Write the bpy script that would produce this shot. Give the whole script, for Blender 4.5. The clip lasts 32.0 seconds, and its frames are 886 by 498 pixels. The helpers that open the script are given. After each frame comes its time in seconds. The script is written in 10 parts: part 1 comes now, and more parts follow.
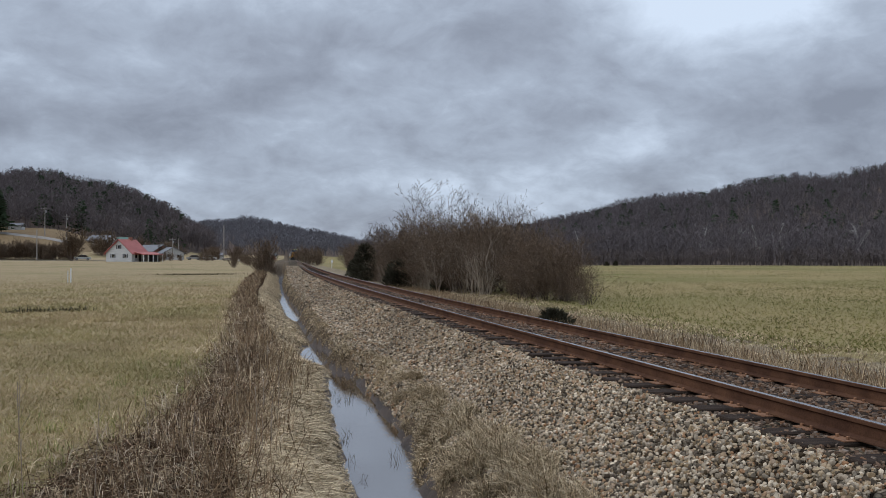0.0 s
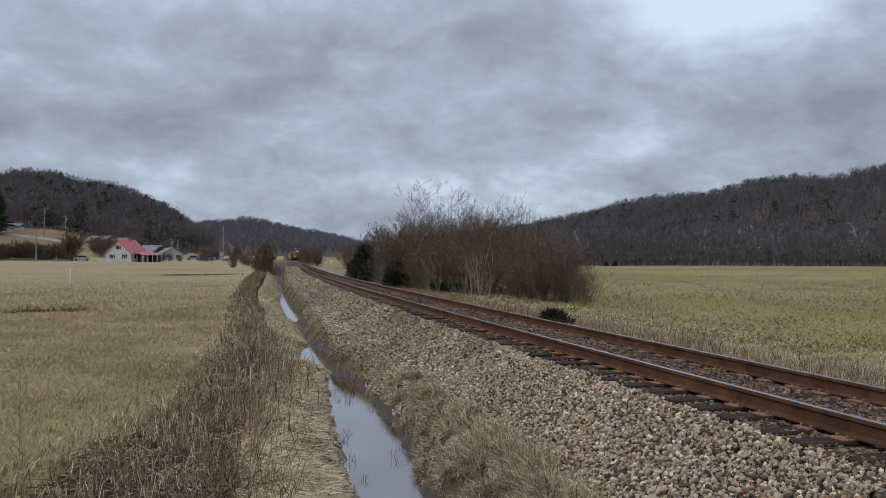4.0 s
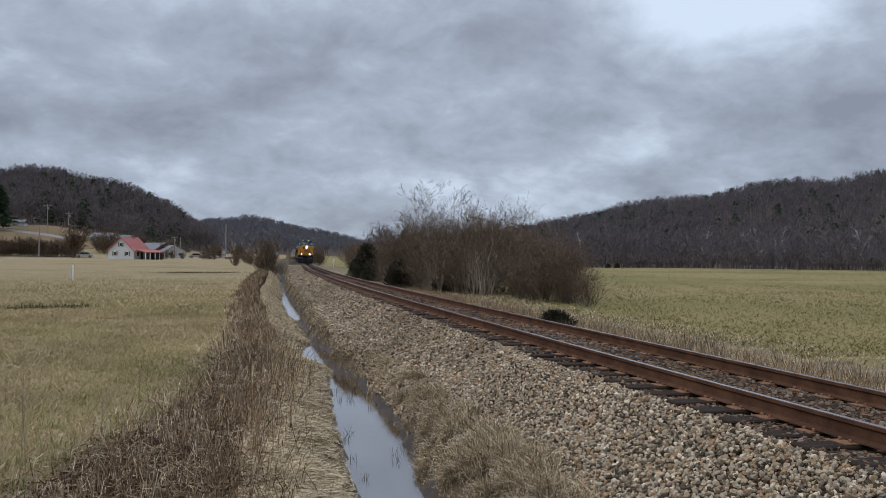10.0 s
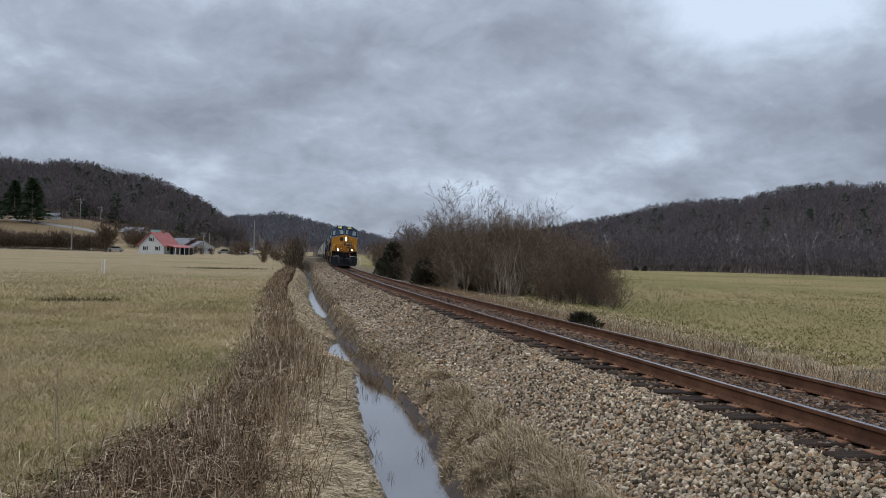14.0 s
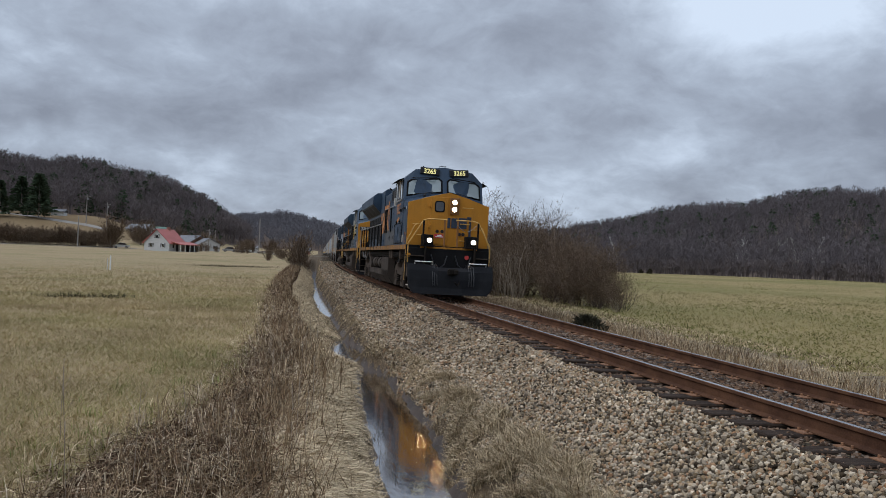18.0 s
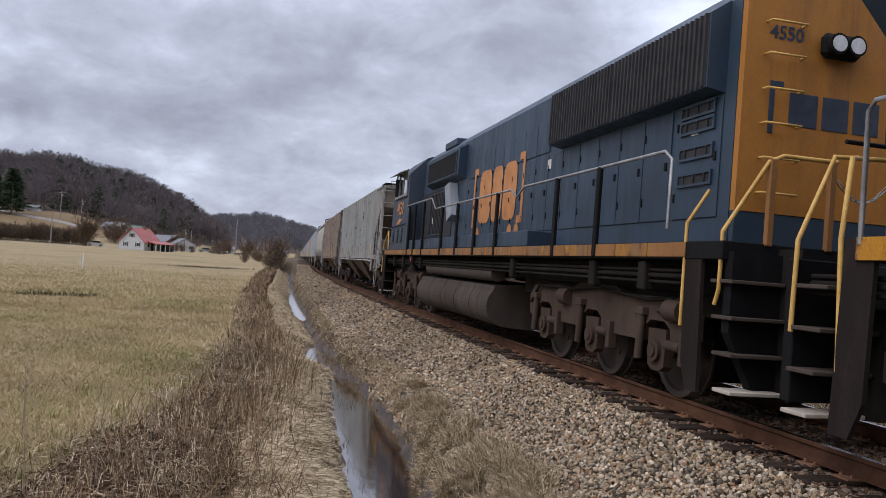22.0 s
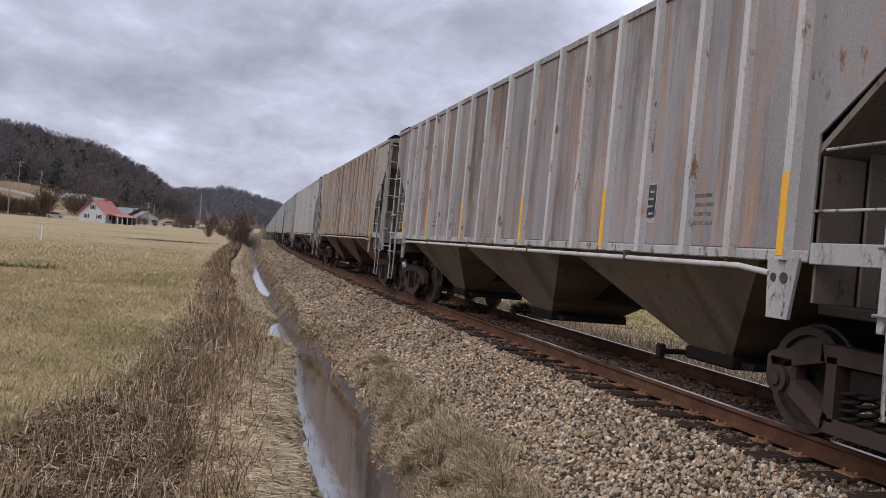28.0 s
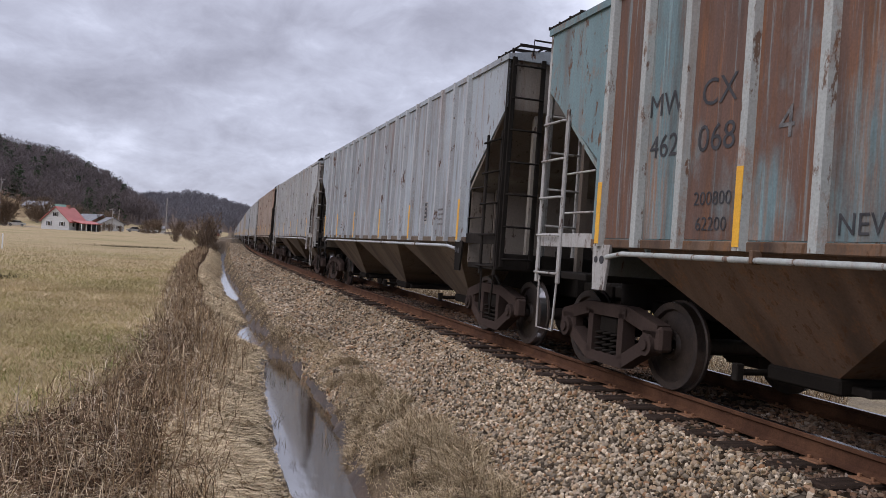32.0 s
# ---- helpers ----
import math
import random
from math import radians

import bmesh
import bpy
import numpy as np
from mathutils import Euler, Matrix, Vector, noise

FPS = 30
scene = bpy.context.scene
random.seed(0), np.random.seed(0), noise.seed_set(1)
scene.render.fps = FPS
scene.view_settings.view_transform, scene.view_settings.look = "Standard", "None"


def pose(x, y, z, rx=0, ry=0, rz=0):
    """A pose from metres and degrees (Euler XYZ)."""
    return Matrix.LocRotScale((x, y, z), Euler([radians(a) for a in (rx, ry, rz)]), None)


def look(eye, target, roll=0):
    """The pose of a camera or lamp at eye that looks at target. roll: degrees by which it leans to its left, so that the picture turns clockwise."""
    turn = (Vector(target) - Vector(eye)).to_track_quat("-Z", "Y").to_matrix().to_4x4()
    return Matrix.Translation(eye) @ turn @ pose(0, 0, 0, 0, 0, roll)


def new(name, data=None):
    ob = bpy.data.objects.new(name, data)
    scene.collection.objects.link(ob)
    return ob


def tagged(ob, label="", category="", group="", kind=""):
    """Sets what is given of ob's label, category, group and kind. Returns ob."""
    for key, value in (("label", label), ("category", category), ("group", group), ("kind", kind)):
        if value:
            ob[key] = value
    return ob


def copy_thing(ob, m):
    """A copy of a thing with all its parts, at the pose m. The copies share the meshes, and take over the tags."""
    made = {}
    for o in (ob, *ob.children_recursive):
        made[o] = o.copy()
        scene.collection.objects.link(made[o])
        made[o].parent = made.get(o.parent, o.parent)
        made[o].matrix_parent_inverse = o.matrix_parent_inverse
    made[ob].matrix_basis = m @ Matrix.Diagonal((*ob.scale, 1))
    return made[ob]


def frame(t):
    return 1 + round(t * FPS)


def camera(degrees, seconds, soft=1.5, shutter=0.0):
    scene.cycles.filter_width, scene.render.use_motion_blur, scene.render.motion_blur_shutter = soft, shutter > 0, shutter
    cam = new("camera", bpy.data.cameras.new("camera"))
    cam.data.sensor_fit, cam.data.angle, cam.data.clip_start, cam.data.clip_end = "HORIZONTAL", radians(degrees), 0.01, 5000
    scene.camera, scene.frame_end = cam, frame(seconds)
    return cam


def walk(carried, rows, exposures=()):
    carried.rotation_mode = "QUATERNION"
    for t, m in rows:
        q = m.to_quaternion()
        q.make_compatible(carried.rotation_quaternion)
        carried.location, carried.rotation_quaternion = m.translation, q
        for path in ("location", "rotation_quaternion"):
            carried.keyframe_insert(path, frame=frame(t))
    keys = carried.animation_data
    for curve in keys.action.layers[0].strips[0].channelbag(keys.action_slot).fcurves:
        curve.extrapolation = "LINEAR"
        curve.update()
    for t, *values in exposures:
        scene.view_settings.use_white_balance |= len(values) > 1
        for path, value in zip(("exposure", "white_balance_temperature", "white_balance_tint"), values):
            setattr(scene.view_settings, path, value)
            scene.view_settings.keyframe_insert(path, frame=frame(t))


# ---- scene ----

# ---- camera: a hand-held phone beside the line, eye about 1.35 m over the rail tops ----
cam = camera(58.14, 32.0, soft=0.5)


def aim(x, y, z, yaw, pitch, roll):
    """Pose of the camera: yaw to the left of +y, pitch up, roll as in look(), in degrees."""
    return (Matrix.Translation((x, y, z)) @ Matrix.Rotation(radians(yaw), 4, "Z")
            @ Matrix.Rotation(radians(90 + pitch), 4, "X") @ Matrix.Rotation(radians(roll), 4, "Z"))


PATH = (
    (0, 0.032, 0.015, 1.351, -14.75, 0.69, -0.02),
    (0.5, 0.030, 0.012, 1.351, -14.77, 0.71, -0.07),
    (1, 0.039, 0.012, 1.351, -14.77, 0.71, -0.07),
    (1.5, 0.039, 0.015, 1.350, -14.78, 0.72, -0.07),
    (2, 0.040, 0.009, 1.350, -14.78, 0.71, -0.08),
    (2.5, 0.032, 0.001, 1.351, -14.79, 0.72, -0.09),
    (3, 0.031, 0.004, 1.349, -14.80, 0.72, -0.09),
    (3.5, 0.026, 0.005, 1.348, -14.79, 0.72, -0.11),
    (5.5, -0.007, 0.018, 1.338, -14.84, 0.73, 0.52),
    (6, -0.009, 0.012, 1.343, -14.84, 0.73, 0.54),
    (6.5, -0.013, 0.003, 1.342, -14.62, 0.73, 0.57),
    (7, -0.012, 0.004, 1.341, -14.62, 0.73, 0.56),
    (7.5, -0.012, 0.001, 1.342, -14.62, 0.73, 0.56),
    (8, -0.010, 0.007, 1.343, -14.62, 0.73, 0.54),
    (8.5, -0.009, 0.002, 1.344, -14.62, 0.73, 0.54),
    (9, -0.000, -0.000, 1.344, -14.62, 0.73, 0.54),
    (9.5, 0.006, 0.005, 1.342, -14.62, 0.73, 0.53),
    (10, 0.005, 0.008, 1.341, -14.63, 0.74, 0.53),
    (10.5, -0.005, 0.008, 1.342, -14.65, 0.73, 0.53),
    (11, -0.002, 0.005, 1.343, -14.64, 0.73, 0.53),
    (11.5, -0.007, 0.012, 1.341, -14.66, 0.74, 0.53),
    (12, 0.003, 0.020, 1.348, -14.67, 0.73, 0.53),
    (12.5, -0.013, 0.010, 1.343, -14.40, 0.72, 0.69),
    (13, -0.023, -0.003, 1.353, -14.00, 0.71, 1.02),
    (13.5, -0.024, 0.011, 1.349, -13.17, 0.70, 1.44),
    (14, -0.026, 0.004, 1.349, -12.74, 0.68, 1.48),
    (14.5, -0.040, -0.007, 1.352, -12.45, 0.67, 1.62),
    (16.5, -0.036, 0.024, 1.350, -12.34, 0.68, 1.95),
    (17, -0.045, 0.007, 1.355, -12.35, 0.68, 1.95),
    (17.5, -0.039, 0.023, 1.358, -12.37, 0.68, 1.95),
    (18, -0.045, 0.015, 1.362, -12.39, 0.69, 2.16),
    (18.5, -0.040, 0.008, 1.366, -12.39, 0.70, 2.32),
    (19, -0.023, 0.011, 1.367, -12.39, 0.82, 2.49),
    (19.5, -0.034, 0.011, 1.358, -12.42, 0.88, 3.26),
    (20, -0.021, 0.007, 1.371, -12.41, 0.83, 3.36),
    (20.5, -0.015, 0.012, 1.383, -12.47, 0.82, 3.43),
    (21, -0.014, 0.014, 1.381, -12.86, 1.10, 3.70),
    (21.5, 0.002, 0.011, 1.372, -13.51, 1.19, 3.79),
    (22, 0.007, 0.009, 1.387, -13.95, 1.22, 3.57),
    (22.5, 0.018, 0.014, 1.390, -14.43, 1.60, 3.58),
    (23, 0.033, 0.017, 1.391, -14.79, 1.79, 3.39),
    (23.5, 0.027, 0.014, 1.382, -15.28, 1.91, 3.73),
    (24, 0.034, 0.014, 1.396, -15.95, 2.13, 4.37),
    (24.5, 0.047, 0.020, 1.390, -16.05, 2.16, 4.10),
    (25, 0.042, 0.023, 1.383, -16.21, 2.20, 3.80),
    (25.5, 0.038, 0.010, 1.370, -16.33, 1.33, 4.44),
    (27.5, 0.048, 0.015, 1.376, -16.47, -0.22, 4.41),
    (28, 0.048, 0.018, 1.369, -16.45, -0.19, 4.47),
    (28.5, 0.052, 0.018, 1.374, -16.52, -0.17, 4.36),
    (29, 0.063, 0.025, 1.368, -16.79, -0.18, 3.92),
    (29.5, 0.088, 0.024, 1.367, -17.31, -0.14, 3.36),
    (30, 0.082, 0.031, 1.372, -17.46, -0.15, 3.31),
    (30.5, 0.078, 0.031, 1.365, -17.77, -0.10, 3.38),
    (31, 0.077, 0.029, 1.374, -18.28, -0.09, 3.30),
    (31.5, 0.086, 0.023, 1.374, -18.53, -0.11, 3.17),
    (32, 0.089, 0.023, 1.372, -18.59, -0.11, 3.13),
)
EXPOSURES = ((0, 0.0, 6080, 10), (18, 0.0, 6080, 10), (19.0, 0.03, 6100, 11), (19.7, 0.32, 6180, 14), (20.5, 0.39, 6260, 17), (23, 0.32, 6280, 18), (27, 0.36, 6380, 20), (32, 0.40, 6400, 21))
walk(cam, [(row[0], aim(*row[1:])) for row in PATH], EXPOSURES)

# ---- light: overcast sky, brighter overhead, one very soft sun behind the cloud ----
SUN_EL, SUN_AZ = 42.0, 256.0


def make_world():
    world = bpy.data.worlds.new("overcast")
    scene.world = world
    world.use_nodes = True
    nt = world.node_tree
    nt.nodes.clear()
    N, L = nt.nodes.new, nt.links.new
    out, bg = N("ShaderNodeOutputWorld"), N("ShaderNodeBackground")
    sky = N("ShaderNodeTexSky")
    sky.sky_type, sky.sun_disc = "NISHITA", False
    sky.sun_elevation, sky.sun_rotation = radians(SUN_EL), radians(SUN_AZ)
    sky_dim = N("ShaderNodeVectorMath")
    sky_dim.operation = "SCALE"
    sky_dim.inputs["Scale"].default_value = 0.10
    L(sky.outputs[0], sky_dim.inputs[0])
    tc, sep = N("ShaderNodeTexCoord"), N("ShaderNodeSeparateXYZ")
    L(tc.outputs["Generated"], sep.inputs[0])

    def math_node(op, a, b=None, clamp=False):
        n = N("ShaderNodeMath")
        n.operation, n.use_clamp = op, clamp
        for i, v in enumerate((a, b)):
            if v is None:
                continue
            if isinstance(v, (int, float)):
                n.inputs[i].default_value = v
            else:
                L(v, n.inputs[i])
        return n.outputs[0]

    # the cloud base as a flat layer: directions laid on a plane overhead
    up = math_node("MAXIMUM", sep.outputs[2], 0.0)
    lift = math_node("ADD", up, 0.42)
    px = math_node("DIVIDE", sep.outputs[0], lift)
    py = math_node("DIVIDE", sep.outputs[1], lift)
    plane = N("ShaderNodeCombineXYZ")
    L(px, plane.inputs[0]), L(py, plane.inputs[1])

    def clouds(scale, detail, rough, offset, distort=0.0):
        n, mp = N("ShaderNodeTexNoise"), N("ShaderNodeMapping")
        mp.inputs["Location"].default_value = offset
        L(plane.outputs[0], mp.inputs[0]), L(mp.outputs[0], n.inputs["Vector"])
        n.inputs["Scale"].default_value, n.inputs["Detail"].default_value = scale, detail
        n.inputs["Roughness"].default_value, n.inputs["Distortion"].default_value = rough, distort
        return n.outputs["Fac"]

    big = clouds(2.1, 4.0, 0.5, CLOUD_OFFSET, 0.2)
    mid = clouds(5.2, 6.0, 0.58, (3.0, 7.0, 0.0), 0.35)
    small = clouds(13.0, 6.0, 0.62, (1.0, 2.0, 0.0), 0.5)
    mix = math_node("ADD", math_node("MULTIPLY", big, 0.52), math_node("MULTIPLY", mid, 0.33))
    mix = math_node("ADD", mix, math_node("MULTIPLY", small, 0.15))
    # thicker and thinner places in the cloud deck: bearing and height of each, its spread both ways, and how much thinner it is
    bearing = math_node("ARCTAN2", sep.outputs[0], sep.outputs[1])
    for b, h, wide, high, gain in CLOUD_PLACES:
        db = math_node("DIVIDE", math_node("SUBTRACT", bearing, radians(b)), radians(wide))
        dh = math_node("DIVIDE", math_node("SUBTRACT", sep.outputs[2], h), high)
        far = math_node("ADD", math_node("MULTIPLY", db, db), math_node("MULTIPLY", dh, dh))
        bell = math_node("EXPONENT", math_node("MULTIPLY", far, -1.0))
        mix = math_node("ADD", mix, math_node("MULTIPLY", bell, gain))
    ramp = N("ShaderNodeValToRGB")
    L(mix, ramp.inputs[0])
    e = ramp.color_ramp.elements
    e[0].position, e[0].color = 0.37, (0.262, 0.282, 0.33, 1)
    e[1].position, e[1].color = 0.70, (0.72, 0.80, 0.90, 1)
    for pos, col in ((0.46, (0.34, 0.37, 0.428, 1)), (0.54, (0.43, 0.475, 0.545, 1))):
        n = e.new(pos)
        n.color = col
    # an overcast sky is some three times brighter at the zenith than low down
    rise = math_node("SUBTRACT", up, 0.34)
    rise = math_node("MULTIPLY", math_node("MAXIMUM", rise, 0.0), 3.0)
    gain = math_node("ADD", 1.0, rise)
    lit = N("ShaderNodeVectorMath")
    lit.operation = "SCALE"
    L(ramp.outputs[0], lit.inputs[0]), L(gain, lit.inputs["Scale"])
    both = N("ShaderNodeMix")
    both.data_type = "RGBA"
    both.inputs[0].default_value = 0.95
    L(sky_dim.outputs[0], both.inputs[6]), L(lit.outputs[0], both.inputs[7])
    L(both.outputs[2], bg.inputs[0])
    bg.inputs[1].default_value = SKY_STRENGTH
    L(bg.outputs[0], out.inputs[0])


CLOUD_OFFSET, SKY_STRENGTH = (4.3, 2.4, 0.0), 1.0
CLOUD_PLACES = ((34.5, 0.295, 7.5, 0.055, 0.30), (10.5, 0.255, 7.0, 0.035, -0.05), (-7.0, 0.165, 13.0, 0.028, -0.06), (-3.0, 0.225, 8.0, 0.025, 0.05),
                (15.0, 0.085, 9.0, 0.032, 0.09), (41.0, 0.185, 6.0, 0.06, -0.05), (24.0, 0.15, 7.0, 0.03, -0.04), (-8.0, 0.11, 8.0, 0.02, 0.03), (-6.0, 0.26, 13.0, 0.07, -0.035), (2.0, 0.30, 9.0, 0.03, 0.03))
make_world()
sun_data = bpy.data.lights.new("sun", "SUN")
sun_data.energy, sun_data.angle, sun_data.color = 1.25, radians(40), (1.0, 0.97, 0.93)
sun = new("sun", sun_data)
sun.matrix_world = look((0, 0, 50), (-math.sin(radians(SUN_AZ)) * 30, -math.cos(radians(SUN_AZ)) * 30, 50 - 30 * math.tan(radians(SUN_EL))))

# ---- materials ----
def node_kit(m):
    m.use_nodes = True
    nt = m.node_tree
    return nt, nt.nodes.new, nt.links.new, nt.nodes["Principled BSDF"]


def noise_node(nt, vec, scale, detail=4.0, rough=0.6, stretch=None):
    n = nt.nodes.new("ShaderNodeTexNoise")
    n.inputs["Scale"].default_value, n.inputs["Detail"].default_value, n.inputs["Roughness"].default_value = scale, detail, rough
    if stretch:
        mp = nt.nodes.new("ShaderNodeMapping")
        mp.inputs["Scale"].default_value = stretch
        nt.links.new(vec, mp.inputs[0])
        vec = mp.outputs[0]
    nt.links.new(vec, n.inputs["Vector"])
    return n.outputs["Fac"]


def ramp_node(nt, fac, stops):
    n = nt.nodes.new("ShaderNodeValToRGB")
    e = n.color_ramp.elements
    while len(e) < len(stops):
        e.new(0.5)
    for s, (p, c) in zip(e, stops):
        s.position, s.color = p, (*c, 1) if len(c) == 3 else c
    nt.links.new(fac, n.inputs[0])
    return n.outputs[0]


def mix_node(nt, a, b, fac, mode="MIX"):
    n = nt.nodes.new("ShaderNodeMix")
    n.data_type, n.blend_type = "RGBA", mode
    for sock, v in ((n.inputs[0], fac), (n.inputs[6], a), (n.inputs[7], b)):
        if isinstance(v, (int, float)):
            sock.default_value = v
        elif isinstance(v, tuple):
            sock.default_value = (*v, 1)
        else:
            nt.links.new(v, sock)
    return n.outputs[2]


def bump_node(nt, height, strength, dist, bsdf):
    b = nt.nodes.new("ShaderNodeBump")
    b.inputs["Strength"].default_value, b.inputs["Distance"].default_value = strength, dist
    nt.links.new(height, b.inputs["Height"])
    nt.links.new(b.outputs[0], bsdf.inputs["Normal"])


def mat(name, c1, c2, rough=0.8, coarse=1.5, fine=30.0, grain=0.25, bump=0.3, depth=0.01, metal=0.0, island=0.0, spec=0.4, stretch=None):
    """A surface in two tones, mottled at two scales, with fine relief; island varies loose pieces one from another."""
    m = bpy.data.materials.new(name)
    nt, N, L, p = node_kit(m)
    vec = N("ShaderNodeTexCoord").outputs["Object"]
    a, b = noise_node(nt, vec, coarse, 4, 0.6, stretch), noise_node(nt, vec, fine, 5, 0.65, stretch)
    col = ramp_node(nt, a, ((0.35, c1), (0.65, c2)))
    shade = ramp_node(nt, b, ((0.25, (1 - grain,) * 3), (0.75, (1 + grain,) * 3)))
    col = mix_node(nt, col, shade, 1.0, "MULTIPLY")
    if island:
        r = N("ShaderNodeNewGeometry").outputs["Random Per Island"]
        col = mix_node(nt, col, ramp_node(nt, r, ((0.0, (1 - island,) * 3), (1.0, (1 + island,) * 3))), 1.0, "MULTIPLY")
    L(col, p.inputs["Base Color"])
    p.inputs["Roughness"].default_value, p.inputs["Metallic"].default_value = rough, metal
    p.inputs["Specular IOR Level"].default_value = spec
    if bump:
        bump_node(nt, b, bump, depth, p)
    return m


def glow(name, color, strength):
    m = bpy.data.materials.new(name)
    nt, N, L, p = node_kit(m)
    p.inputs["Base Color"].default_value = (*color, 1)
    p.inputs["Emission Color"].default_value, p.inputs["Emission Strength"].default_value = (*color, 1), strength
    return m


def stones_mat(name, tones, size, rough=0.9):
    """Loose stone seen from afar: each cell its own tone, gap shade painted along its edges, with relief."""
    m = bpy.data.materials.new(name)
    nt, N, L, p = node_kit(m)
    vec = N("ShaderNodeTexCoord").outputs["Object"]
    v, v2 = N("ShaderNodeTexVoronoi"), N("ShaderNodeTexVoronoi")
    for n in (v, v2):
        n.inputs["Scale"].default_value = 1 / size
        L(vec, n.inputs["Vector"])
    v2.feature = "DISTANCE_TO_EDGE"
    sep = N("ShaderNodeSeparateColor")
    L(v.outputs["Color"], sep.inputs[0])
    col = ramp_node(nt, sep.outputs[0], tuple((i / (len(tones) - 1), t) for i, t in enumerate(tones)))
    # cell edges painted darker, as the shade in the gaps between stones
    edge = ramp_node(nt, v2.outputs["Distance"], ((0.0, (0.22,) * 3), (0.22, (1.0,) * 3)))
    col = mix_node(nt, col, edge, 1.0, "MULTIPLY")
    big = ramp_node(nt, noise_node(nt, vec, 0.6, 3), ((0.35, (0.85, 0.84, 0.82)), (0.65, (1.1, 1.1, 1.12))))
    L(mix_node(nt, col, big, 1.0, "MULTIPLY"), p.inputs["Base Color"])
    p.inputs["Roughness"].default_value, p.inputs["Specular IOR Level"].default_value = rough, 0.03
    bump_node(nt, v2.outputs["Distance"], 1.0, size * 0.5, p)
    return m


def meadow_mat(name, dry, green, dark, big=0.05, green_lo=0.5, green_hi=0.68):
    """Short winter grass: dry, with greener drifts and fine tufts."""
    m = bpy.data.materials.new(name)
    nt, N, L, p = node_kit(m)
    vec = N("ShaderNodeTexCoord").outputs["Object"]
    drift = noise_node(nt, vec, big, 5, 0.65)
    col = mix_node(nt, dry, green, ramp_node(nt, drift, ((green_lo, (0, 0, 0)), (green_hi, (1, 1, 1)))))
    tuft = noise_node(nt, vec, 2.2, 6, 0.75)
    col = mix_node(nt, col, dark, ramp_node(nt, tuft, ((0.52, (0, 0, 0)), (0.75, (0.75, 0.75, 0.75)))))
    fine = noise_node(nt, vec, 22, 5, 0.7)
    col = mix_node(nt, col, ramp_node(nt, fine, ((0.25, (0.62,) * 3), (0.75, (1.38,) * 3))), 1.0, "MULTIPLY")
    L(col, p.inputs["Base Color"])
    p.inputs["Roughness"].default_value, p.inputs["Specular IOR Level"].default_value = 0.95, 0.1
    bump_node(nt, fine, 0.8, 0.05, p)
    return m


def blade_mat(name, tones, rough=0.85, drift=None, gain=1.0):
    """Blades, stalks and twigs: each loose piece takes one of the tones; drifts shift the mix."""
    tones = tuple(tuple(gain * c for c in t) for t in tones)
    m = bpy.data.materials.new(name)
    nt, N, L, p = node_kit(m)
    r = N("ShaderNodeNewGeometry").outputs["Random Per Island"]
    col = ramp_node(nt, r, tuple((i / (len(tones) - 1), t) for i, t in enumerate(tones)))
    vec = N("ShaderNodeTexCoord").outputs["Object"]
    col = mix_node(nt, col, ramp_node(nt, noise_node(nt, vec, 0.35, 3), ((0.3, (0.8,) * 3), (0.7, (1.2,) * 3))), 1.0, "MULTIPLY")
    if drift:
        patch = noise_node(nt, vec, 0.11, 5, 0.65)
        col = mix_node(nt, col, ramp_node(nt, patch, ((0.42, (1.08, 1.06, 1.02)), (0.60, drift))), 1.0, "MULTIPLY")
    L(col, p.inputs["Base Color"])
    p.inputs["Roughness"].default_value, p.inputs["Specular IOR Level"].default_value = rough, 0.03
    return m


M = {}
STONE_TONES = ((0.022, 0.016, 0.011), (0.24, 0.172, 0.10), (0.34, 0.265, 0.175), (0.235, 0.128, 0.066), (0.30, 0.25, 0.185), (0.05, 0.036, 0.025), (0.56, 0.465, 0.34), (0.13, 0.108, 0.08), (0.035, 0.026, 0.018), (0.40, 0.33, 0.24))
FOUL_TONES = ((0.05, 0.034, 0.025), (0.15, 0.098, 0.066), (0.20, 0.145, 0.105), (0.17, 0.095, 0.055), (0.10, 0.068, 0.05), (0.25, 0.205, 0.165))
# bed at half the stones' tones: shade between the loose stones put into the colour
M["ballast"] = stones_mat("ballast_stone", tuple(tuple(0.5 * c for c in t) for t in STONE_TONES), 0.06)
M["stone"] = blade_mat("loose_stone", STONE_TONES, 0.9, gain=1.12)
M["foul_stone"] = blade_mat("rust_stained_stone", FOUL_TONES, 0.95)
M["foul_ballast"] = stones_mat("rust_stained_ballast", FOUL_TONES, 0.07)
# litter painted extra dark, as the shade down between the weed stalks
M["weed_floor"] = mat("shade_dark_weed_litter", (0.022, 0.014, 0.009), (0.075, 0.048, 0.029), 0.95, 2.5, 30, 0.5, 0.9, 0.05, spec=0.0)
M["field_left"] = meadow_mat("winter_meadow", (0.312, 0.238, 0.136), (0.203, 0.18, 0.082), (0.14, 0.105, 0.06), 0.06, 0.48, 0.72)
M["field_right"] = meadow_mat("green_winter_field", (0.265, 0.205, 0.095), (0.165, 0.148, 0.053), (0.11, 0.088, 0.045), 0.03, 0.42, 0.64)
M["bank"] = mat("bank_dead_grass", (0.06, 0.043, 0.027), (0.15, 0.11, 0.07), 0.95, 1.2, 25, 0.4, 0.8, 0.05, spec=0.1)
M["mud"] = mat("ditch_mud", (0.028, 0.019, 0.013), (0.065, 0.042, 0.027), 0.6, 2.0, 20, 0.3, 0.5, 0.02)
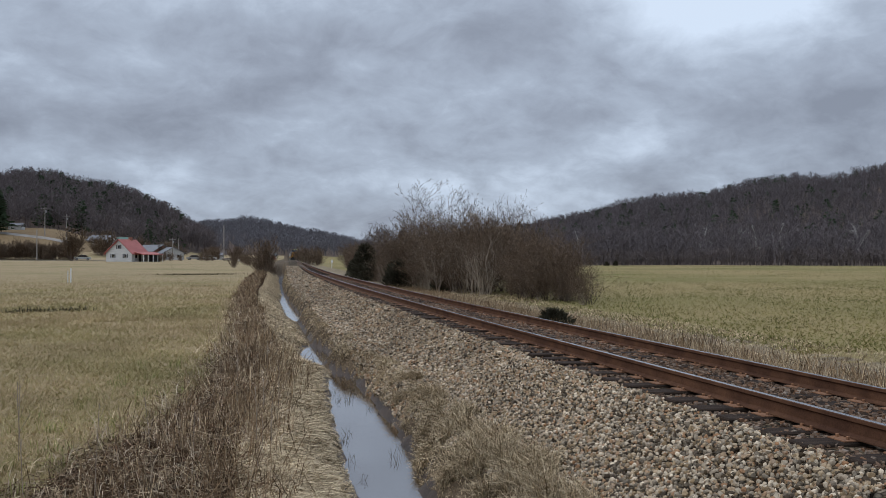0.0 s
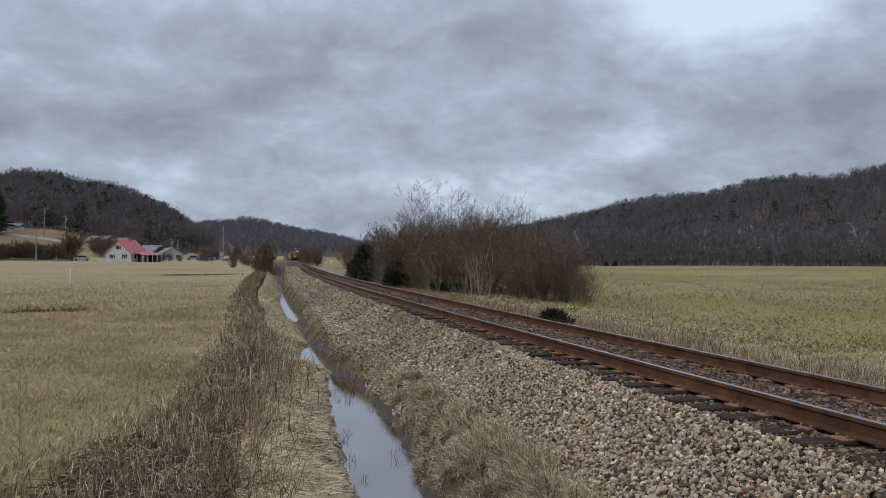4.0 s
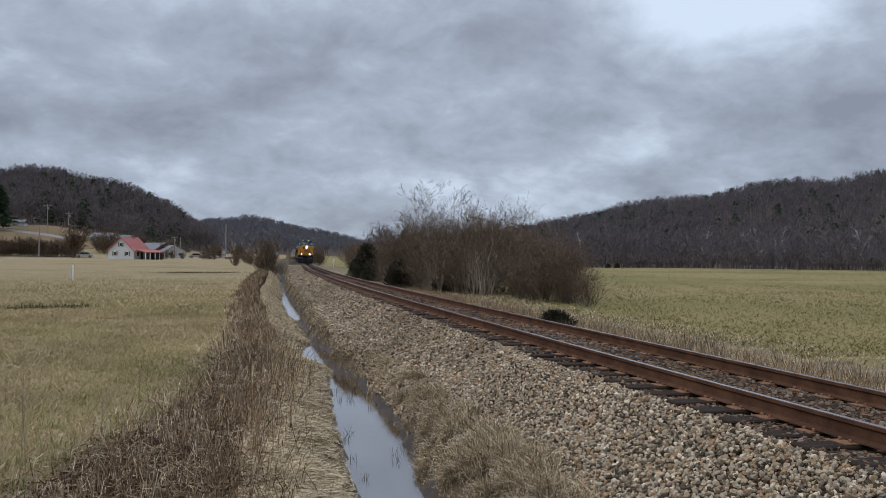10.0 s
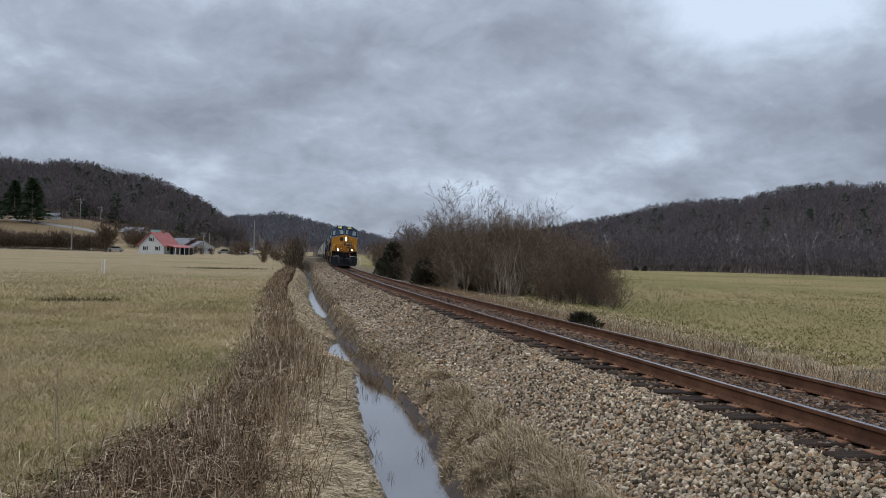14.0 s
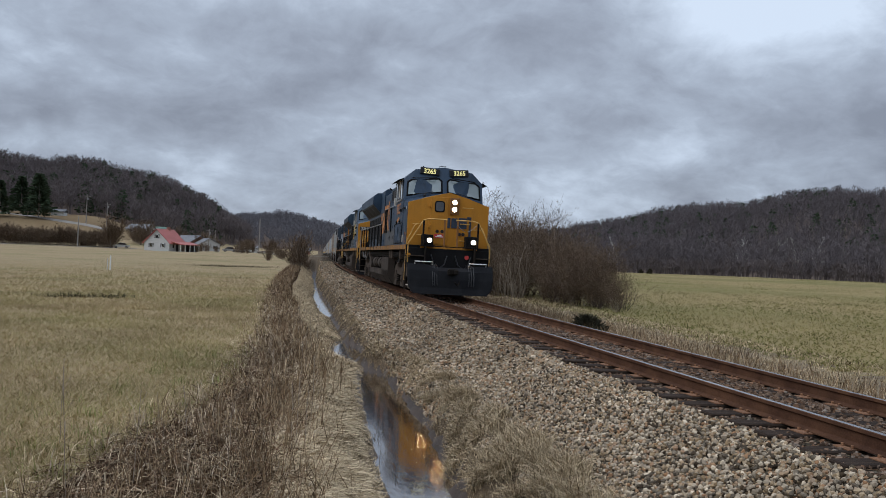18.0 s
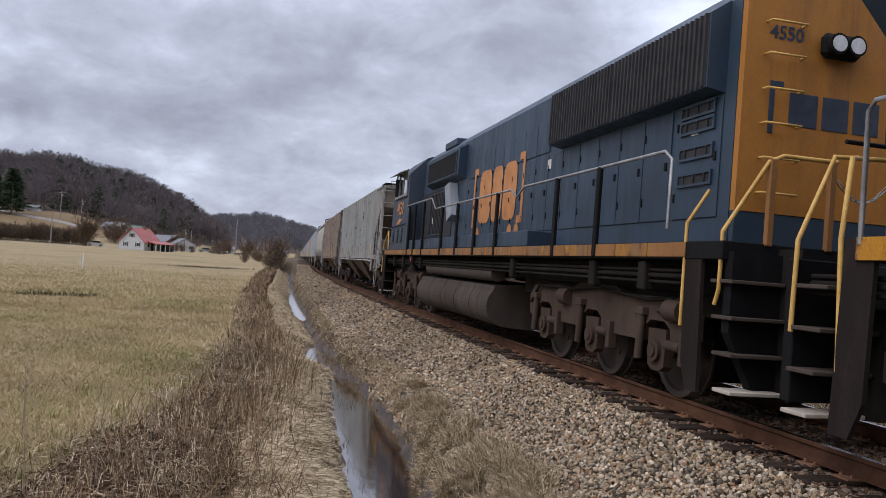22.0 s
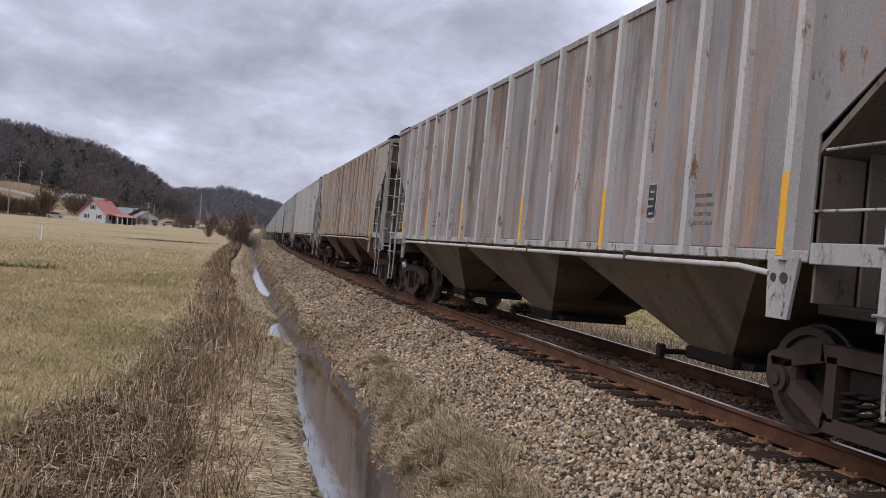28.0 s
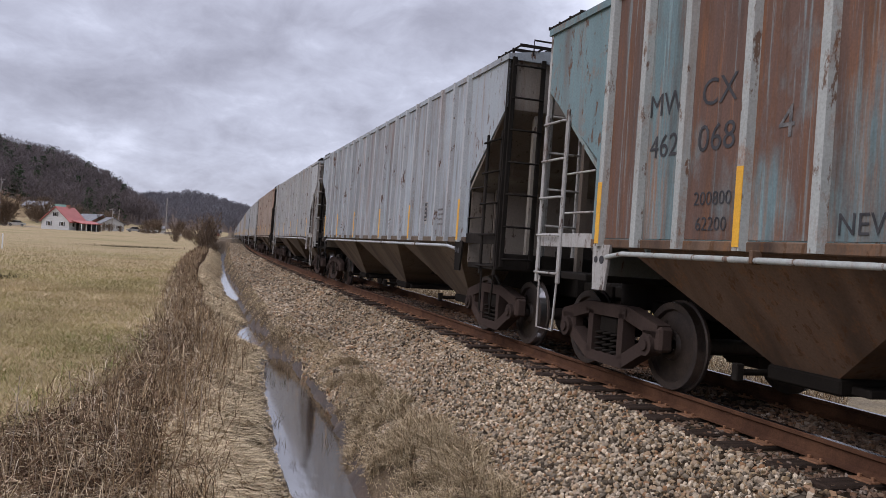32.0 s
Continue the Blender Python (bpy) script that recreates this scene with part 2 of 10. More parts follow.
M["plough"] = mat("bare_brown_slope", (0.155, 0.105, 0.055), (0.215, 0.155, 0.085), 0.95, 0.05, 3, 0.25, 0.5, 0.1, spec=0.1)
M["litter"] = mat("woodland_floor", (0.085, 0.062, 0.048), (0.125, 0.092, 0.07), 0.95, 0.02, 0.6, 0.4, 0.8, 0.4, spec=0.1)
M["gravel"] = stones_mat("road_gravel", ((0.30, 0.28, 0.26), (0.42, 0.40, 0.37), (0.36, 0.33, 0.30)), 0.05)
M["verge"] = mat("weedy_verge", (0.17, 0.135, 0.095), (0.27, 0.215, 0.13), 0.95, 0.8, 18, 0.45, 0.8, 0.06, spec=0.1)
M["rail_side"] = mat("rusty_rail", (0.058, 0.028, 0.017), (0.105, 0.052, 0.029), 0.85, 3, 60, 0.3, 0.3, 0.002, 0.0, spec=0.1)
M["rail_top"] = mat("polished_rail_head", (0.42, 0.40, 0.39), (0.52, 0.50, 0.49), 0.24, 3, 80, 0.12, 0.05, 0.001, 1.0)
M["tie"] = mat("creosoted_tie", (0.018, 0.013, 0.010), (0.046, 0.031, 0.022), 0.9, 3, 30, 0.4, 0.7, 0.008, spec=0.12, stretch=(1, 6, 6))
M["rust"] = mat("rusted_steel", (0.12, 0.055, 0.03), (0.22, 0.11, 0.055), 0.85, 4, 40, 0.35, 0.4, 0.003)
M["dry_blade"] = blade_mat("dry_grass", ((0.30, 0.225, 0.135), (0.68, 0.55, 0.36), (0.16, 0.115, 0.068), (0.55, 0.44, 0.28)), gain=1.14)
M["field_blade"] = blade_mat("field_grass", ((0.435, 0.333, 0.206), (0.318, 0.254, 0.134), (0.50, 0.39, 0.256), (0.23, 0.207, 0.084), (0.405, 0.308, 0.188)), 0.85, (0.86, 0.91, 0.74))
M["distant_blade"] = blade_mat("distant_grass", ((0.31, 0.248, 0.135), (0.25, 0.215, 0.105), (0.34, 0.27, 0.155), (0.22, 0.195, 0.09)))
M["field_blade_green"] = blade_mat("green_field_grass", ((0.265, 0.222, 0.098), (0.165, 0.155, 0.052), (0.32, 0.26, 0.13), (0.13, 0.124, 0.041)), 0.85, (0.50, 0.58, 0.38))
M["weed"] = blade_mat("dead_weed_stalks", ((0.035, 0.022, 0.013), (0.34, 0.232, 0.13), (0.085, 0.054, 0.03), (0.60, 0.47, 0.30), (0.03, 0.019, 0.011), (0.23, 0.152, 0.088), (0.05, 0.032, 0.018), (0.15, 0.098, 0.056), (0.42, 0.31, 0.19)), gain=1.14)
M["weed_litter"] = blade_mat("fallen_weed_stalks", ((0.03, 0.018, 0.012), (0.24, 0.165, 0.105), (0.08, 0.05, 0.031), (0.52, 0.41, 0.28), (0.05, 0.031, 0.02), (0.18, 0.105, 0.06), (0.33, 0.24, 0.155), (0.035, 0.023, 0.015)), gain=1.14)
M["weed_pale"] = blade_mat("pale_bent_stems", ((0.52, 0.43, 0.31), (0.30, 0.235, 0.16), (0.66, 0.56, 0.42), (0.14, 0.10, 0.07)), gain=1.14)
M["green_blade"] = blade_mat("fresh_green_grass", ((0.20, 0.21, 0.07), (0.29, 0.27, 0.10), (0.14, 0.155, 0.05), (0.42, 0.35, 0.19)))
M["bank_dark"] = blade_mat("brown_thatch", ((0.10, 0.068, 0.045), (0.26, 0.19, 0.125), (0.06, 0.041, 0.028), (0.36, 0.275, 0.185), (0.17, 0.12, 0.08)))
M["green_dark"] = blade_mat("dark_field_grass", ((0.10, 0.095, 0.035), (0.16, 0.14, 0.055), (0.07, 0.065, 0.026), (0.24, 0.19, 0.09)))
M["rush"] = blade_mat("dark_rushes", ((0.05, 0.045, 0.024), (0.10, 0.085, 0.045), (0.035, 0.03, 0.018)))
M["twig"] = blade_mat("bare_twigs", ((0.032, 0.022, 0.016), (0.13, 0.088, 0.06), (0.06, 0.041, 0.029), (0.30, 0.225, 0.155), (0.045, 0.031, 0.022)))
M["pale_stem"] = mat("pale_grey_branch", (0.30, 0.25, 0.19), (0.44, 0.37, 0.29), 0.9, 3, 25, 0.3, 0.5, 0.01, spec=0.05)
M["dark_stem"] = mat("dark_shrub_stem", (0.05, 0.036, 0.028), (0.10, 0.074, 0.056), 0.9, 3, 25, 0.3, 0.5, 0.01)
M["stem"] = mat("pale_shrub_stem", (0.20, 0.155, 0.115), (0.32, 0.26, 0.20), 0.9, 3, 25, 0.3, 0.5, 0.01)
M["far_twig_dark"] = blade_mat("dark_far_bare_trees", ((0.078, 0.065, 0.063), (0.135, 0.113, 0.11), (0.10, 0.084, 0.082), (0.19, 0.162, 0.157)))
M["bark"] = mat("grey_bark", (0.13, 0.105, 0.085), (0.23, 0.195, 0.165), 0.9, 3, 25, 0.4, 0.8, 0.02)
# far ridge: distance haze painted in as greyer, bluer twig tones
M["ridge_twig"] = blade_mat("hazed_ridge_trees", ((0.095, 0.092, 0.100), (0.15, 0.142, 0.152), (0.12, 0.115, 0.124), (0.21, 0.20, 0.21)))
# right hill and field edge: bark tones, with a little bluish haze painted in
M["far_twig"] = blade_mat("far_bare_trees", ((0.066, 0.058, 0.060), (0.125, 0.108, 0.110), (0.09, 0.078, 0.080), (0.19, 0.168, 0.168)))
M["pine"] = blade_mat("evergreen_needles", ((0.028, 0.042, 0.024), (0.055, 0.075, 0.042), (0.04, 0.056, 0.033)))
M["cedar"] = blade_mat("dark_cedar", ((0.03, 0.03, 0.02), (0.06, 0.055, 0.036), (0.045, 0.04, 0.028)))


def water_mat():
    m = bpy.data.materials.new("still_ditch_water")
    nt, N, L, p = node_kit(m)
    p.inputs["Base Color"].default_value = (0.035, 0.019, 0.011, 1)
    p.inputs["Roughness"].default_value = 0.08
    p.inputs["IOR"].default_value = 2.5
    p.inputs["Specular IOR Level"].default_value = 0.85
    p.inputs["Coat Weight"].default_value, p.inputs["Coat IOR"].default_value, p.inputs["Coat Roughness"].default_value = 1.0, 2.1, 0.07
    vec = N("ShaderNodeTexCoord").outputs["Object"]
    bump_node(nt, noise_node(nt, vec, 9, 4, 0.55, (1.0, 0.45, 1.0)), 0.45, 0.012, p)
    return m


M["water"] = water_mat()

# ---- mesh kit ----
class Geo:
    """Collects solid pieces of one mesh."""

    def __init__(self):
        self.v, self.f, self.s, self.mi = [], [], [], []

    def add(self, verts, faces, smooth=False, mi=0):
        o = len(self.v)
        self.v.extend(tuple(v) for v in verts)
        for fc in faces:
            self.f.append(tuple(i + o for i in fc))
            self.s.append(smooth)
            self.mi.append(mi)
        return self

    def box(self, x0, x1, y0, y1, z0, z1, c=0.0, mi=0):
        """A block; c bevels all its edges."""
        if x1 < x0: x0, x1 = x1, x0
        if y1 < y0: y0, y1 = y1, y0
        if z1 < z0: z0, z1 = z1, z0
        if c <= 0:
            v = [(x, y, z) for x in (x0, x1) for y in (y0, y1) for z in (z0, z1)]
            return self.add(v, [(0, 1, 3, 2), (4, 6, 7, 5), (0, 4, 5, 1), (2, 3, 7, 6), (0, 2, 6, 4), (1, 5, 7, 3)], False, mi)
        c = min(c, 0.45 * min(x1 - x0, y1 - y0, z1 - z0))
        v, idx = [], {}
        for ix, x in enumerate((x0, x1)):
            for iy, y in enumerate((y0, y1)):
                for iz, z in enumerate((z0, z1)):
                    sx, sy, sz = (c if ix == 0 else -c), (c if iy == 0 else -c), (c if iz == 0 else -c)
                    for a, p in enumerate(((x, y + sy, z + sz), (x + sx, y, z + sz), (x + sx, y + sy, z))):
                        idx[ix, iy, iz, a] = len(v)
                        v.append(p)
        F, cen = [], Vector(((x0 + x1) / 2, (y0 + y1) / 2, (z0 + z1) / 2))
        for a in range(3):
            b, d = [k for k in range(3) if k != a]
            for s in (0, 1):
                loop = []
                for p, q_ in ((0, 0), (1, 0), (1, 1), (0, 1)):
                    k = [0, 0, 0]
                    k[a], k[b], k[d] = s, p, q_
                    loop.append(idx[k[0], k[1], k[2], a])
                F.append(loop)
            for p in (0, 1):
                for q_ in (0, 1):
                    loop = []
                    for s, ax in ((0, b), (1, b), (1, d), (0, d)):
                        k = [0, 0, 0]
                        k[a], k[b], k[d] = s, p, q_
                        loop.append(idx[k[0], k[1], k[2], ax])
                    F.append(loop)
        for ix in (0, 1):
            for iy in (0, 1):
                for iz in (0, 1):
                    F.append([idx[ix, iy, iz, a] for a in range(3)])
        out = []
        for fc in F:
            ps = [Vector(v[i]) for i in fc]
            n = (ps[1] - ps[0]).cross(ps[2] - ps[0])
            mid = sum(ps, Vector()) / len(ps)
            out.append(tuple(fc) if n.dot(mid - cen) > 0 else tuple(reversed(fc)))
        return self.add(v, out, False, mi)

    def cyl(self, p0, p1, r, n=12, r2=None, caps=True, mi=0, smooth=True):
        p0, p1 = Vector(p0), Vector(p1)
        r2 = r if r2 is None else r2
        d = (p1 - p0).normalized()
        a = d.orthogonal().normalized()
        b = d.cross(a)
        v = []
        for p, rr in ((p0, r), (p1, r2)):
            for i in range(n):
                t = 2 * math.pi * i / n
                v.append(p + rr * (math.cos(t) * a + math.sin(t) * b))
        self.add(v, [(i, (i + 1) % n, n + (i + 1) % n, n + i) for i in range(n)], smooth, mi)
        if caps:
            self.add(v, [tuple(range(n - 1, -1, -1)), tuple(range(n, 2 * n))], False, mi)
        return self

    def tube(self, pts, r, n=6, mi=0, closed=False):
        """A bent rod through the points."""
        P = [Vector(p) for p in pts]
        v, m = [], len(P)
        a = None
        for i, p in enumerate(P):
            d = (P[min(i + 1, m - 1)] - P[max(i - 1, 0)]).normalized()
            a = d.orthogonal().normalized() if a is None else (a - d * a.dot(d)).normalized()
            b = d.cross(a)
            for k in range(n):
                t = 2 * math.pi * k / n
                v.append(p + r * (math.cos(t) * a + math.sin(t) * b))
        F = [(i * n + k, i * n + (k + 1) % n, (i + 1) * n + (k + 1) % n, (i + 1) * n + k) for i in range(m - 1) for k in range(n)]
        self.add(v, F, True, mi)
        return self.add(v, [tuple(range(n - 1, -1, -1)), tuple(range((m - 1) * n, m * n))], False, mi)

    def extrude(self, prof, axis, a0, a1, mi=0, smooth=False):
        """A flat outline (in the two other axes, in order) drawn out along axis from a0 to a1."""
        def put(p, a):
            return {"x": (a, p[0], p[1]), "y": (p[0], a, p[1]), "z": (p[0], p[1], a)}[axis]
        n = len(prof)
        area = sum(prof[i][0] * prof[(i + 1) % n][1] - prof[(i + 1) % n][0] * prof[i][1] for i in range(n))
        flip = (area > 0) == (axis == "y")
        v = [put(p, a0) for p in prof] + [put(p, a1) for p in prof]
        side = [(i, (i + 1) % n, n + (i + 1) % n, n + i) for i in range(n)]
        caps = [tuple(range(n - 1, -1, -1)), tuple(range(n, 2 * n))]
        if flip:
            side, caps = [tuple(reversed(s)) for s in side], [tuple(reversed(c)) for c in caps]
        self.add(v, side, smooth, mi)
        return self.add(v, caps, False, mi)

    def loft(self, rings, caps=True, smooth=False, mi=0, closed=True):
        """Rings of equally many points joined one to the next."""
        n = len(rings[0])
        v = [p for ring in rings for p in ring]
        span = n if closed else n - 1
        self.add(v, [(i * n + k, i * n + (k + 1) % n, (i + 1) * n + (k + 1) % n, (i + 1) * n + k) for i in range(len(rings) - 1) for k in range(span)], smooth, mi)
        if caps:
            self.add(v, [tuple(range(n - 1, -1, -1)), tuple(range((len(rings) - 1) * n, len(rings) * n))], False, mi)
        return self

    def poly(self, pts, mi=0):
        return self.add(pts, [tuple(range(len(pts)))], False, mi)

    def mesh(self, name, mats, tidy=True):
        me = bpy.data.meshes.new(name)
        me.from_pydata(self.v, [], self.f)
        for m in mats:
            me.materials.append(m)
        me.polygons.foreach_set("use_smooth", self.s)
        me.polygons.foreach_set("material_index", self.mi)
        if tidy:
            bm = bmesh.new()
            bm.from_mesh(me)
            bmesh.ops.recalc_face_normals(bm, faces=bm.faces)
            bm.to_mesh(me)
            bm.free()
        return me


def part(name, geo, material, parent, label="", at=None):
    """One mesh object under a thing or under a part. geo: a Geo or a mesh to share."""
    mats = material if isinstance(material, (list, tuple)) else [material]
    me = geo if isinstance(geo, bpy.types.Mesh) else geo.mesh(name, mats)
    ob = new(name, me)
    ob.parent = parent
    if at is not None:
        ob.matrix_basis = at if isinstance(at, Matrix) else Matrix.Translation(at)
    if isinstance(geo, bpy.types.Mesh) and material is not None and me.materials and me.materials[0] is not mats[0]:
        for slot, m in zip(ob.material_slots, mats):
            slot.link, slot.material = "OBJECT", m
    return tagged(ob, label=label)


def thing(name, label, category, at=None, group="", kind=""):
    ob = new(name)
    ob.empty_display_size = 0.2
    if at is not None:
        ob.matrix_basis = at if isinstance(at, Matrix) else Matrix.Translation(at)
    return tagged(ob, label, category, group, kind)


def raw_mesh(name, verts, tris, mats, index=None, smooth=False):
    """A big mesh from arrays of corners and triangles (or quads)."""
    me = bpy.data.meshes.new(name)
    k = tris.shape[1]
    me.vertices.add(len(verts)), me.loops.add(tris.size), me.polygons.add(len(tris))
    me.vertices.foreach_set("co", np.asarray(verts, np.float32).ravel())
    me.loops.foreach_set("vertex_index", np.asarray(tris, np.int32).ravel())
    me.polygons.foreach_set("loop_start", np.arange(0, tris.size, k, dtype=np.int32))
    for m in mats:
        me.materials.append(m)
    if index is not None:
        me.polygons.foreach_set("material_index", np.asarray(index, np.int32))
    me.polygons.foreach_set("use_smooth", np.full(len(tris), smooth))
    me.update(calc_edges=True)
    return me

# ---- plan: the line, the ditch, the fields and the hills ----
TRACK_X, BEND, EASE, GRADE, CANT = 5.826, 9.35e-4, -9.0e-7, 0.00118, 0.017
WATER_Z = -1.30


def line_slope(y):
    y = np.clip(y, -25.0, 95.0)
    return BEND * y + 3 * EASE * y * y


def line_x(y):
    """Where the track's middle lies across the valley at the distance y along it."""
    y = np.asarray(y, float)
    c = np.clip(y, -25.0, 95.0)
    return TRACK_X + BEND * c * c / 2 + EASE * c**3 + line_slope(c) * (y - c)


def line_pose(y, off=0.0, z=0.0):
    s = float(line_slope(y))
    head = math.atan(s)
    return (Matrix.Translation((float(line_x(y)), y, GRADE * y)) @ Matrix.Rotation(-head, 4, "Z")
            @ Matrix.Rotation(CANT, 4, "Y") @ Matrix.Translation((off, 0, z)))


def wave(x, y, size, seed):
    """Smooth rolling noise about zero."""
    rng = np.random.RandomState(seed)
    out = 0
    for k in range(6):
        a, ph, f = rng.uniform(0, 2 * math.pi), rng.uniform(0, 2 * math.pi), rng.uniform(0.6, 1.6) * 2 * math.pi / size
        out = out + np.sin((np.cos(a) * x + np.sin(a) * y) * f + ph)
    return out / 6


def smooth(a, b, v):
    t = np.clip((v - a) / (b - a), 0, 1)
    return t * t * (3 - 2 * t)


# skylines of the wooded hills seen from the line: bearing (degrees right of +y), height of the crest as a slope
LEFT_CREST = ((-90, 0.06), (-50, 0.09), (-30, 0.10), (-20, 0.10), (-16.7, 0.098), (-14.5, 0.0945), (-12.9, 0.099), (-11.3, 0.098), (-9.6, 0.0915), (-7.9, 0.088), (-6.1, 0.078), (-4.3, 0.064), (-3.0, 0.047), (-1.0, 0.028), (1.5, 0.0), (90, 0.0))
MID_CREST = ((-60, 0.03), (-10, 0.041), (-2.5, 0.042), (-0.6, 0.0455), (0.9, 0.0485), (2.45, 0.0452), (4.0, 0.0385), (6.0, 0.0325), (7.2, 0.028), (9.2, 0.019), (12, 0.016), (20, 0.016), (40, 0.02))
RIGHT_CREST = ((9, 0.0), (13, 0.012), (17, 0.028), (21.75, 0.0427), (23.3, 0.048), (25.3, 0.0535), (27.2, 0.0645), (29.1, 0.071), (31, 0.073), (32.8, 0.075), (34.3, 0.080), (36.1, 0.088), (38.2, 0.0915), (39.6, 0.0915), (40.6, 0.086), (41.5, 0.091), (43.7, 0.098), (52, 0.11), (75, 0.08), (90, 0.05))


def crest(table, bearing):
    b, h = zip(*table)
    return np.interp(bearing, b, h, left=h[0], right=h[-1])


def ditch_mid(y):
    return np.interp(y, (-40, 5, 9.5, 11, 13, 15.5, 18, 20.3, 24, 35, 50, 56, 90, 120, 200), (-4.3, -4.25, -4.08, -3.92, -3.81, -3.70, -3.62, -3.88, -3.76, -3.66, -3.78, -3.70, -3.75, -3.95, -3.9))


def ditch_half(y):
    return np.interp(y, (5, 9.5, 11, 13, 15.5, 17.3, 18.3, 18.6, 19.9, 20.4, 22.5, 24, 24.6, 33.6, 34.8, 50, 56, 57, 84, 88, 120, 126), (0.32, 0.38, 0.46, 0.44, 0.38, 0.27, 0.12, 0.02, 0.02, 0.40, 0.36, 0.20, 0.02, 0.02, 0.27, 0.22, 0.14, 0.06, 0.06, 0.28, 0.28, 0.06))


def weed_edge(y):
    """The field-side edge of the weeds, across from the track."""
    return np.interp(y, (5, 9, 11.3, 13.4, 16, 21.6, 34, 70), (-8.4, -7.75, -7.0, -6.65, -6.5, -6.15, -6.35, -6.6))


def ground_z(x, y):
    x, y = np.asarray(x, float), np.asarray(y, float)
    u = x - line_x(y)
    base = GRADE * np.clip(y, -100, 400)
    # the fields
    left = -0.92 + 0.0076 * np.clip(y, -60, 240) + 0.10 * wave(x, y, 26, 3) * smooth(5, 15, -u)
    left = left + np.clip(-u - 60, 0, 200) * 0.006
    right = -0.88 + 0.06 * wave(x, y, 30, 5) - 0.0012 * np.clip(u, 0, 150) + 0.25 * smooth(70, 130, u) * smooth(40, 160, y)
    z = np.where(u < 0, left, right)
    # the bare brown slope behind the house, then the hills
    r, bear = np.hypot(x, y), np.degrees(np.arctan2(x, y))
    slope = smooth(238, 330, r) * smooth(-4.0, -12, bear) * 11.5
    z = z + slope * smooth(-90, -60, bear)
    for table, foot, top, trees in ((LEFT_CREST, 330, 520, 13), (RIGHT_CREST, 330, 640, 11), (MID_CREST, 700, 1250, 15)):
        goal = crest(table, bear) * top - trees + 1.3
        z = z + np.maximum(goal - z, 0) * smooth(foot, top, r) * (1 + 0.10 * wave(x, y, 130, 7) * (1 - smooth(top - 140, top, r))) * (1 - 0.75 * smooth(top, top * 1.9, r))
    # the ditch along the foot of the bank, and the bank of ballast
    n = 0.09 * wave(x, y, 1.5, 11) + 0.08 * wave(x, y, 0.55, 12)
    mid, half = ditch_mid(y), ditch_half(y)
    d = np.abs(u - mid + n)
    near = smooth(190, 135, y)
    bed = WATER_Z + 0.03 - 0.13 * smooth(0.03, 0.12, half)
    edge = np.where(half < 0.09, bed, WATER_Z)
    inner = np.clip(d / np.maximum(half, 0.02), 0, 1)
    fall = np.clip((d - half) / np.where(u < mid, np.interp(y, (11, 16, 22, 30), (0.95, 1.65, 1.65, 1.3)), 0.45), 0, 1)
    rise = np.where(u < mid, 0.35 * fall + 0.65 * fall * fall * (3 - 2 * fall), fall * (1.6 - 0.6 * fall))
    cut = np.where(d < half, bed + (edge - bed) * inner ** 3, edge + (z - edge) * rise)
    inside = (u > mid - 2.2) & (u < mid + 1.2)
    z = np.where(inside, z + (cut - z) * np.clip(near, 0, 1), z)
    # ballast
    top = base - 0.216 + 0.012 * smooth(0.72, 0.6, np.abs(u)) - CANT * np.clip(u, -2, 2)
    shoulder_l = top - np.clip(-u - 1.55, 0, 9) * 0.60 - 0.09 * smooth(1.22, 1.6, -u)
    shoulder_r = top - np.clip(u - 1.62, 0, 9) * 0.55 - 0.08 * smooth(1.55, 1.8, u)
    bank = np.where(u < 0, shoulder_l, shoulder_r) + 0.02 * wave(x, y, 1.1, 21)
    z = np.maximum(z, np.where(np.abs(u) < 5.0, bank, -99))
    return z


def steps(*runs):
    out = []
    for a, b, s in runs:
        n = max(1, int(round((b - a) / s)))
        out += list(np.linspace(a, b, n, endpoint=False))
    return np.array(out + [runs[-1][1]])


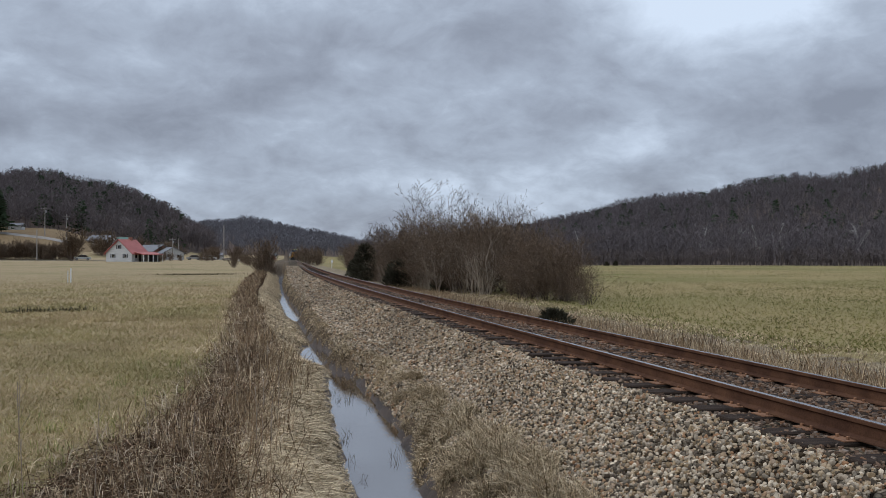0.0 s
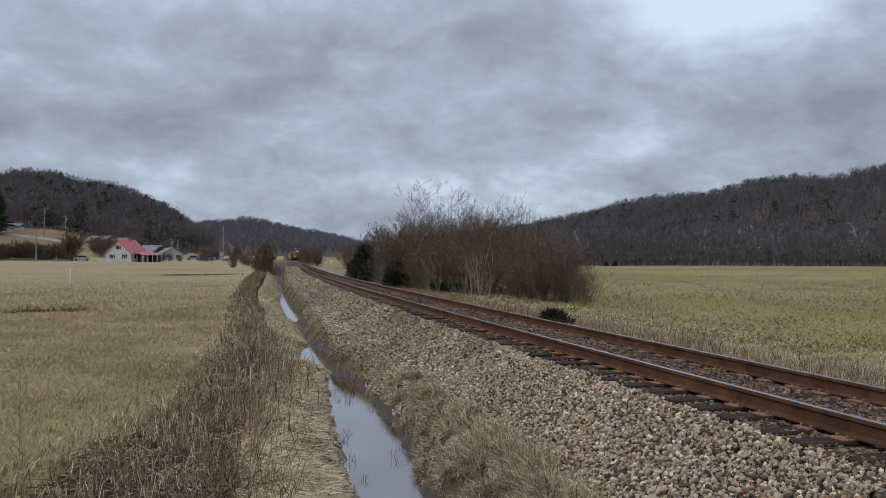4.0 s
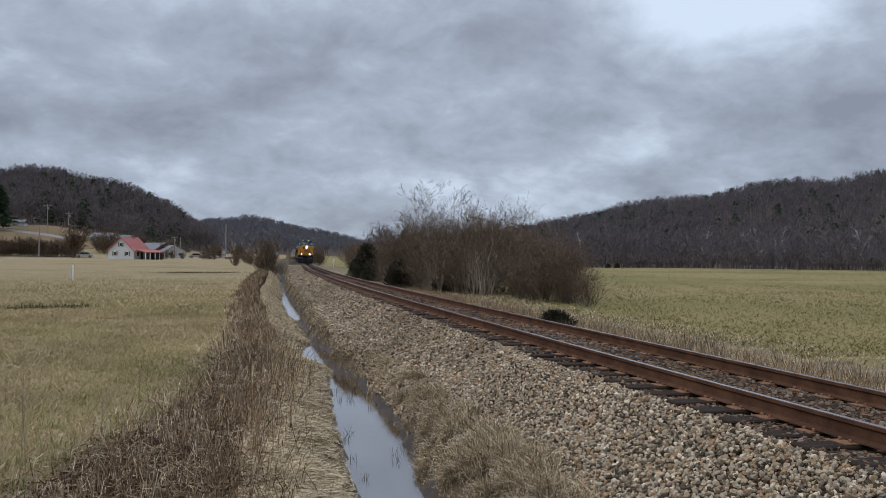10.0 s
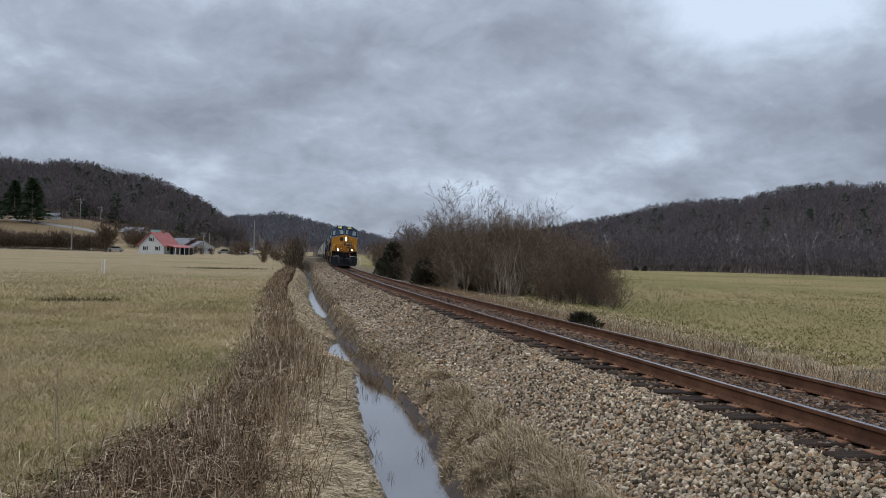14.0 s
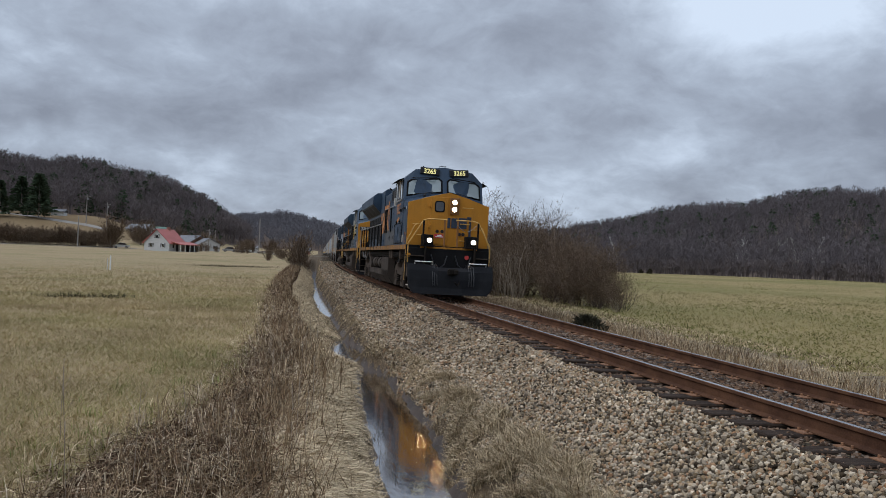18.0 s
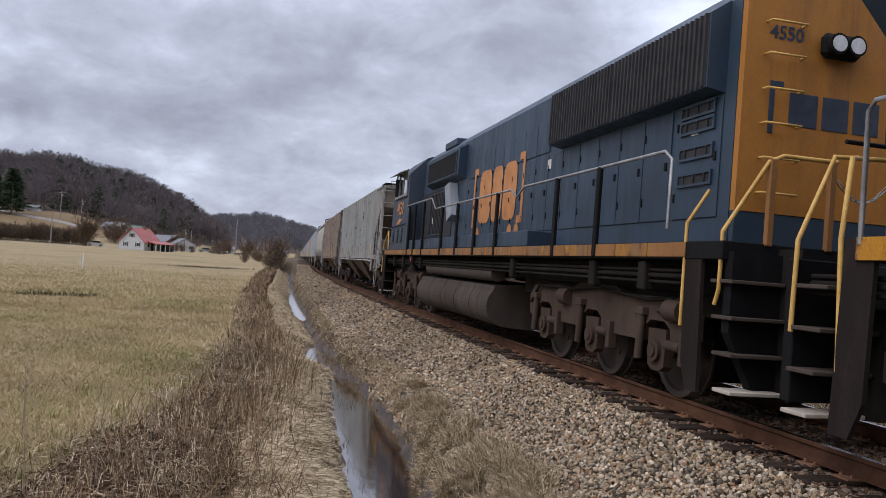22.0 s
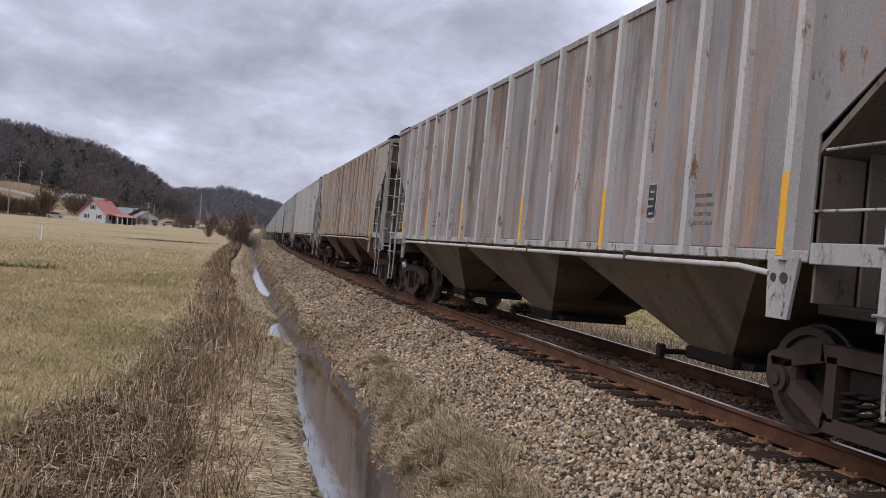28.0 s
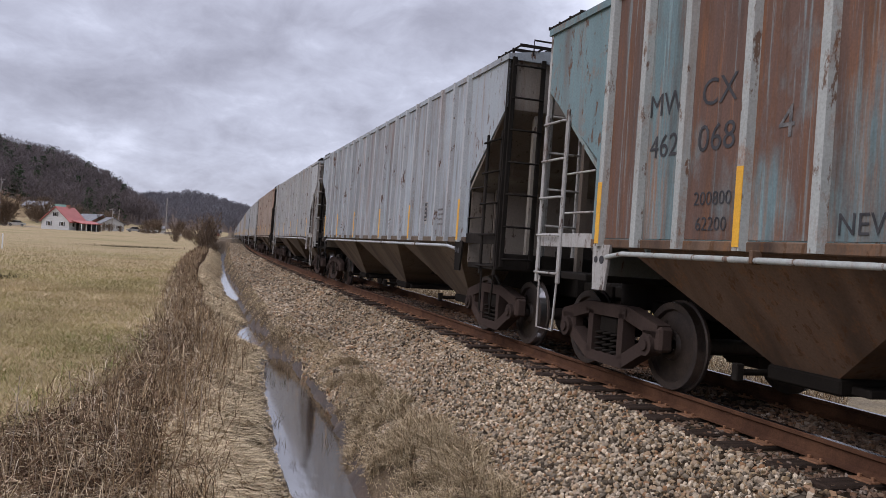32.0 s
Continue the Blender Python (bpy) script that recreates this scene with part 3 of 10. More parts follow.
def build_ground():
    U = steps((-1600, -700, 60), (-700, -300, 12), (-300, -120, 6), (-120, -40, 3), (-40, -10, 1.0), (-10, -5.6, 0.3), (-5.6, -1.2, 0.11), (-1.2, 1.3, 0.35), (1.3, 4.5, 0.25), (4.5, 14, 0.8), (14, 60, 2.5), (60, 200, 6), (200, 700, 13), (700, 1700, 60))
    Y = steps((-900, -120, 60), (-120, -10, 8), (-10, -4, 1), (-4, 4, 0.35), (4, 26, 0.17), (26, 50, 0.45), (50, 100, 1.2), (100, 240, 4), (240, 760, 9), (760, 1500, 40), (1500, 2600, 140))
    uu, yy = np.meshgrid(U, Y)
    xx = line_x(yy) + uu
    zz = ground_z(xx, yy)
    nu, ny = len(U), len(Y)
    verts = np.stack([xx, yy, zz], -1).reshape(-1, 3)
    i = (np.arange(ny - 1)[:, None] * nu + np.arange(nu - 1)[None]).ravel()
    quads = np.stack([i, i + 1, i + nu + 1, i + nu], 1)
    cx, cy, cz = verts[quads].mean(1).T
    cu = cx - line_x(cy)
    r, bear = np.hypot(cx, cy), np.degrees(np.arctan2(cx, cy))
    k = np.where(cu < 0, 0, 1)
    jag = 0.35 * wave(cx, cy, 2.3, 31) + 0.2 * wave(cx, cy, 0.9, 32)
    k = np.where((cu > 2.6) & (cu < 7.5 + 2.0 * jag), 6, k)
    k = np.where((cu < -2.2) & (cu > -5.9 + jag), 3, k)
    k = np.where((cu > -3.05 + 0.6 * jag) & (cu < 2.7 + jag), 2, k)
    k = np.where(np.abs(cu) < 1.02, 8, k)
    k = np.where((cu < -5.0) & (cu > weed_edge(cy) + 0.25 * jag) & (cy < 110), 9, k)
    k = np.where((np.abs(cu - ditch_mid(cy)) < 0.52) & (cz < np.where(cu > ditch_mid(cy), WATER_Z + 0.13, WATER_Z + 0.03)) & (cy < 140), 4, k)
    k = np.where((r > 236) & (bear > -60) & (bear < -8.8) & (r < 332) & (cz > 3.2), 5, k)
    k = np.where((r > 266) & (bear > 10) & (bear < 70), 7, k)
    k = np.where((r > 332) & ((bear < 9) & (cz > 4.0) | (bear >= 9) & (cz > 0.5)) | (r > 900), 7, k)
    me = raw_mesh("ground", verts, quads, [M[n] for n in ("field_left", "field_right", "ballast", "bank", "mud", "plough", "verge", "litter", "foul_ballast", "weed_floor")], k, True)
    return tagged(new("ground", me), "winter valley floor of dry and green grass between wooded hills", "ground", kind="structure")


ground = build_ground()


def build_water():
    g = Geo()
    for y0, y1, z in ((-9, 27, WATER_Z), (27.5, 130, WATER_Z + 0.02)):
        ys = np.linspace(y0, y1, 40)
        v, F = [], []
        for y in ys:
            m = float(line_x(y) + ditch_mid(y))
            v += [(m - 0.9, y, z), (m + 0.8, y, z)]
        F = [(2 * i, 2 * i + 1, 2 * i + 3, 2 * i + 2) for i in range(len(ys) - 1)]
        g.add(v, F)
    return tagged(new("water", g.mesh("water", [M["water"]])), "still shallow ditch water mirroring the clouds", "water", kind="structure")


build_water()


# ---- the track ----
def rail_geo(off, y0, y1, step):
    """One rail, laid along the line: foot, web and head."""
    prof = ((-0.076, -0.171), (0.076, -0.171), (0.076, -0.160), (0.012, -0.138), (0.010, -0.050), (0.037, -0.036), (0.037, -0.006), (0.030, 0.0), (-0.030, 0.0), (-0.037, -0.006), (-0.037, -0.036), (-0.010, -0.050), (-0.012, -0.138), (-0.076, -0.160))
    g, rings = Geo(), []
    for y in np.arange(y0, y1 + 0.01, step):
        m = line_pose(float(y), off)
        rings.append([m @ Vector((a, 0, b)) for a, b in prof])
    n = len(prof)
    v = [p for r in rings for p in r]
    for i in range(len(rings) - 1):
        for k in range(n):
            g.f.append((i * n + k, i * n + (k + 1) % n, (i + 1) * n + (k + 1) % n, (i + 1) * n + k))
            g.s.append(False)
            g.mi.append(1 if k == 7 else 0)
    g.v = [tuple(p) for p in v]
    return g


track = thing("railway_track", "single line of rusty rails on black wooden ties in grey ballast", "railway track", kind="structure")
for off in (-0.7535, 0.7535):
    part("rail", rail_geo(off, -60, 640, 2.0), [M["rail_side"], M["rail_top"]], track, "rusty rail with a bright worn head")

# ---- the train: three locomotives and a string of covered hoppers ----
NOSE_Y, SPEED = 315.94, 16.076
TRAIN, WHEELS = [], []


def vehicle_pose(mid, t, half=6.0):
    """A vehicle whose middle is mid metres behind the train's nose, at t seconds, riding on its two trucks."""
    y = NOSE_Y - SPEED * t + mid
    a, b = line_pose(y - half).translation, line_pose(y + half).translation
    head = math.atan2(b.x - a.x, b.y - a.y)
    tilt = math.atan2(b.z - a.z, b.y - a.y)
    m = (a + b) / 2
    return Matrix.Translation(m) @ Matrix.Rotation(-head, 4, "Z") @ Matrix.Rotation(tilt, 4, "X") @ Matrix.Rotation(CANT, 4, "Y")


def paint_mat(name, base, dirt, amount=0.35, rough=0.45, streak=0.5, faded=None, spec=0.3):
    """Vehicle enamel: faded patches, rain streaks running down and road dirt gathered low on the side."""
    m = bpy.data.materials.new(name)
    nt, N, L, p = node_kit(m)
    vec = N("ShaderNodeTexCoord").outputs["Object"]
    faded = faded or tuple(min(1, c * 1.5 + 0.004) for c in base)
    big = noise_node(nt, vec, 0.7, 4, 0.6)
    col = mix_node(nt, base, faded, ramp_node(nt, big, ((0.42, (0, 0, 0)), (0.72, (0.8, 0.8, 0.8)))))
    run = noise_node(nt, vec, 5.0, 5, 0.7, (1.0, 1.0, 0.12))
    col = mix_node(nt, col, dirt, ramp_node(nt, run, ((0.5, (0, 0, 0)), (0.78, (streak,) * 3))))
    spot = noise_node(nt, vec, 1.6, 6, 0.7, (1, 1, 0.6))
    col = mix_node(nt, col, dirt, ramp_node(nt, spot, ((0.5, (0, 0, 0)), (0.8, (amount,) * 3))))
    fine = noise_node(nt, vec, 60, 4)
    col = mix_node(nt, col, ramp_node(nt, fine, ((0.3, (0.88,) * 3), (0.7, (1.1,) * 3))), 1.0, "MULTIPLY")
    L(col, p.inputs["Base Color"])
    rr = ramp_node(nt, run, ((0.3, (rough,) * 3), (0.8, (min(1, rough + 0.35),) * 3)))
    L(rr, p.inputs["Roughness"])
    p.inputs["Specular IOR Level"].default_value = spec
    bump_node(nt, noise_node(nt, vec, 2.2, 3), 0.12, 0.02, p)
    return m


M["blue"] = paint_mat("dark_blue_enamel", (0.020, 0.040, 0.070), (0.075, 0.075, 0.078), 0.25, 0.32, 0.22, (0.030, 0.055, 0.092))
M["blue_grey"] = paint_mat("faded_grey_blue_enamel", (0.058, 0.085, 0.118), (0.13, 0.13, 0.13), 0.4, 0.42, 0.35)
M["blue_emd"] = paint_mat("worn_dark_blue_enamel", (0.022, 0.040, 0.062), (0.06, 0.058, 0.056), 0.35, 0.35, 0.3)
M["yellow"] = paint_mat("orange_yellow_enamel", (0.42, 0.178, 0.011), (0.16, 0.08, 0.03), 0.3, 0.42, 0.35, (0.46, 0.21, 0.022))
M["yellow_worn"] = paint_mat("worn_orange_yellow_enamel", (0.36, 0.145, 0.02), (0.13, 0.07, 0.04), 0.55, 0.55, 0.6, (0.40, 0.18, 0.04))
M["black"] = paint_mat("sooty_black_steel", (0.0075, 0.0075, 0.008), (0.026, 0.023, 0.02), 0.4, 0.6, 0.35, None, 0.10)
M["dusty"] = paint_mat("dusty_grey_brown_steel", (0.072, 0.057, 0.046), (0.024, 0.019, 0.015), 0.6, 0.9, 0.55, (0.115, 0.092, 0.075), 0.05)
M["under"] = paint_mat("dusty_dark_steel", (0.015, 0.013, 0.011), (0.007, 0.006, 0.006), 0.5, 0.85, 0.4, (0.034, 0.029, 0.025), 0.06)
M["tank"] = paint_mat("dusty_brown_grey_fuel_tank", (0.060, 0.049, 0.041), (0.028, 0.022, 0.018), 0.5, 0.85, 0.5, (0.088, 0.072, 0.060), 0.08)
M["grille"] = mat("black_grille", (0.012, 0.012, 0.014), (0.028, 0.026, 0.026), 0.7, 4, 60, 0.3, 0.4, 0.004)
M["wheel"] = mat("brown_wheel_plate", (0.026, 0.02, 0.017), (0.05, 0.036, 0.028), 0.6, 4, 40, 0.35, 0.2, 0.002, 0.2)
M["tread"] = mat("bright_wheel_tread", (0.35, 0.33, 0.32), (0.45, 0.43, 0.42), 0.3, 5, 50, 0.15, 0.05, 0.001, 1.0)
M["steel"] = mat("bare_steel_pipe", (0.20, 0.20, 0.205), (0.34, 0.33, 0.32), 0.5, 5, 60, 0.2, 0.1, 0.001, 0.6)
M["yellow_rail"] = mat("yellow_handrail", (0.44, 0.25, 0.05), (0.58, 0.36, 0.10), 0.5, 5, 60, 0.2, 0.1, 0.001)
M["white"] = mat("white_paint", (0.62, 0.62, 0.60), (0.78, 0.78, 0.76), 0.6, 5, 60, 0.12, 0.05, 0.001)
M["dirty_white"] = mat("dirty_white_paint", (0.40, 0.39, 0.36), (0.62, 0.61, 0.58), 0.7, 4, 40, 0.25, 0.1, 0.001)
M["red"] = mat("red_paint", (0.42, 0.03, 0.03), (0.52, 0.06, 0.05), 0.5, 5, 60, 0.15, 0.05, 0.001)
M["orange"] = mat("faded_orange_paint", (0.38, 0.15, 0.045), (0.50, 0.22, 0.075), 0.6, 3, 30, 0.2, 0.05, 0.001)
M["gold"] = mat("yellow_paint", (0.52, 0.34, 0.05), (0.62, 0.42, 0.09), 0.55, 3, 30, 0.15, 0.05, 0.001)
M["reflector"] = mat("amber_reflector", (0.60, 0.30, 0.02), (0.70, 0.38, 0.04), 0.4, 5, 60, 0.15, 0.05, 0.001)
M["ink"] = mat("black_lettering", (0.02, 0.02, 0.022), (0.045, 0.045, 0.048), 0.7, 6, 60, 0.2, 0.05, 0.001)
M["worn_ink"] = mat("worn_stencil_paint", (0.05, 0.048, 0.046), (0.16, 0.155, 0.15), 0.8, 9, 60, 0.3, 0.05, 0.001)
M["navy"] = mat("navy_lettering", (0.016, 0.026, 0.045), (0.03, 0.042, 0.065), 0.6, 6, 60, 0.2, 0.05, 0.001)
M["board"] = mat("black_number_board", (0.008, 0.008, 0.009), (0.014, 0.014, 0.015), 0.35, 6, 60, 0.2, 0.05, 0.001)
M["rubber"] = mat("black_rubber", (0.006, 0.006, 0.007), (0.012, 0.012, 0.012), 0.9, 6, 60, 0.2, 0.05, 0.001, spec=0.05)
M["lit_digit"] = glow("lit_number", (0.95, 0.84, 0.34), 0.42)
M["lamp_on"] = glow("burning_lamp", (1.0, 0.56, 0.24), 48.0)
M["lamp_off"] = mat("unlit_lamp_glass", (0.45, 0.46, 0.47), (0.6, 0.6, 0.6), 0.15, 8, 40, 0.15, 0.1, 0.002)
M["beige"] = mat("beige_sun_visor", (0.36, 0.31, 0.25), (0.45, 0.40, 0.33), 0.8, 4, 40, 0.15, 0.1, 0.002)


def glass_mat(name, tint, rough=0.05):
    m = bpy.data.materials.new(name)
    nt, N, L, p = node_kit(m)
    p.inputs["Base Color"].default_value = (*tint, 1)
    p.inputs["Roughness"].default_value, p.inputs["IOR"].default_value = rough, 1.5
    p.inputs["Specular IOR Level"].default_value = 1.0
    p.inputs["Coat Weight"].default_value, p.inputs["Coat Roughness"].default_value = 1.0, 0.03
    vec = N("ShaderNodeTexCoord").outputs["Object"]
    bump_node(nt, noise_node(nt, vec, 3, 2), 0.05, 0.01, p)
    return m


M["glass"] = glass_mat("greenish_cab_glass", (0.16, 0.20, 0.20))
M["dark_glass"] = glass_mat("dark_window_glass", (0.012, 0.014, 0.016))


def text_mesh(words, size, material, bold=0.0):
    """Flat lettering in the built-in font, centred, as a mesh."""
    cu = bpy.data.curves.new("lettering", "FONT")
    cu.body, cu.size, cu.align_x, cu.align_y, cu.offset, cu.resolution_u = words, size, "CENTER", "CENTER", bold, 3
    ob = bpy.data.objects.new("lettering", cu)
    scene.collection.objects.link(ob)
    bpy.context.view_layer.update()
    me = bpy.data.meshes.new_from_object(ob.evaluated_get(bpy.context.evaluated_depsgraph_get()))
    bpy.data.objects.remove(ob)
    me.materials.clear()
    me.materials.append(material)
    return me


SIDE = Matrix(((0, 0, -1, 0), (-1, 0, 0, 0), (0, 1, 0, 0), (0, 0, 0, 1)))   # lettering on the side that faces -x
FRONT = Matrix(((1, 0, 0, 0), (0, 0, -1, 0), (0, 1, 0, 0), (0, 0, 0, 1)))   # lettering on a face towards -y


def on_side(x, y, z):
    return Matrix.Translation((x, y, z)) @ SIDE


def on_front(x, y, z, turn=0.0):
    return Matrix.Translation((x, y, z)) @ Matrix.Rotation(radians(turn), 4, "Z") @ FRONT


CACHE = {}


def shared(key, build, mats):
    """A mesh that alike parts share."""
    if key not in CACHE:
        CACHE[key] = build().mesh(key, mats)
    return CACHE[key]


# -- running gear
def wheelset_geo(r):
    g = Geo()
    for s in (-1, 1):
        rim = [(s * 0.685, r + 0.026), (s * 0.715, r + 0.026), (s * 0.725, r + 0.004), (s * 0.82, r - 0.004), (s * 0.82, r - 0.075), (s * 0.775, r - 0.085), (s * 0.80, 0.16), (s * 0.84, 0.13), (s * 0.84, 0.02)]
        n, rings = 32, []
        for i in range(n + 1):
            t = 2 * math.pi * i / n
            rings.append([(x, rr * math.cos(t), rr * math.sin(t)) for x, rr in rim])
        k = len(rim)
        v = [p for ring in rings for p in ring]
        for j in range(k - 1):
            g.add(v, [(i * k + j, i * k + j + 1, (i + 1) * k + j + 1, (i + 1) * k + j) for i in range(n)], j > 3, 1 if j == 2 else 0)
        g.add([(s * 0.685, (r + 0.026) * math.cos(2 * math.pi * i / n), (r + 0.026) * math.sin(2 * math.pi * i / n)) for i in range(n)], [tuple(range(n))], False, 0)
        g.cyl((s * 0.82, 0, 0), (s * 1.02, 0, 0), 0.075, 10)
        for i in range(3):
            t = 2 * math.pi * i / 3 + 0.4
            g.cyl((s * 0.84, 0.09 * math.cos(t), 0.09 * math.sin(t)), (s * 0.853, 0.09 * math.cos(t), 0.09 * math.sin(t)), 0.016, 6)
        g.box(s * 0.79, s * 0.806, r * 0.55, r * 0.62, -0.03, 0.03)
    g.cyl((-0.84, 0, 0), (0.84, 0, 0), 0.09, 12)
    return g


def spring_geo(r, h, wire, turns=4):
    pts = [(r * math.cos(2 * math.pi * i / 8), r * math.sin(2 * math.pi * i / 8), h * i / (8 * turns)) for i in range(8 * turns + 1)]
    return Geo().tube(pts, wire, 5)


def add_wheelset(truck, y, r):
    me = shared(f"wheelset_{int(r * 1000)}", lambda: wheelset_geo(r), [M["wheel"], M["tread"]])
    ob = part("wheelset", me, [M["wheel"], M["tread"]], truck, at=(0, y, r))
    return ob


def freight_side_frame(s):
    """Cast truck side: a flat arch over two windows, with a spring nest between them."""
    g = Geo()
    x0, x1 = s * 0.93, s * 1.09
    # members, so that the windows are open
    def bar(a, b, w):
        (y0, z0), (y1, z1) = a, b
        dy, dz = y1 - y0, z1 - z0
        ln = math.hypot(dy, dz)
        ny, nz = -dz / ln * w, dy / ln * w
        g.extrude([(y0 + ny, z0 + nz), (y1 + ny, z1 + nz), (y1 - ny, z1 - nz), (y0 - ny, z0 - nz)], "x", x0, x1)
    bar((-1.02, 0.60), (-0.42, 0.74), 0.075)
    bar((-0.45, 0.74), (0.45, 0.74), 0.07)
    bar((0.42, 0.74), (1.02, 0.60), 0.075)
    bar((-0.98, 0.52), (-0.36, 0.20), 0.07)
    bar((0.36, 0.20), (0.98, 0.52), 0.07)
    bar((-0.40, 0.19), (0.40, 0.19), 0.06)
    bar((-0.33, 0.22), (-0.33, 0.72), 0.055)
    bar((0.33, 0.22), (0.33, 0.72), 0.055)
    for e in (-1, 1):
        g.box(x0, x1, e * 0.74, e * 1.10, 0.40, 0.66, 0.03)
    return g


def freight_truck(car, y):
    truck = part("truck", shared("truck_bolster", lambda: Geo().box(-1.05, 1.05, -0.20, 0.20, 0.46, 0.68, 0.03).box(-0.3, 0.3, -0.3, 0.3, 0.68, 0.86, 0.03).box(-0.75, 0.75, -0.05, 0.05, 0.30, 0.40, 0.01), [M["under"]]), M["under"], car, at=(0, y, 0))
    for s in (-1, 1):
        part("side_frame", shared(f"side_frame_{s}", lambda: freight_side_frame(s), [M["truck_brown"]]), M["truck_brown"], truck)
        for k in (-1, 0, 1):
            part("spring", shared("coil_spring", lambda: spring_geo(0.075, 0.26, 0.017), [M["under"]]), M["under"], truck, at=(s * 1.01, 0.17 * k, 0.24))
        for e in (-1, 1):
            part("bearing_cap", shared(f"bearing_cap_{s}", lambda: Geo().cyl((s * 0.98, 0, 0.457), (s * 1.135, 0, 0.457), 0.115, 14).cyl((s * 1.135, 0, 0.457), (s * 1.16, 0, 0.457), 0.06, 8), [M["truck_brown"]]), M["truck_brown"], truck, at=(0, 0.89 * e, 0))
    return truck, [add_wheelset(truck, e * 0.89, 0.457) for e in (-1, 1)]


M["truck_brown"] = paint_mat("rusty_brown_casting", (0.046, 0.033, 0.028), (0.02, 0.016, 0.015), 0.5, 0.85, 0.4, (0.075, 0.052, 0.043), 0.08)


def coupler_geo(d):
    """A knuckle coupler that reaches out along d (+1 or -1 in y) from its pocket."""
    g = Geo().box(-0.075, 0.075, 0, d * 0.55, 0.80, 0.96, 0.02)
    g.box(-0.17, 0.13, d * 0.50, d * 0.72, 0.76, 1.00, 0.05)
    g.box(0.03, 0.17, d * 0.68, d * 0.86, 0.78, 0.98, 0.05)
    g.tube([(0.25, d * 0.2, 0.80), (0.28, d * 0.5, 0.55), (0.16, d * 0.8, 0.42), (0.02, d * 0.95, 0.55)], 0.022, 6)
    return g


# -- covered hopper
HOP_L = 16.45


def hopper_paint(name, base, rust, amount, panel, panel_col, seed, streak=0.55):
    """Old car paint: whole panels gone brown, rust runs, and grime."""
    m = bpy.data.materials.new(name)
    nt, N, L, p = node_kit(m)
    tc = N("ShaderNodeTexCoord").outputs["Object"]
    mp = N("ShaderNodeMapping")
    mp.inputs["Location"].default_value = (seed * 3.1, seed * 7.7, seed * 1.3)
    L(tc, mp.inputs[0])
    lot, own = N("ShaderNodeVectorMath"), N("ShaderNodeVectorMath")
    lot.operation = "SCALE"
    lot.inputs[0].default_value = (17.0, 29.0, 5.0)
    L(N("ShaderNodeObjectInfo").outputs["Random"], lot.inputs["Scale"])
    L(mp.outputs[0], own.inputs[0]), L(lot.outputs[0], own.inputs[1])
    vec = own.outputs[0]
    pan = noise_node(nt, vec, 1.0, 3, 0.7, (0.05, 1.0, 0.16))
    lo = 0.68 - 0.42 * panel
    col = mix_node(nt, base, panel_col, ramp_node(nt, pan, ((lo, (0, 0, 0)), (lo + 0.14, (0.9, 0.9, 0.9)))))
    grey = noise_node(nt, vec, 1.4, 4, 0.6, (1, 1, 0.3))
    col = mix_node(nt, col, tuple(c * 0.62 for c in base), ramp_node(nt, grey, ((0.45, (0, 0, 0)), (0.75, (0.7, 0.7, 0.7)))))
    run = noise_node(nt, vec, 4.5, 6, 0.75, (1.0, 1.0, 0.07))
    col = mix_node(nt, col, rust, ramp_node(nt, run, ((0.53, (0, 0, 0)), (0.76, (streak,) * 3))))
    spot = noise_node(nt, vec, 3.0, 8, 0.8, (1, 1, 0.5))
    chip = noise_node(nt, vec, 9.0, 6, 0.7, (1, 1, 0.35))
    col = mix_node(nt, col, tuple(0.45 * c for c in rust), ramp_node(nt, chip, ((0.60 - 0.06 * amount, (0, 0, 0)), (0.66 - 0.06 * amount, (0.85, 0.85, 0.85)))))
    col = mix_node(nt, col, rust, ramp_node(nt, spot, ((0.62 - 0.14 * amount, (0, 0, 0)), (0.78 - 0.1 * amount, (0.9, 0.9, 0.9)))))
    fine = noise_node(nt, vec, 45, 4)
    col = mix_node(nt, col, ramp_node(nt, fine, ((0.3, (0.86,) * 3), (0.7, (1.12,) * 3))), 1.0, "MULTIPLY")
    L(col, p.inputs["Base Color"])
    p.inputs["Roughness"].default_value, p.inputs["Specular IOR Level"].default_value = 0.75, 0.2
    bump_node(nt, noise_node(nt, vec, 1.7, 3), 0.25, 0.03, p)
    return m


RUST = (0.20, 0.085, 0.035)
M["sill"] = hopper_paint("dirty_yellow_sill_paint", (0.42, 0.19, 0.02), (0.13, 0.065, 0.038), 0.9, 0.75, (0.20, 0.115, 0.06), 21, 0.8)
M["slope_sheet"] = hopper_paint("grimy_slope_sheet", (0.135, 0.105, 0.076), (0.10, 0.055, 0.03), 0.1, 0.5, (0.065, 0.047, 0.035), 3, 0.8)
M["trim_pale"] = hopper_paint("chipped_pale_paint", (0.34, 0.335, 0.315), (0.11, 0.058, 0.036), 0.6, 0.3, (0.17, 0.125, 0.10), 9, 0.8)
M["rust_bay"] = hopper_paint("rusted_slope_sheet", (0.14, 0.092, 0.062), (0.20, 0.095, 0.04), 0.6, 0.5, (0.045, 0.03, 0.022), 13)
M["trim_worn"] = hopper_paint("sooty_chipped_paint", (0.17, 0.165, 0.16), (0.10, 0.05, 0.03), 0.85, 0.5, (0.05, 0.042, 0.04), 15, 0.8)
M["teal_end"] = hopper_paint("teal_end_sheet", (0.20, 0.255, 0.25), (0.16, 0.07, 0.032), 0.25, 0.55, (0.095, 0.07, 0.052), 12, 0.7)
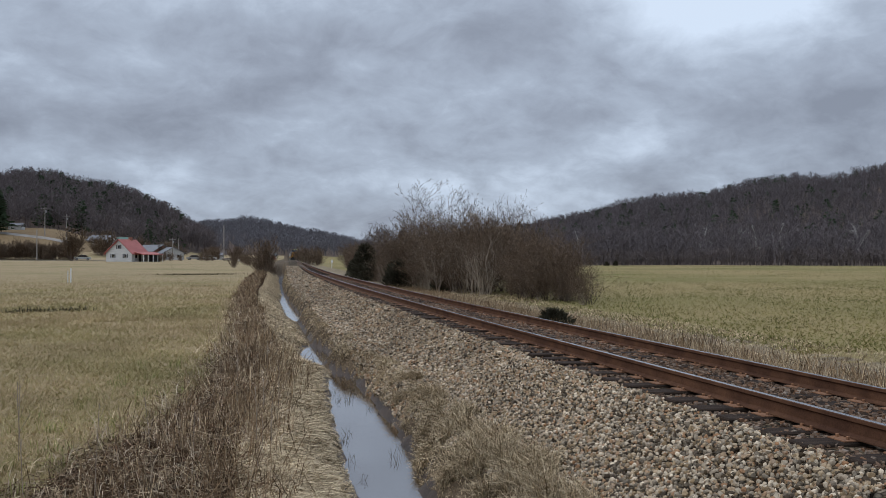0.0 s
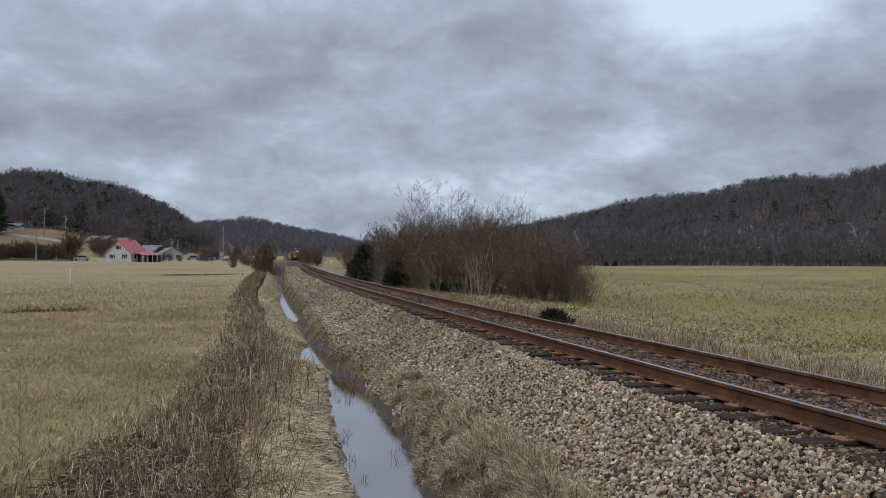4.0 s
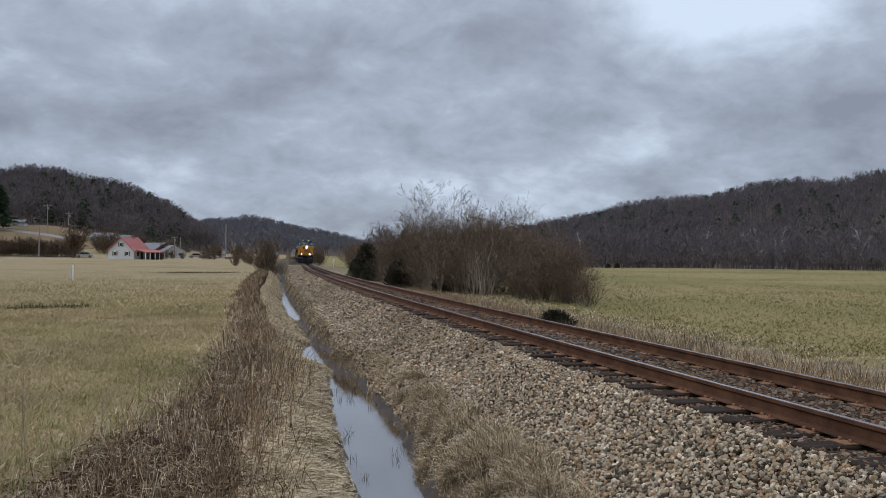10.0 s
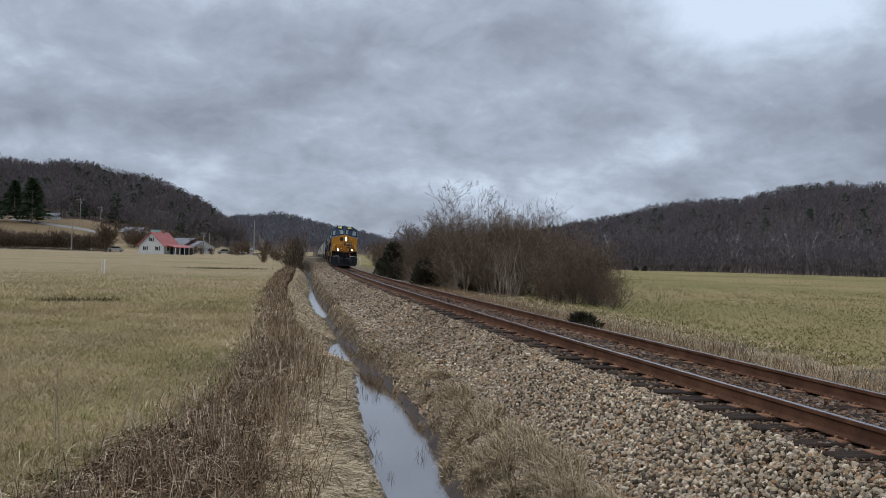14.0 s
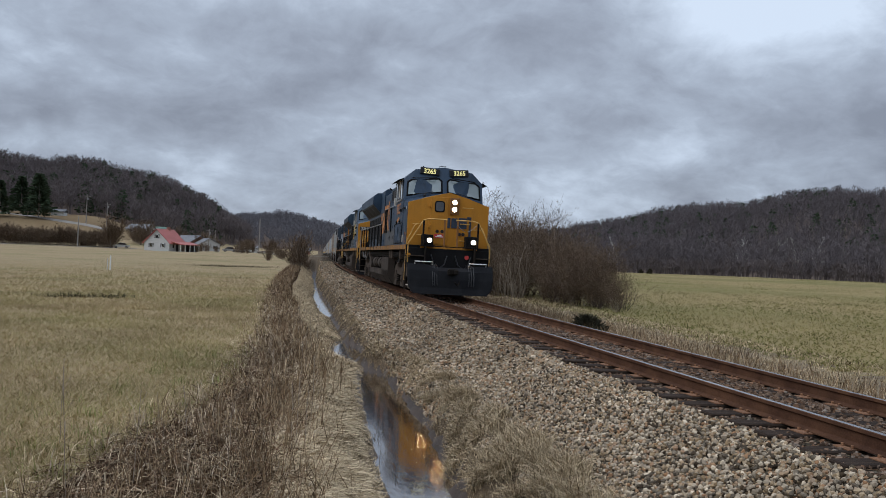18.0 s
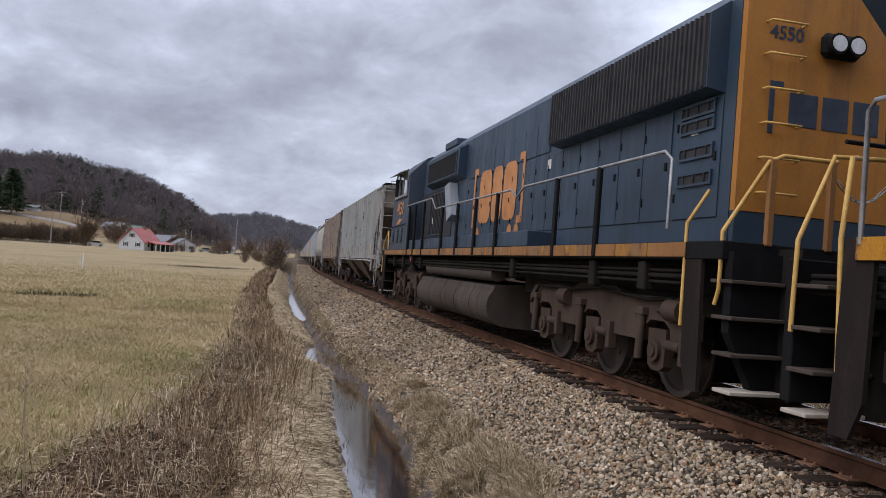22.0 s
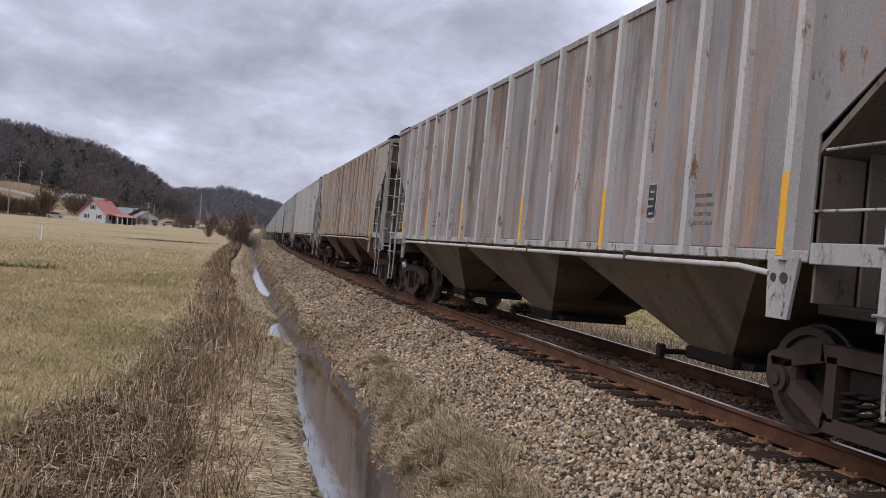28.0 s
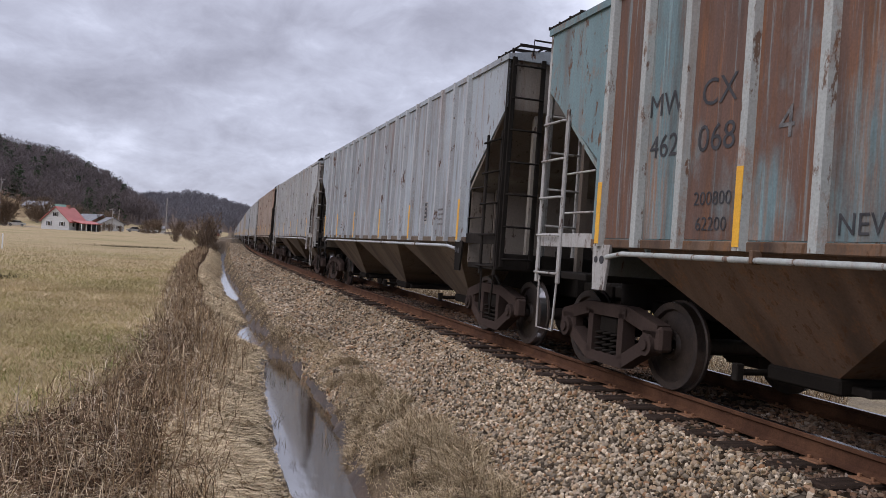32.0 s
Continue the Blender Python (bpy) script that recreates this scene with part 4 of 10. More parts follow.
M["rust_end"] = hopper_paint("rusted_end_sheet", (0.20, 0.085, 0.05), (0.30, 0.19, 0.13), 0.5, 0.5, (0.13, 0.05, 0.03), 11)
M["end_dark"] = hopper_paint("sooty_end_sheet", (0.25, 0.225, 0.19), (0.11, 0.065, 0.042), 0.1, 0.7, (0.10, 0.078, 0.062), 5, 0.7)


def ladder_geo(x, y0, y1, z0, z1, rungs, along="y"):
    g = Geo()
    if along == "y":
        for y in (y0, y1):
            g.box(x - 0.018, x + 0.018, y - 0.034, y + 0.034, z0, z1, 0.008)
        for i in range(rungs):
            z = z0 + 0.12 + (z1 - z0 - 0.25) * i / (rungs - 1)
            sgn = -1 if x < 0 else 1
            g.tube([(x, y0, z), (x + sgn * 0.05, y0 + 0.03, z), (x + sgn * 0.05, y1 - 0.03, z), (x, y1, z)], 0.015, 6)
    else:
        for xx in (y0, y1):
            g.box(xx - 0.034, xx + 0.034, x - 0.018, x + 0.018, z0, z1, 0.008)
        for i in range(rungs):
            z = z0 + 0.12 + (z1 - z0 - 0.25) * i / (rungs - 1)
            g.tube([(y0, x, z), (y0, x - 0.06, z), (y1, x - 0.06, z), (y1, x, z)], 0.015, 6)
    return g


def hopper_body_geo(h, s):
    """Side sheets with cut-back ends, slope sheets to the bays: h is half the length. The sides stand 1.5 m out."""
    g = Geo()
    w, zs, zt = 1.47, 1.48, 4.10
    out = [(-h, zt), (h, zt), (h, 3.38), (h - 1.36, 2.40), (h - 1.36, zs), (-h + 1.36, zs), (-h + 1.36, 2.40), (-h, 3.38)]
    return g.extrude(out, "x", s * (w - 0.02), s * w)


def hopper_end_geo(h, e):
    """Upright top of the end, then the sheet that slopes down and inwards towards the bay."""
    g = Geo()
    w = 1.45
    ring = [(h - 0.03, 4.08), (h - 0.03, 3.36), (h - 2.4, 1.40), (h - 2.44, 1.43), (h - 0.08, 3.39), (h - 0.08, 4.08)]
    g.extrude([(e * y, z) for y, z in ring], "x", -w, w)
    return g


def bay_geo(front, back, bottom):
    """A hopper bay: two outer slopes and the cross slopes, closing on the outlet."""
    a, b = front, back
    m = bottom
    top = [(-1.47, a, 1.50), (1.47, a, 1.50), (1.47, b, 1.50), (-1.47, b, 1.50)]
    low = [(-0.62, m - 0.36, 0.46), (0.62, m - 0.36, 0.46), (0.62, m + 0.36, 0.46), (-0.62, m + 0.36, 0.46)]
    return Geo().loft([top, low])


def gate_geo():
    g = Geo().box(-0.66, 0.66, -0.42, 0.42, 0.33, 0.47, 0.02).box(-0.55, 0.55, -0.62, -0.42, 0.35, 0.42, 0.01)
    return g.cyl((-0.95, 0.46, 0.38), (0.95, 0.46, 0.38), 0.03, 8).box(-0.98, -0.90, 0.42, 0.50, 0.30, 0.46, 0.01)


def roof_geo(h, kind):
    g = Geo()
    if kind == "round":
        prof = [(-1.50, 4.02), (-1.50, 4.10), (-1.1, 4.32), (-0.5, 4.42), (0.5, 4.42), (1.1, 4.32), (1.50, 4.10), (1.50, 4.02)]
    else:
        prof = [(-1.50, 4.06), (-1.50, 4.14), (-0.9, 4.24), (-0.4, 4.28), (0.4, 4.28), (0.9, 4.24), (1.50, 4.14), (1.50, 4.06)]
    return g.extrude(prof, "y", -h - 0.02, h + 0.02)


def walk_geo(h):
    """Grating roof walk on brackets."""
    g = Geo()
    for x in (-0.62, -0.31, 0.31, 0.62):
        g.box(x - 0.012, x + 0.012, -h - 0.25, h + 0.25, 4.50, 4.54)
    n = int(2 * h / 0.16)
    for i in range(n + 1):
        y = -h - 0.2 + (2 * h + 0.4) * i / n
        g.box(-0.62, -0.31, y - 0.008, y + 0.008, 4.51, 4.53)
        g.box(0.31, 0.62, y - 0.008, y + 0.008, 4.51, 4.53)
    for i in range(10):
        y = -h + 2 * h * i / 9
        for x in (-0.6, 0.6):
            g.box(x - 0.015, x + 0.015, y - 0.02, y + 0.02, 4.24, 4.51)
    for e in (-1, 1):
        for i in range(9):
            x = -1.4 + 2.8 * i / 8
            g.box(x - 0.01, x + 0.01, e * (h - 0.62), e * (h + 0.22), 4.31, 4.33)
        for x in (-1.41, 1.41):
            for y in (h - 0.6, h - 0.04):
                g.box(x - 0.015, x + 0.015, e * y - 0.015, e * y + 0.015, 4.10, 4.31)
        for y in (h - 0.62, h - 0.34, h - 0.06, h + 0.22):
            g.box(-1.42, 1.42, e * y - 0.012, e * y + 0.012, 4.30, 4.34)
        g.tube([(-1.2, e * (h + 0.2), 4.2), (-1.2, e * (h + 0.2), 4.42), (-0.3, e * (h + 0.2), 4.42), (-0.3, e * (h + 0.2), 4.32)], 0.014, 5)
    return g


def rib_geo():
    return Geo().extrude([(0.0, -0.062), (-0.02, -0.056), (-0.075, -0.042), (-0.075, 0.042), (-0.02, 0.056), (0.0, 0.062)], "z", 1.44, 4.12)


HALF_RIBS = (1.60, 2.29, 2.98, 3.82, 4.63, 5.43, 6.28, 7.20)
RIBS = [y - HOP_L / 2 for y in HALF_RIBS] + [0.0] + [HOP_L / 2 - y for y in reversed(HALF_RIBS)]


def panel_geo(wide):
    """One side panel between two ribs."""
    return Geo().box(-0.006, 0.0, -wide / 2 + 0.05, wide / 2 - 0.05, 1.53, 4.08)


def panel_paint(name, base, rust, share, brown, alt, seed):
    """Side panels of an old car: each has kept its paint or gone brown from the top down, with a ragged lower edge."""
    m = bpy.data.materials.new(name)
    nt, N, L, p = node_kit(m)
    tc, info = N("ShaderNodeTexCoord").outputs["Object"], N("ShaderNodeObjectInfo").outputs["Random"]
    shift, at = N("ShaderNodeMath"), N("ShaderNodeCombineXYZ")
    shift.operation = "MULTIPLY"
    L(info, shift.inputs[0])
    shift.inputs[1].default_value = 41.0 + seed
    L(shift.outputs[0], at.inputs[0]), L(shift.outputs[0], at.inputs[1])
    add = N("ShaderNodeVectorMath")
    L(tc, add.inputs[0]), L(at.outputs[0], add.inputs[1])
    vec = add.outputs[0]
    tone = mix_node(nt, base, alt, ramp_node(nt, info, ((0.1, (0, 0, 0)), (0.9, (1, 1, 1)))))
    soft = noise_node(nt, vec, 0.9, 5, 0.6, (1, 1, 0.45))
    tone = mix_node(nt, tone, tuple(c * 0.66 for c in base), ramp_node(nt, soft, ((0.40, (0, 0, 0)), (0.75, (0.8, 0.8, 0.8)))))
    # how brown: the panel's own lot, the height up the side, and ragged noise
    sep, sc = N("ShaderNodeSeparateXYZ"), N("ShaderNodeMath")
    L(tc, sep.inputs[0])
    sc.operation = "MULTIPLY_ADD"
    L(sep.outputs[2], sc.inputs[0])
    sc.inputs[1].default_value, sc.inputs[2].default_value = 0.09, -0.25
    rag = noise_node(nt, vec, 1.5, 7, 0.62, (1, 1.0, 0.5))
    lot = N("ShaderNodeMath")
    lot.operation = "MULTIPLY_ADD"
    L(info, lot.inputs[0]), L(rag, lot.inputs[2])
    lot.inputs[1].default_value = 0.55
    both = N("ShaderNodeMath")
    both.operation = "ADD"
    L(lot.outputs[0], both.inputs[0]), L(sc.outputs[0], both.inputs[1])
    edge = 1.02 - 0.52 * share
    col = mix_node(nt, tone, brown, ramp_node(nt, both.outputs[0], ((edge, (0, 0, 0)), (min(1.0, edge + 0.20), (0.88, 0.88, 0.88)))))
    run = noise_node(nt, vec, 6.5, 6, 0.75, (1.0, 1.0, 0.06))
    hue = noise_node(nt, vec, 2.0, 4, 0.6, (1.0, 1.0, 0.4))
    warm = mix_node(nt, tuple(0.5 * c for c in rust), tuple(1.35 * c for c in rust), ramp_node(nt, hue, ((0.35, (0, 0, 0)), (0.65, (1, 1, 1)))))
    col = mix_node(nt, col, warm, ramp_node(nt, run, ((0.48, (0, 0, 0)), (0.68, (0.42 + 0.5 * share,) * 3))))
    thin = noise_node(nt, vec, 16.0, 5, 0.7, (1.0, 1.0, 0.03))
    col = mix_node(nt, col, tuple(min(0.6, 1.5 * c) for c in base), ramp_node(nt, thin, ((0.56, (0, 0, 0)), (0.70, (0.55, 0.55, 0.55)))))
    soot = noise_node(nt, vec, 3.0, 5, 0.7, (1.0, 1.0, 0.10))
    col = mix_node(nt, col, (0.045, 0.037, 0.032), ramp_node(nt, soot, ((0.50, (0, 0, 0)), (0.74, (0.72, 0.72, 0.72)))))
    fine = noise_node(nt, vec, 45, 4)
    col = mix_node(nt, col, ramp_node(nt, fine, ((0.3, (0.86,) * 3), (0.7, (1.12,) * 3))), 1.0, "MULTIPLY")
    L(col, p.inputs["Base Color"])
    p.inputs["Roughness"].default_value, p.inputs["Specular IOR Level"].default_value = 0.72, 0.22
    bump_node(nt, soft, 0.3, 0.03, p)
    return m


def pad_geo(e):
    """Jacking pad below the side sill, with its two holes."""
    g = Geo()
    g.extrude([(-0.20, 1.46), (0.16, 1.46), (0.12, 0.98), (-0.12, 0.98)], "x", -1.505, -1.475)
    return g.cyl((-1.507, -0.05, 1.30), (-1.512, -0.05, 1.30), 0.045, 10, mi=1).cyl((-1.507, 0.07, 1.30), (-1.512, 0.07, 1.30), 0.035, 10, mi=1)


def platform_geo(h, e):
    return Geo().box(-1.45, 1.45, e * (h - 1.25), e * (h - 0.02), 1.05, 1.13, 0.01)


def end_sill_geo(h, e):
    return Geo().box(-1.47, 1.47, e * (h - 0.06), e * h, 1.06, 1.30, 0.015)


def draft_sill_geo(h, e):
    return Geo().box(-0.2, 0.2, e * (h - 2.6), e * (h + 0.05), 0.72, 1.048, 0.02)


def hopper_car(paint, rib_paint, sheet, label, detail=True, kind="ribbed", marks=None, stripes=(), trim="trim_pale", end_mat=None, plates=True, bay_m=None, sill_pale=True):
    h = HOP_L / 2
    bay_m = bay_m or M["slope_sheet"]
    car = thing("hopper_car", label, "freight car", group="freight train")
    end_mat = end_mat or M["end_dark"]
    trim_m = M[trim]
    if kind == "ribbed":
        for s in (-1, 1):
            part("side_sheet", shared(f"hopper_side_{s}_{paint.name}", lambda: hopper_body_geo(h, s), [paint]), paint, car)
    else:
        def rounded(s):
            g = Geo()
            if s:
                prof = [(s * 1.46, 1.48), (s * 1.52, 2.2), (s * 1.54, 2.9), (s * 1.50, 3.6), (s * 1.38, 4.08), (s * 1.34, 4.06), (s * 1.46, 3.58), (s * 1.50, 2.9), (s * 1.48, 2.2), (s * 1.42, 1.48)]
                g.extrude(prof, "y", -h + 1.35, h - 1.35, smooth=True)
                for e in (-1, 1):
                    a = [(s * x, e * (h - 1.35), z) for x, z in ((1.46, 1.48), (1.52, 2.2), (1.54, 2.9), (1.50, 3.6), (1.38, 4.08))]
                    b = [(s * x, e * (h - c), z) for x, z, c in ((1.46, 1.48, 1.3), (1.50, 2.2, 1.25), (1.50, 2.9, 0.55), (1.46, 3.6, 0.1), (1.36, 4.08, 0.0))]
                    g.loft([a, b], caps=False, closed=False)
            return g
        for s in (-1, 1):
            part("side_sheet", shared(f"hopper_round_side_{s}_{paint.name}", lambda: rounded(s), [paint]), paint, car)
    for e in (-1, 1):
        part("end_sheet", shared(f"hopper_end_{e}_{end_mat.name}", lambda: hopper_end_geo(h, e), [end_mat]), end_mat, car)
        part("end_bulkhead", shared(f"hopper_bulkhead_{e}_{end_mat.name}", lambda: Geo().box(-1.05, 1.05, e * (h - 1.30), e * (h - 1.27), 1.13, 2.30).box(-1.42, -1.05, e * (h - 1.36), e * (h - 1.33), 1.13, 2.24), [end_mat]), end_mat, car)
        part("end_platform", shared(f"hopper_platform_{e}", lambda: platform_geo(h, e), [M["under"]]), M["under"], car)
        part("end_sill", shared(f"hopper_end_sill_{e}", lambda: end_sill_geo(h, e), [M["under"]]), M["under"], car)
        part("draft_sill", shared(f"hopper_draft_sill_{e}", lambda: draft_sill_geo(h, e), [M["under"]]), M["under"], car)
        part("coupler", shared(f"coupler_{e}", lambda: coupler_geo(e), [M["under"]]), M["under"], car, at=(0, e * (h - 0.1), 0))
    part("roof", shared(f"hopper_roof_{kind}_{paint.name}", lambda: roof_geo(h, kind), [paint]), paint, car)
    part("centre_sill", shared("hopper_sill", lambda: Geo().box(-0.18, 0.18, -h + 0.3, h - 0.3, 0.72, 1.0, 0.01), [M["under"]]), M["under"], car)
    for a, b, m in ((-h + 1.9, -2.35, -4.55), (-2.35, 2.35, 0.0), (2.35, h - 1.9, 4.55)):
        bay = part("bay", shared(f"bay_{m}_{bay_m.name}", lambda: bay_geo(a, b, m), [bay_m]), bay_m, car)
        part("outlet_gate", shared("outlet_gate", gate_geo, [M["under"]]), M["under"], bay, at=(0, m, 0))
    part("roof_walk", shared("roof_walk", lambda: walk_geo(h), [M["under"]]), M["under"], car, "black grating roof walk", at=(0, 0, 0.12 if kind == "round" else -0.10))
    for y in (-6.0, -3.0, 0.0, 3.0, 6.0) if detail else ():
        part("hatch", shared("hatch_" + paint.name, lambda: Geo().box(-0.28, 0.28, -1.3, 1.3, 4.26, 4.40, 0.04), [paint]), paint, car, at=(0, y, 0))
    sides = (-1, 1) if detail else (-1,)
    if kind == "ribbed":
        for s in sides:
            for i, y in enumerate(RIBS):
                mm = Matrix.Translation((-1.47, y, 0)) if s < 0 else Matrix.Translation((1.47, y, 0)) @ Matrix.Rotation(math.pi, 4, "Z")
                if s < 0 and detail and i < 16:
                    wide = RIBS[i + 1] - y
                    part("panel", shared(f"panel_{sheet.name}_{wide:.2f}", lambda: panel_geo(wide), [sheet]), sheet, car, at=(-1.47, y + wide / 2, 0))
                rib = part("rib", shared("rib_" + rib_paint.name, rib_geo, [rib_paint]), rib_paint, car, at=mm)
                if s < 0 and i in stripes:
                    part("reflector", shared("reflector", lambda: Geo().box(-0.080, -0.075, -0.040, 0.040, 1.47, 2.12), [M["reflector"]]), M["reflector"], rib, "amber reflector stripe")
    for s in sides:
        part("side_sill", Geo().box(s * 1.40, s * 1.485, -h + 1.36, h - 1.36, 1.43, 1.52, 0.01), trim_m if sill_pale else bay_m, car)
        if kind == "ribbed":
            rod = [(s * 1.50, -h + 1.75, 1.33), (s * 1.53, -h + 2.1, 1.37), (s * 1.53, h - 2.1, 1.37), (s * 1.50, h - 1.75, 1.33)]
            part("train_pipe", Geo().tube(rod, 0.026, 7), rib_paint, car)
            for y in (-4.2, -1.4, 1.4, 4.2) if detail else ():
                part("pipe_clamp", Geo().box(s * 1.46, s * 1.565, y - 0.02, y + 0.02, 1.34, 1.45, 0.008), bay_m, car)
    for e in (-1, 1):
        for s in sides:
            post = Geo().box(s * 1.42, s * 1.475, e * (h - 0.055), e * h, 1.06, 4.10, 0.006)
            part("corner_post", post, trim_m, car)
            part("side_ladder", ladder_geo(s * 1.475, e * (h - 0.62), e * (h - 0.05), 0.98, 3.05, 5), trim_m, car)
            pad = part("jacking_pad", shared("jacking_pad_" + trim_m.name, lambda: pad_geo(e), [trim_m, M["ink"]]), [trim_m, M["ink"]], car, at=Matrix.Translation((0, e * (h - 1.62), 0)) if s < 0 else Matrix.Translation((0, e * (h - 1.62), 0)) @ Matrix.Rotation(math.pi, 4, "Z"))
            part("side_rail", Geo().box(s * 1.44, s * 1.47, e * (h - 1.36), e * (h - 0.06), 1.42, 1.58, 0.006), trim_m, car)
            step = Geo().tube([(s * 1.46, e * (h - 0.58), 1.06), (s * 1.47, e * (h - 0.55), 0.42), (s * 1.47, e * (h - 0.12), 0.42), (s * 1.46, e * (h - 0.09), 1.06)], 0.016, 5)
            part("step", step, trim_m, car)
            for z in (1.82, 2.28) if detail else ():
                part("grab_iron", Geo().tube([(s * 1.45, e * (h - 0.62), z), (s * 1.45, e * (h - (1.36 if z < 2 else 1.30)), z)], 0.013, 6), trim_m, car)
        if detail:
            part("end_ladder", ladder_geo(e * (h + 0.02), -1.40, -0.95, 1.10, 4.1, 7, "x"), trim_m, car)
            part("end_ladder", ladder_geo(e * (h + 0.02), 0.95, 1.40, 1.10, 4.1, 7, "x"), trim_m, car)
            for x in (-0.95, 0.95):
                part("end_strut", Geo().box(x - 0.04, x + 0.04, e * (h - 0.16), e * (h - 0.08), 1.12, 3.4), M["end_dark"], car)
    if detail:
        wheel = Geo()
        for i in range(18):
            a0, a1 = 2 * math.pi * i / 18, 2 * math.pi * (i + 1) / 18
            wheel.cyl((0.5 + 0.26 * math.cos(a0), -h - 0.12, 2.6 + 0.26 * math.sin(a0)), (0.5 + 0.26 * math.cos(a1), -h - 0.12, 2.6 + 0.26 * math.sin(a1)), 0.014, 5)
        for i in range(4):
            a0 = math.pi * i / 2
            wheel.cyl((0.5, -h - 0.1, 2.6), (0.5 + 0.26 * math.cos(a0), -h - 0.12, 2.6 + 0.26 * math.sin(a0)), 0.012, 5)
        part("brake_wheel", wheel.cyl((0.5, -h - 0.12, 2.6), (0.5, -h, 2.6), 0.03, 8), M["under"], car)
        part("brake_cylinder", Geo().cyl((0.1, -h + 0.4, 1.35), (0.1, -h + 1.0, 1.35), 0.18, 14), M["under"], car)
    if plates and detail:
        pl, bars = Geo().box(-1.482, -1.477, -h + 3.62, -h + 3.98, 1.80, 2.14), []
        part("plate_border", Geo().box(-1.4785, -1.474, -h + 3.60, -h + 4.00, 1.74, 2.16), M["trim_pale"], car, "pale border of the data plate")
        for k in range(4):
            for j in range(2):
                bars.append(Geo().box(-1.486, -1.4815, -h + 3.65 + 0.165 * j, -h + 3.65 + 0.165 * j + (0.12 if (k + j) % 3 else 0.08), 1.83 + 0.075 * k, 1.852 + 0.075 * k))
        plate = part("data_plate", pl, M["ink"], car, "black data plate with pale lines")
        for b in bars:
            part("text_bar", b, M["trim_pale"], plate)
        for y0, n, wd in ((2.62, 4, 0.42), (2 * h - 4.5, 3, 0.5)):
            for k in range(n):
                part("stencil_bar", Geo().box(-1.477, -1.4745, -h + y0 + 0.03 * (k % 2), -h + y0 + wd - 0.07 * (k % 3), 1.72 + 0.085 * k, 1.755 + 0.085 * k), M["worn_ink"], car)
    for words, size, y, z, mm in marks or ():
        part("lettering", text_mesh(words, size, mm), mm, car, at=on_side(-1.482, -h + y, z))
    wheels = []
    for e in (-1, 1):
        tr, ws = freight_truck(car, e * (h - 1.12))
        wheels += [(w, 0.457) for w in ws]
    return car, wheels


def graffiti(car, strokes, material, label):
    """Loose sprayed loops on the near side."""
    g = Geo()
    for pts, r in strokes:
        for a, b in zip(pts, pts[1:]):
            d = Vector((b[0] - a[0], b[1] - a[1])).normalized() * r
            n = (-d.y, d.x)
            g.poly([(-1.479, -a[0] - n[0], a[1] + n[1]), (-1.479, -b[0] - n[0], b[1] + n[1]), (-1.479, -b[0] + n[0], b[1] - n[1]), (-1.479, -a[0] + n[0], a[1] - n[1])])
    tagged(part("graffiti", g, material, car, label), kind="stuff")


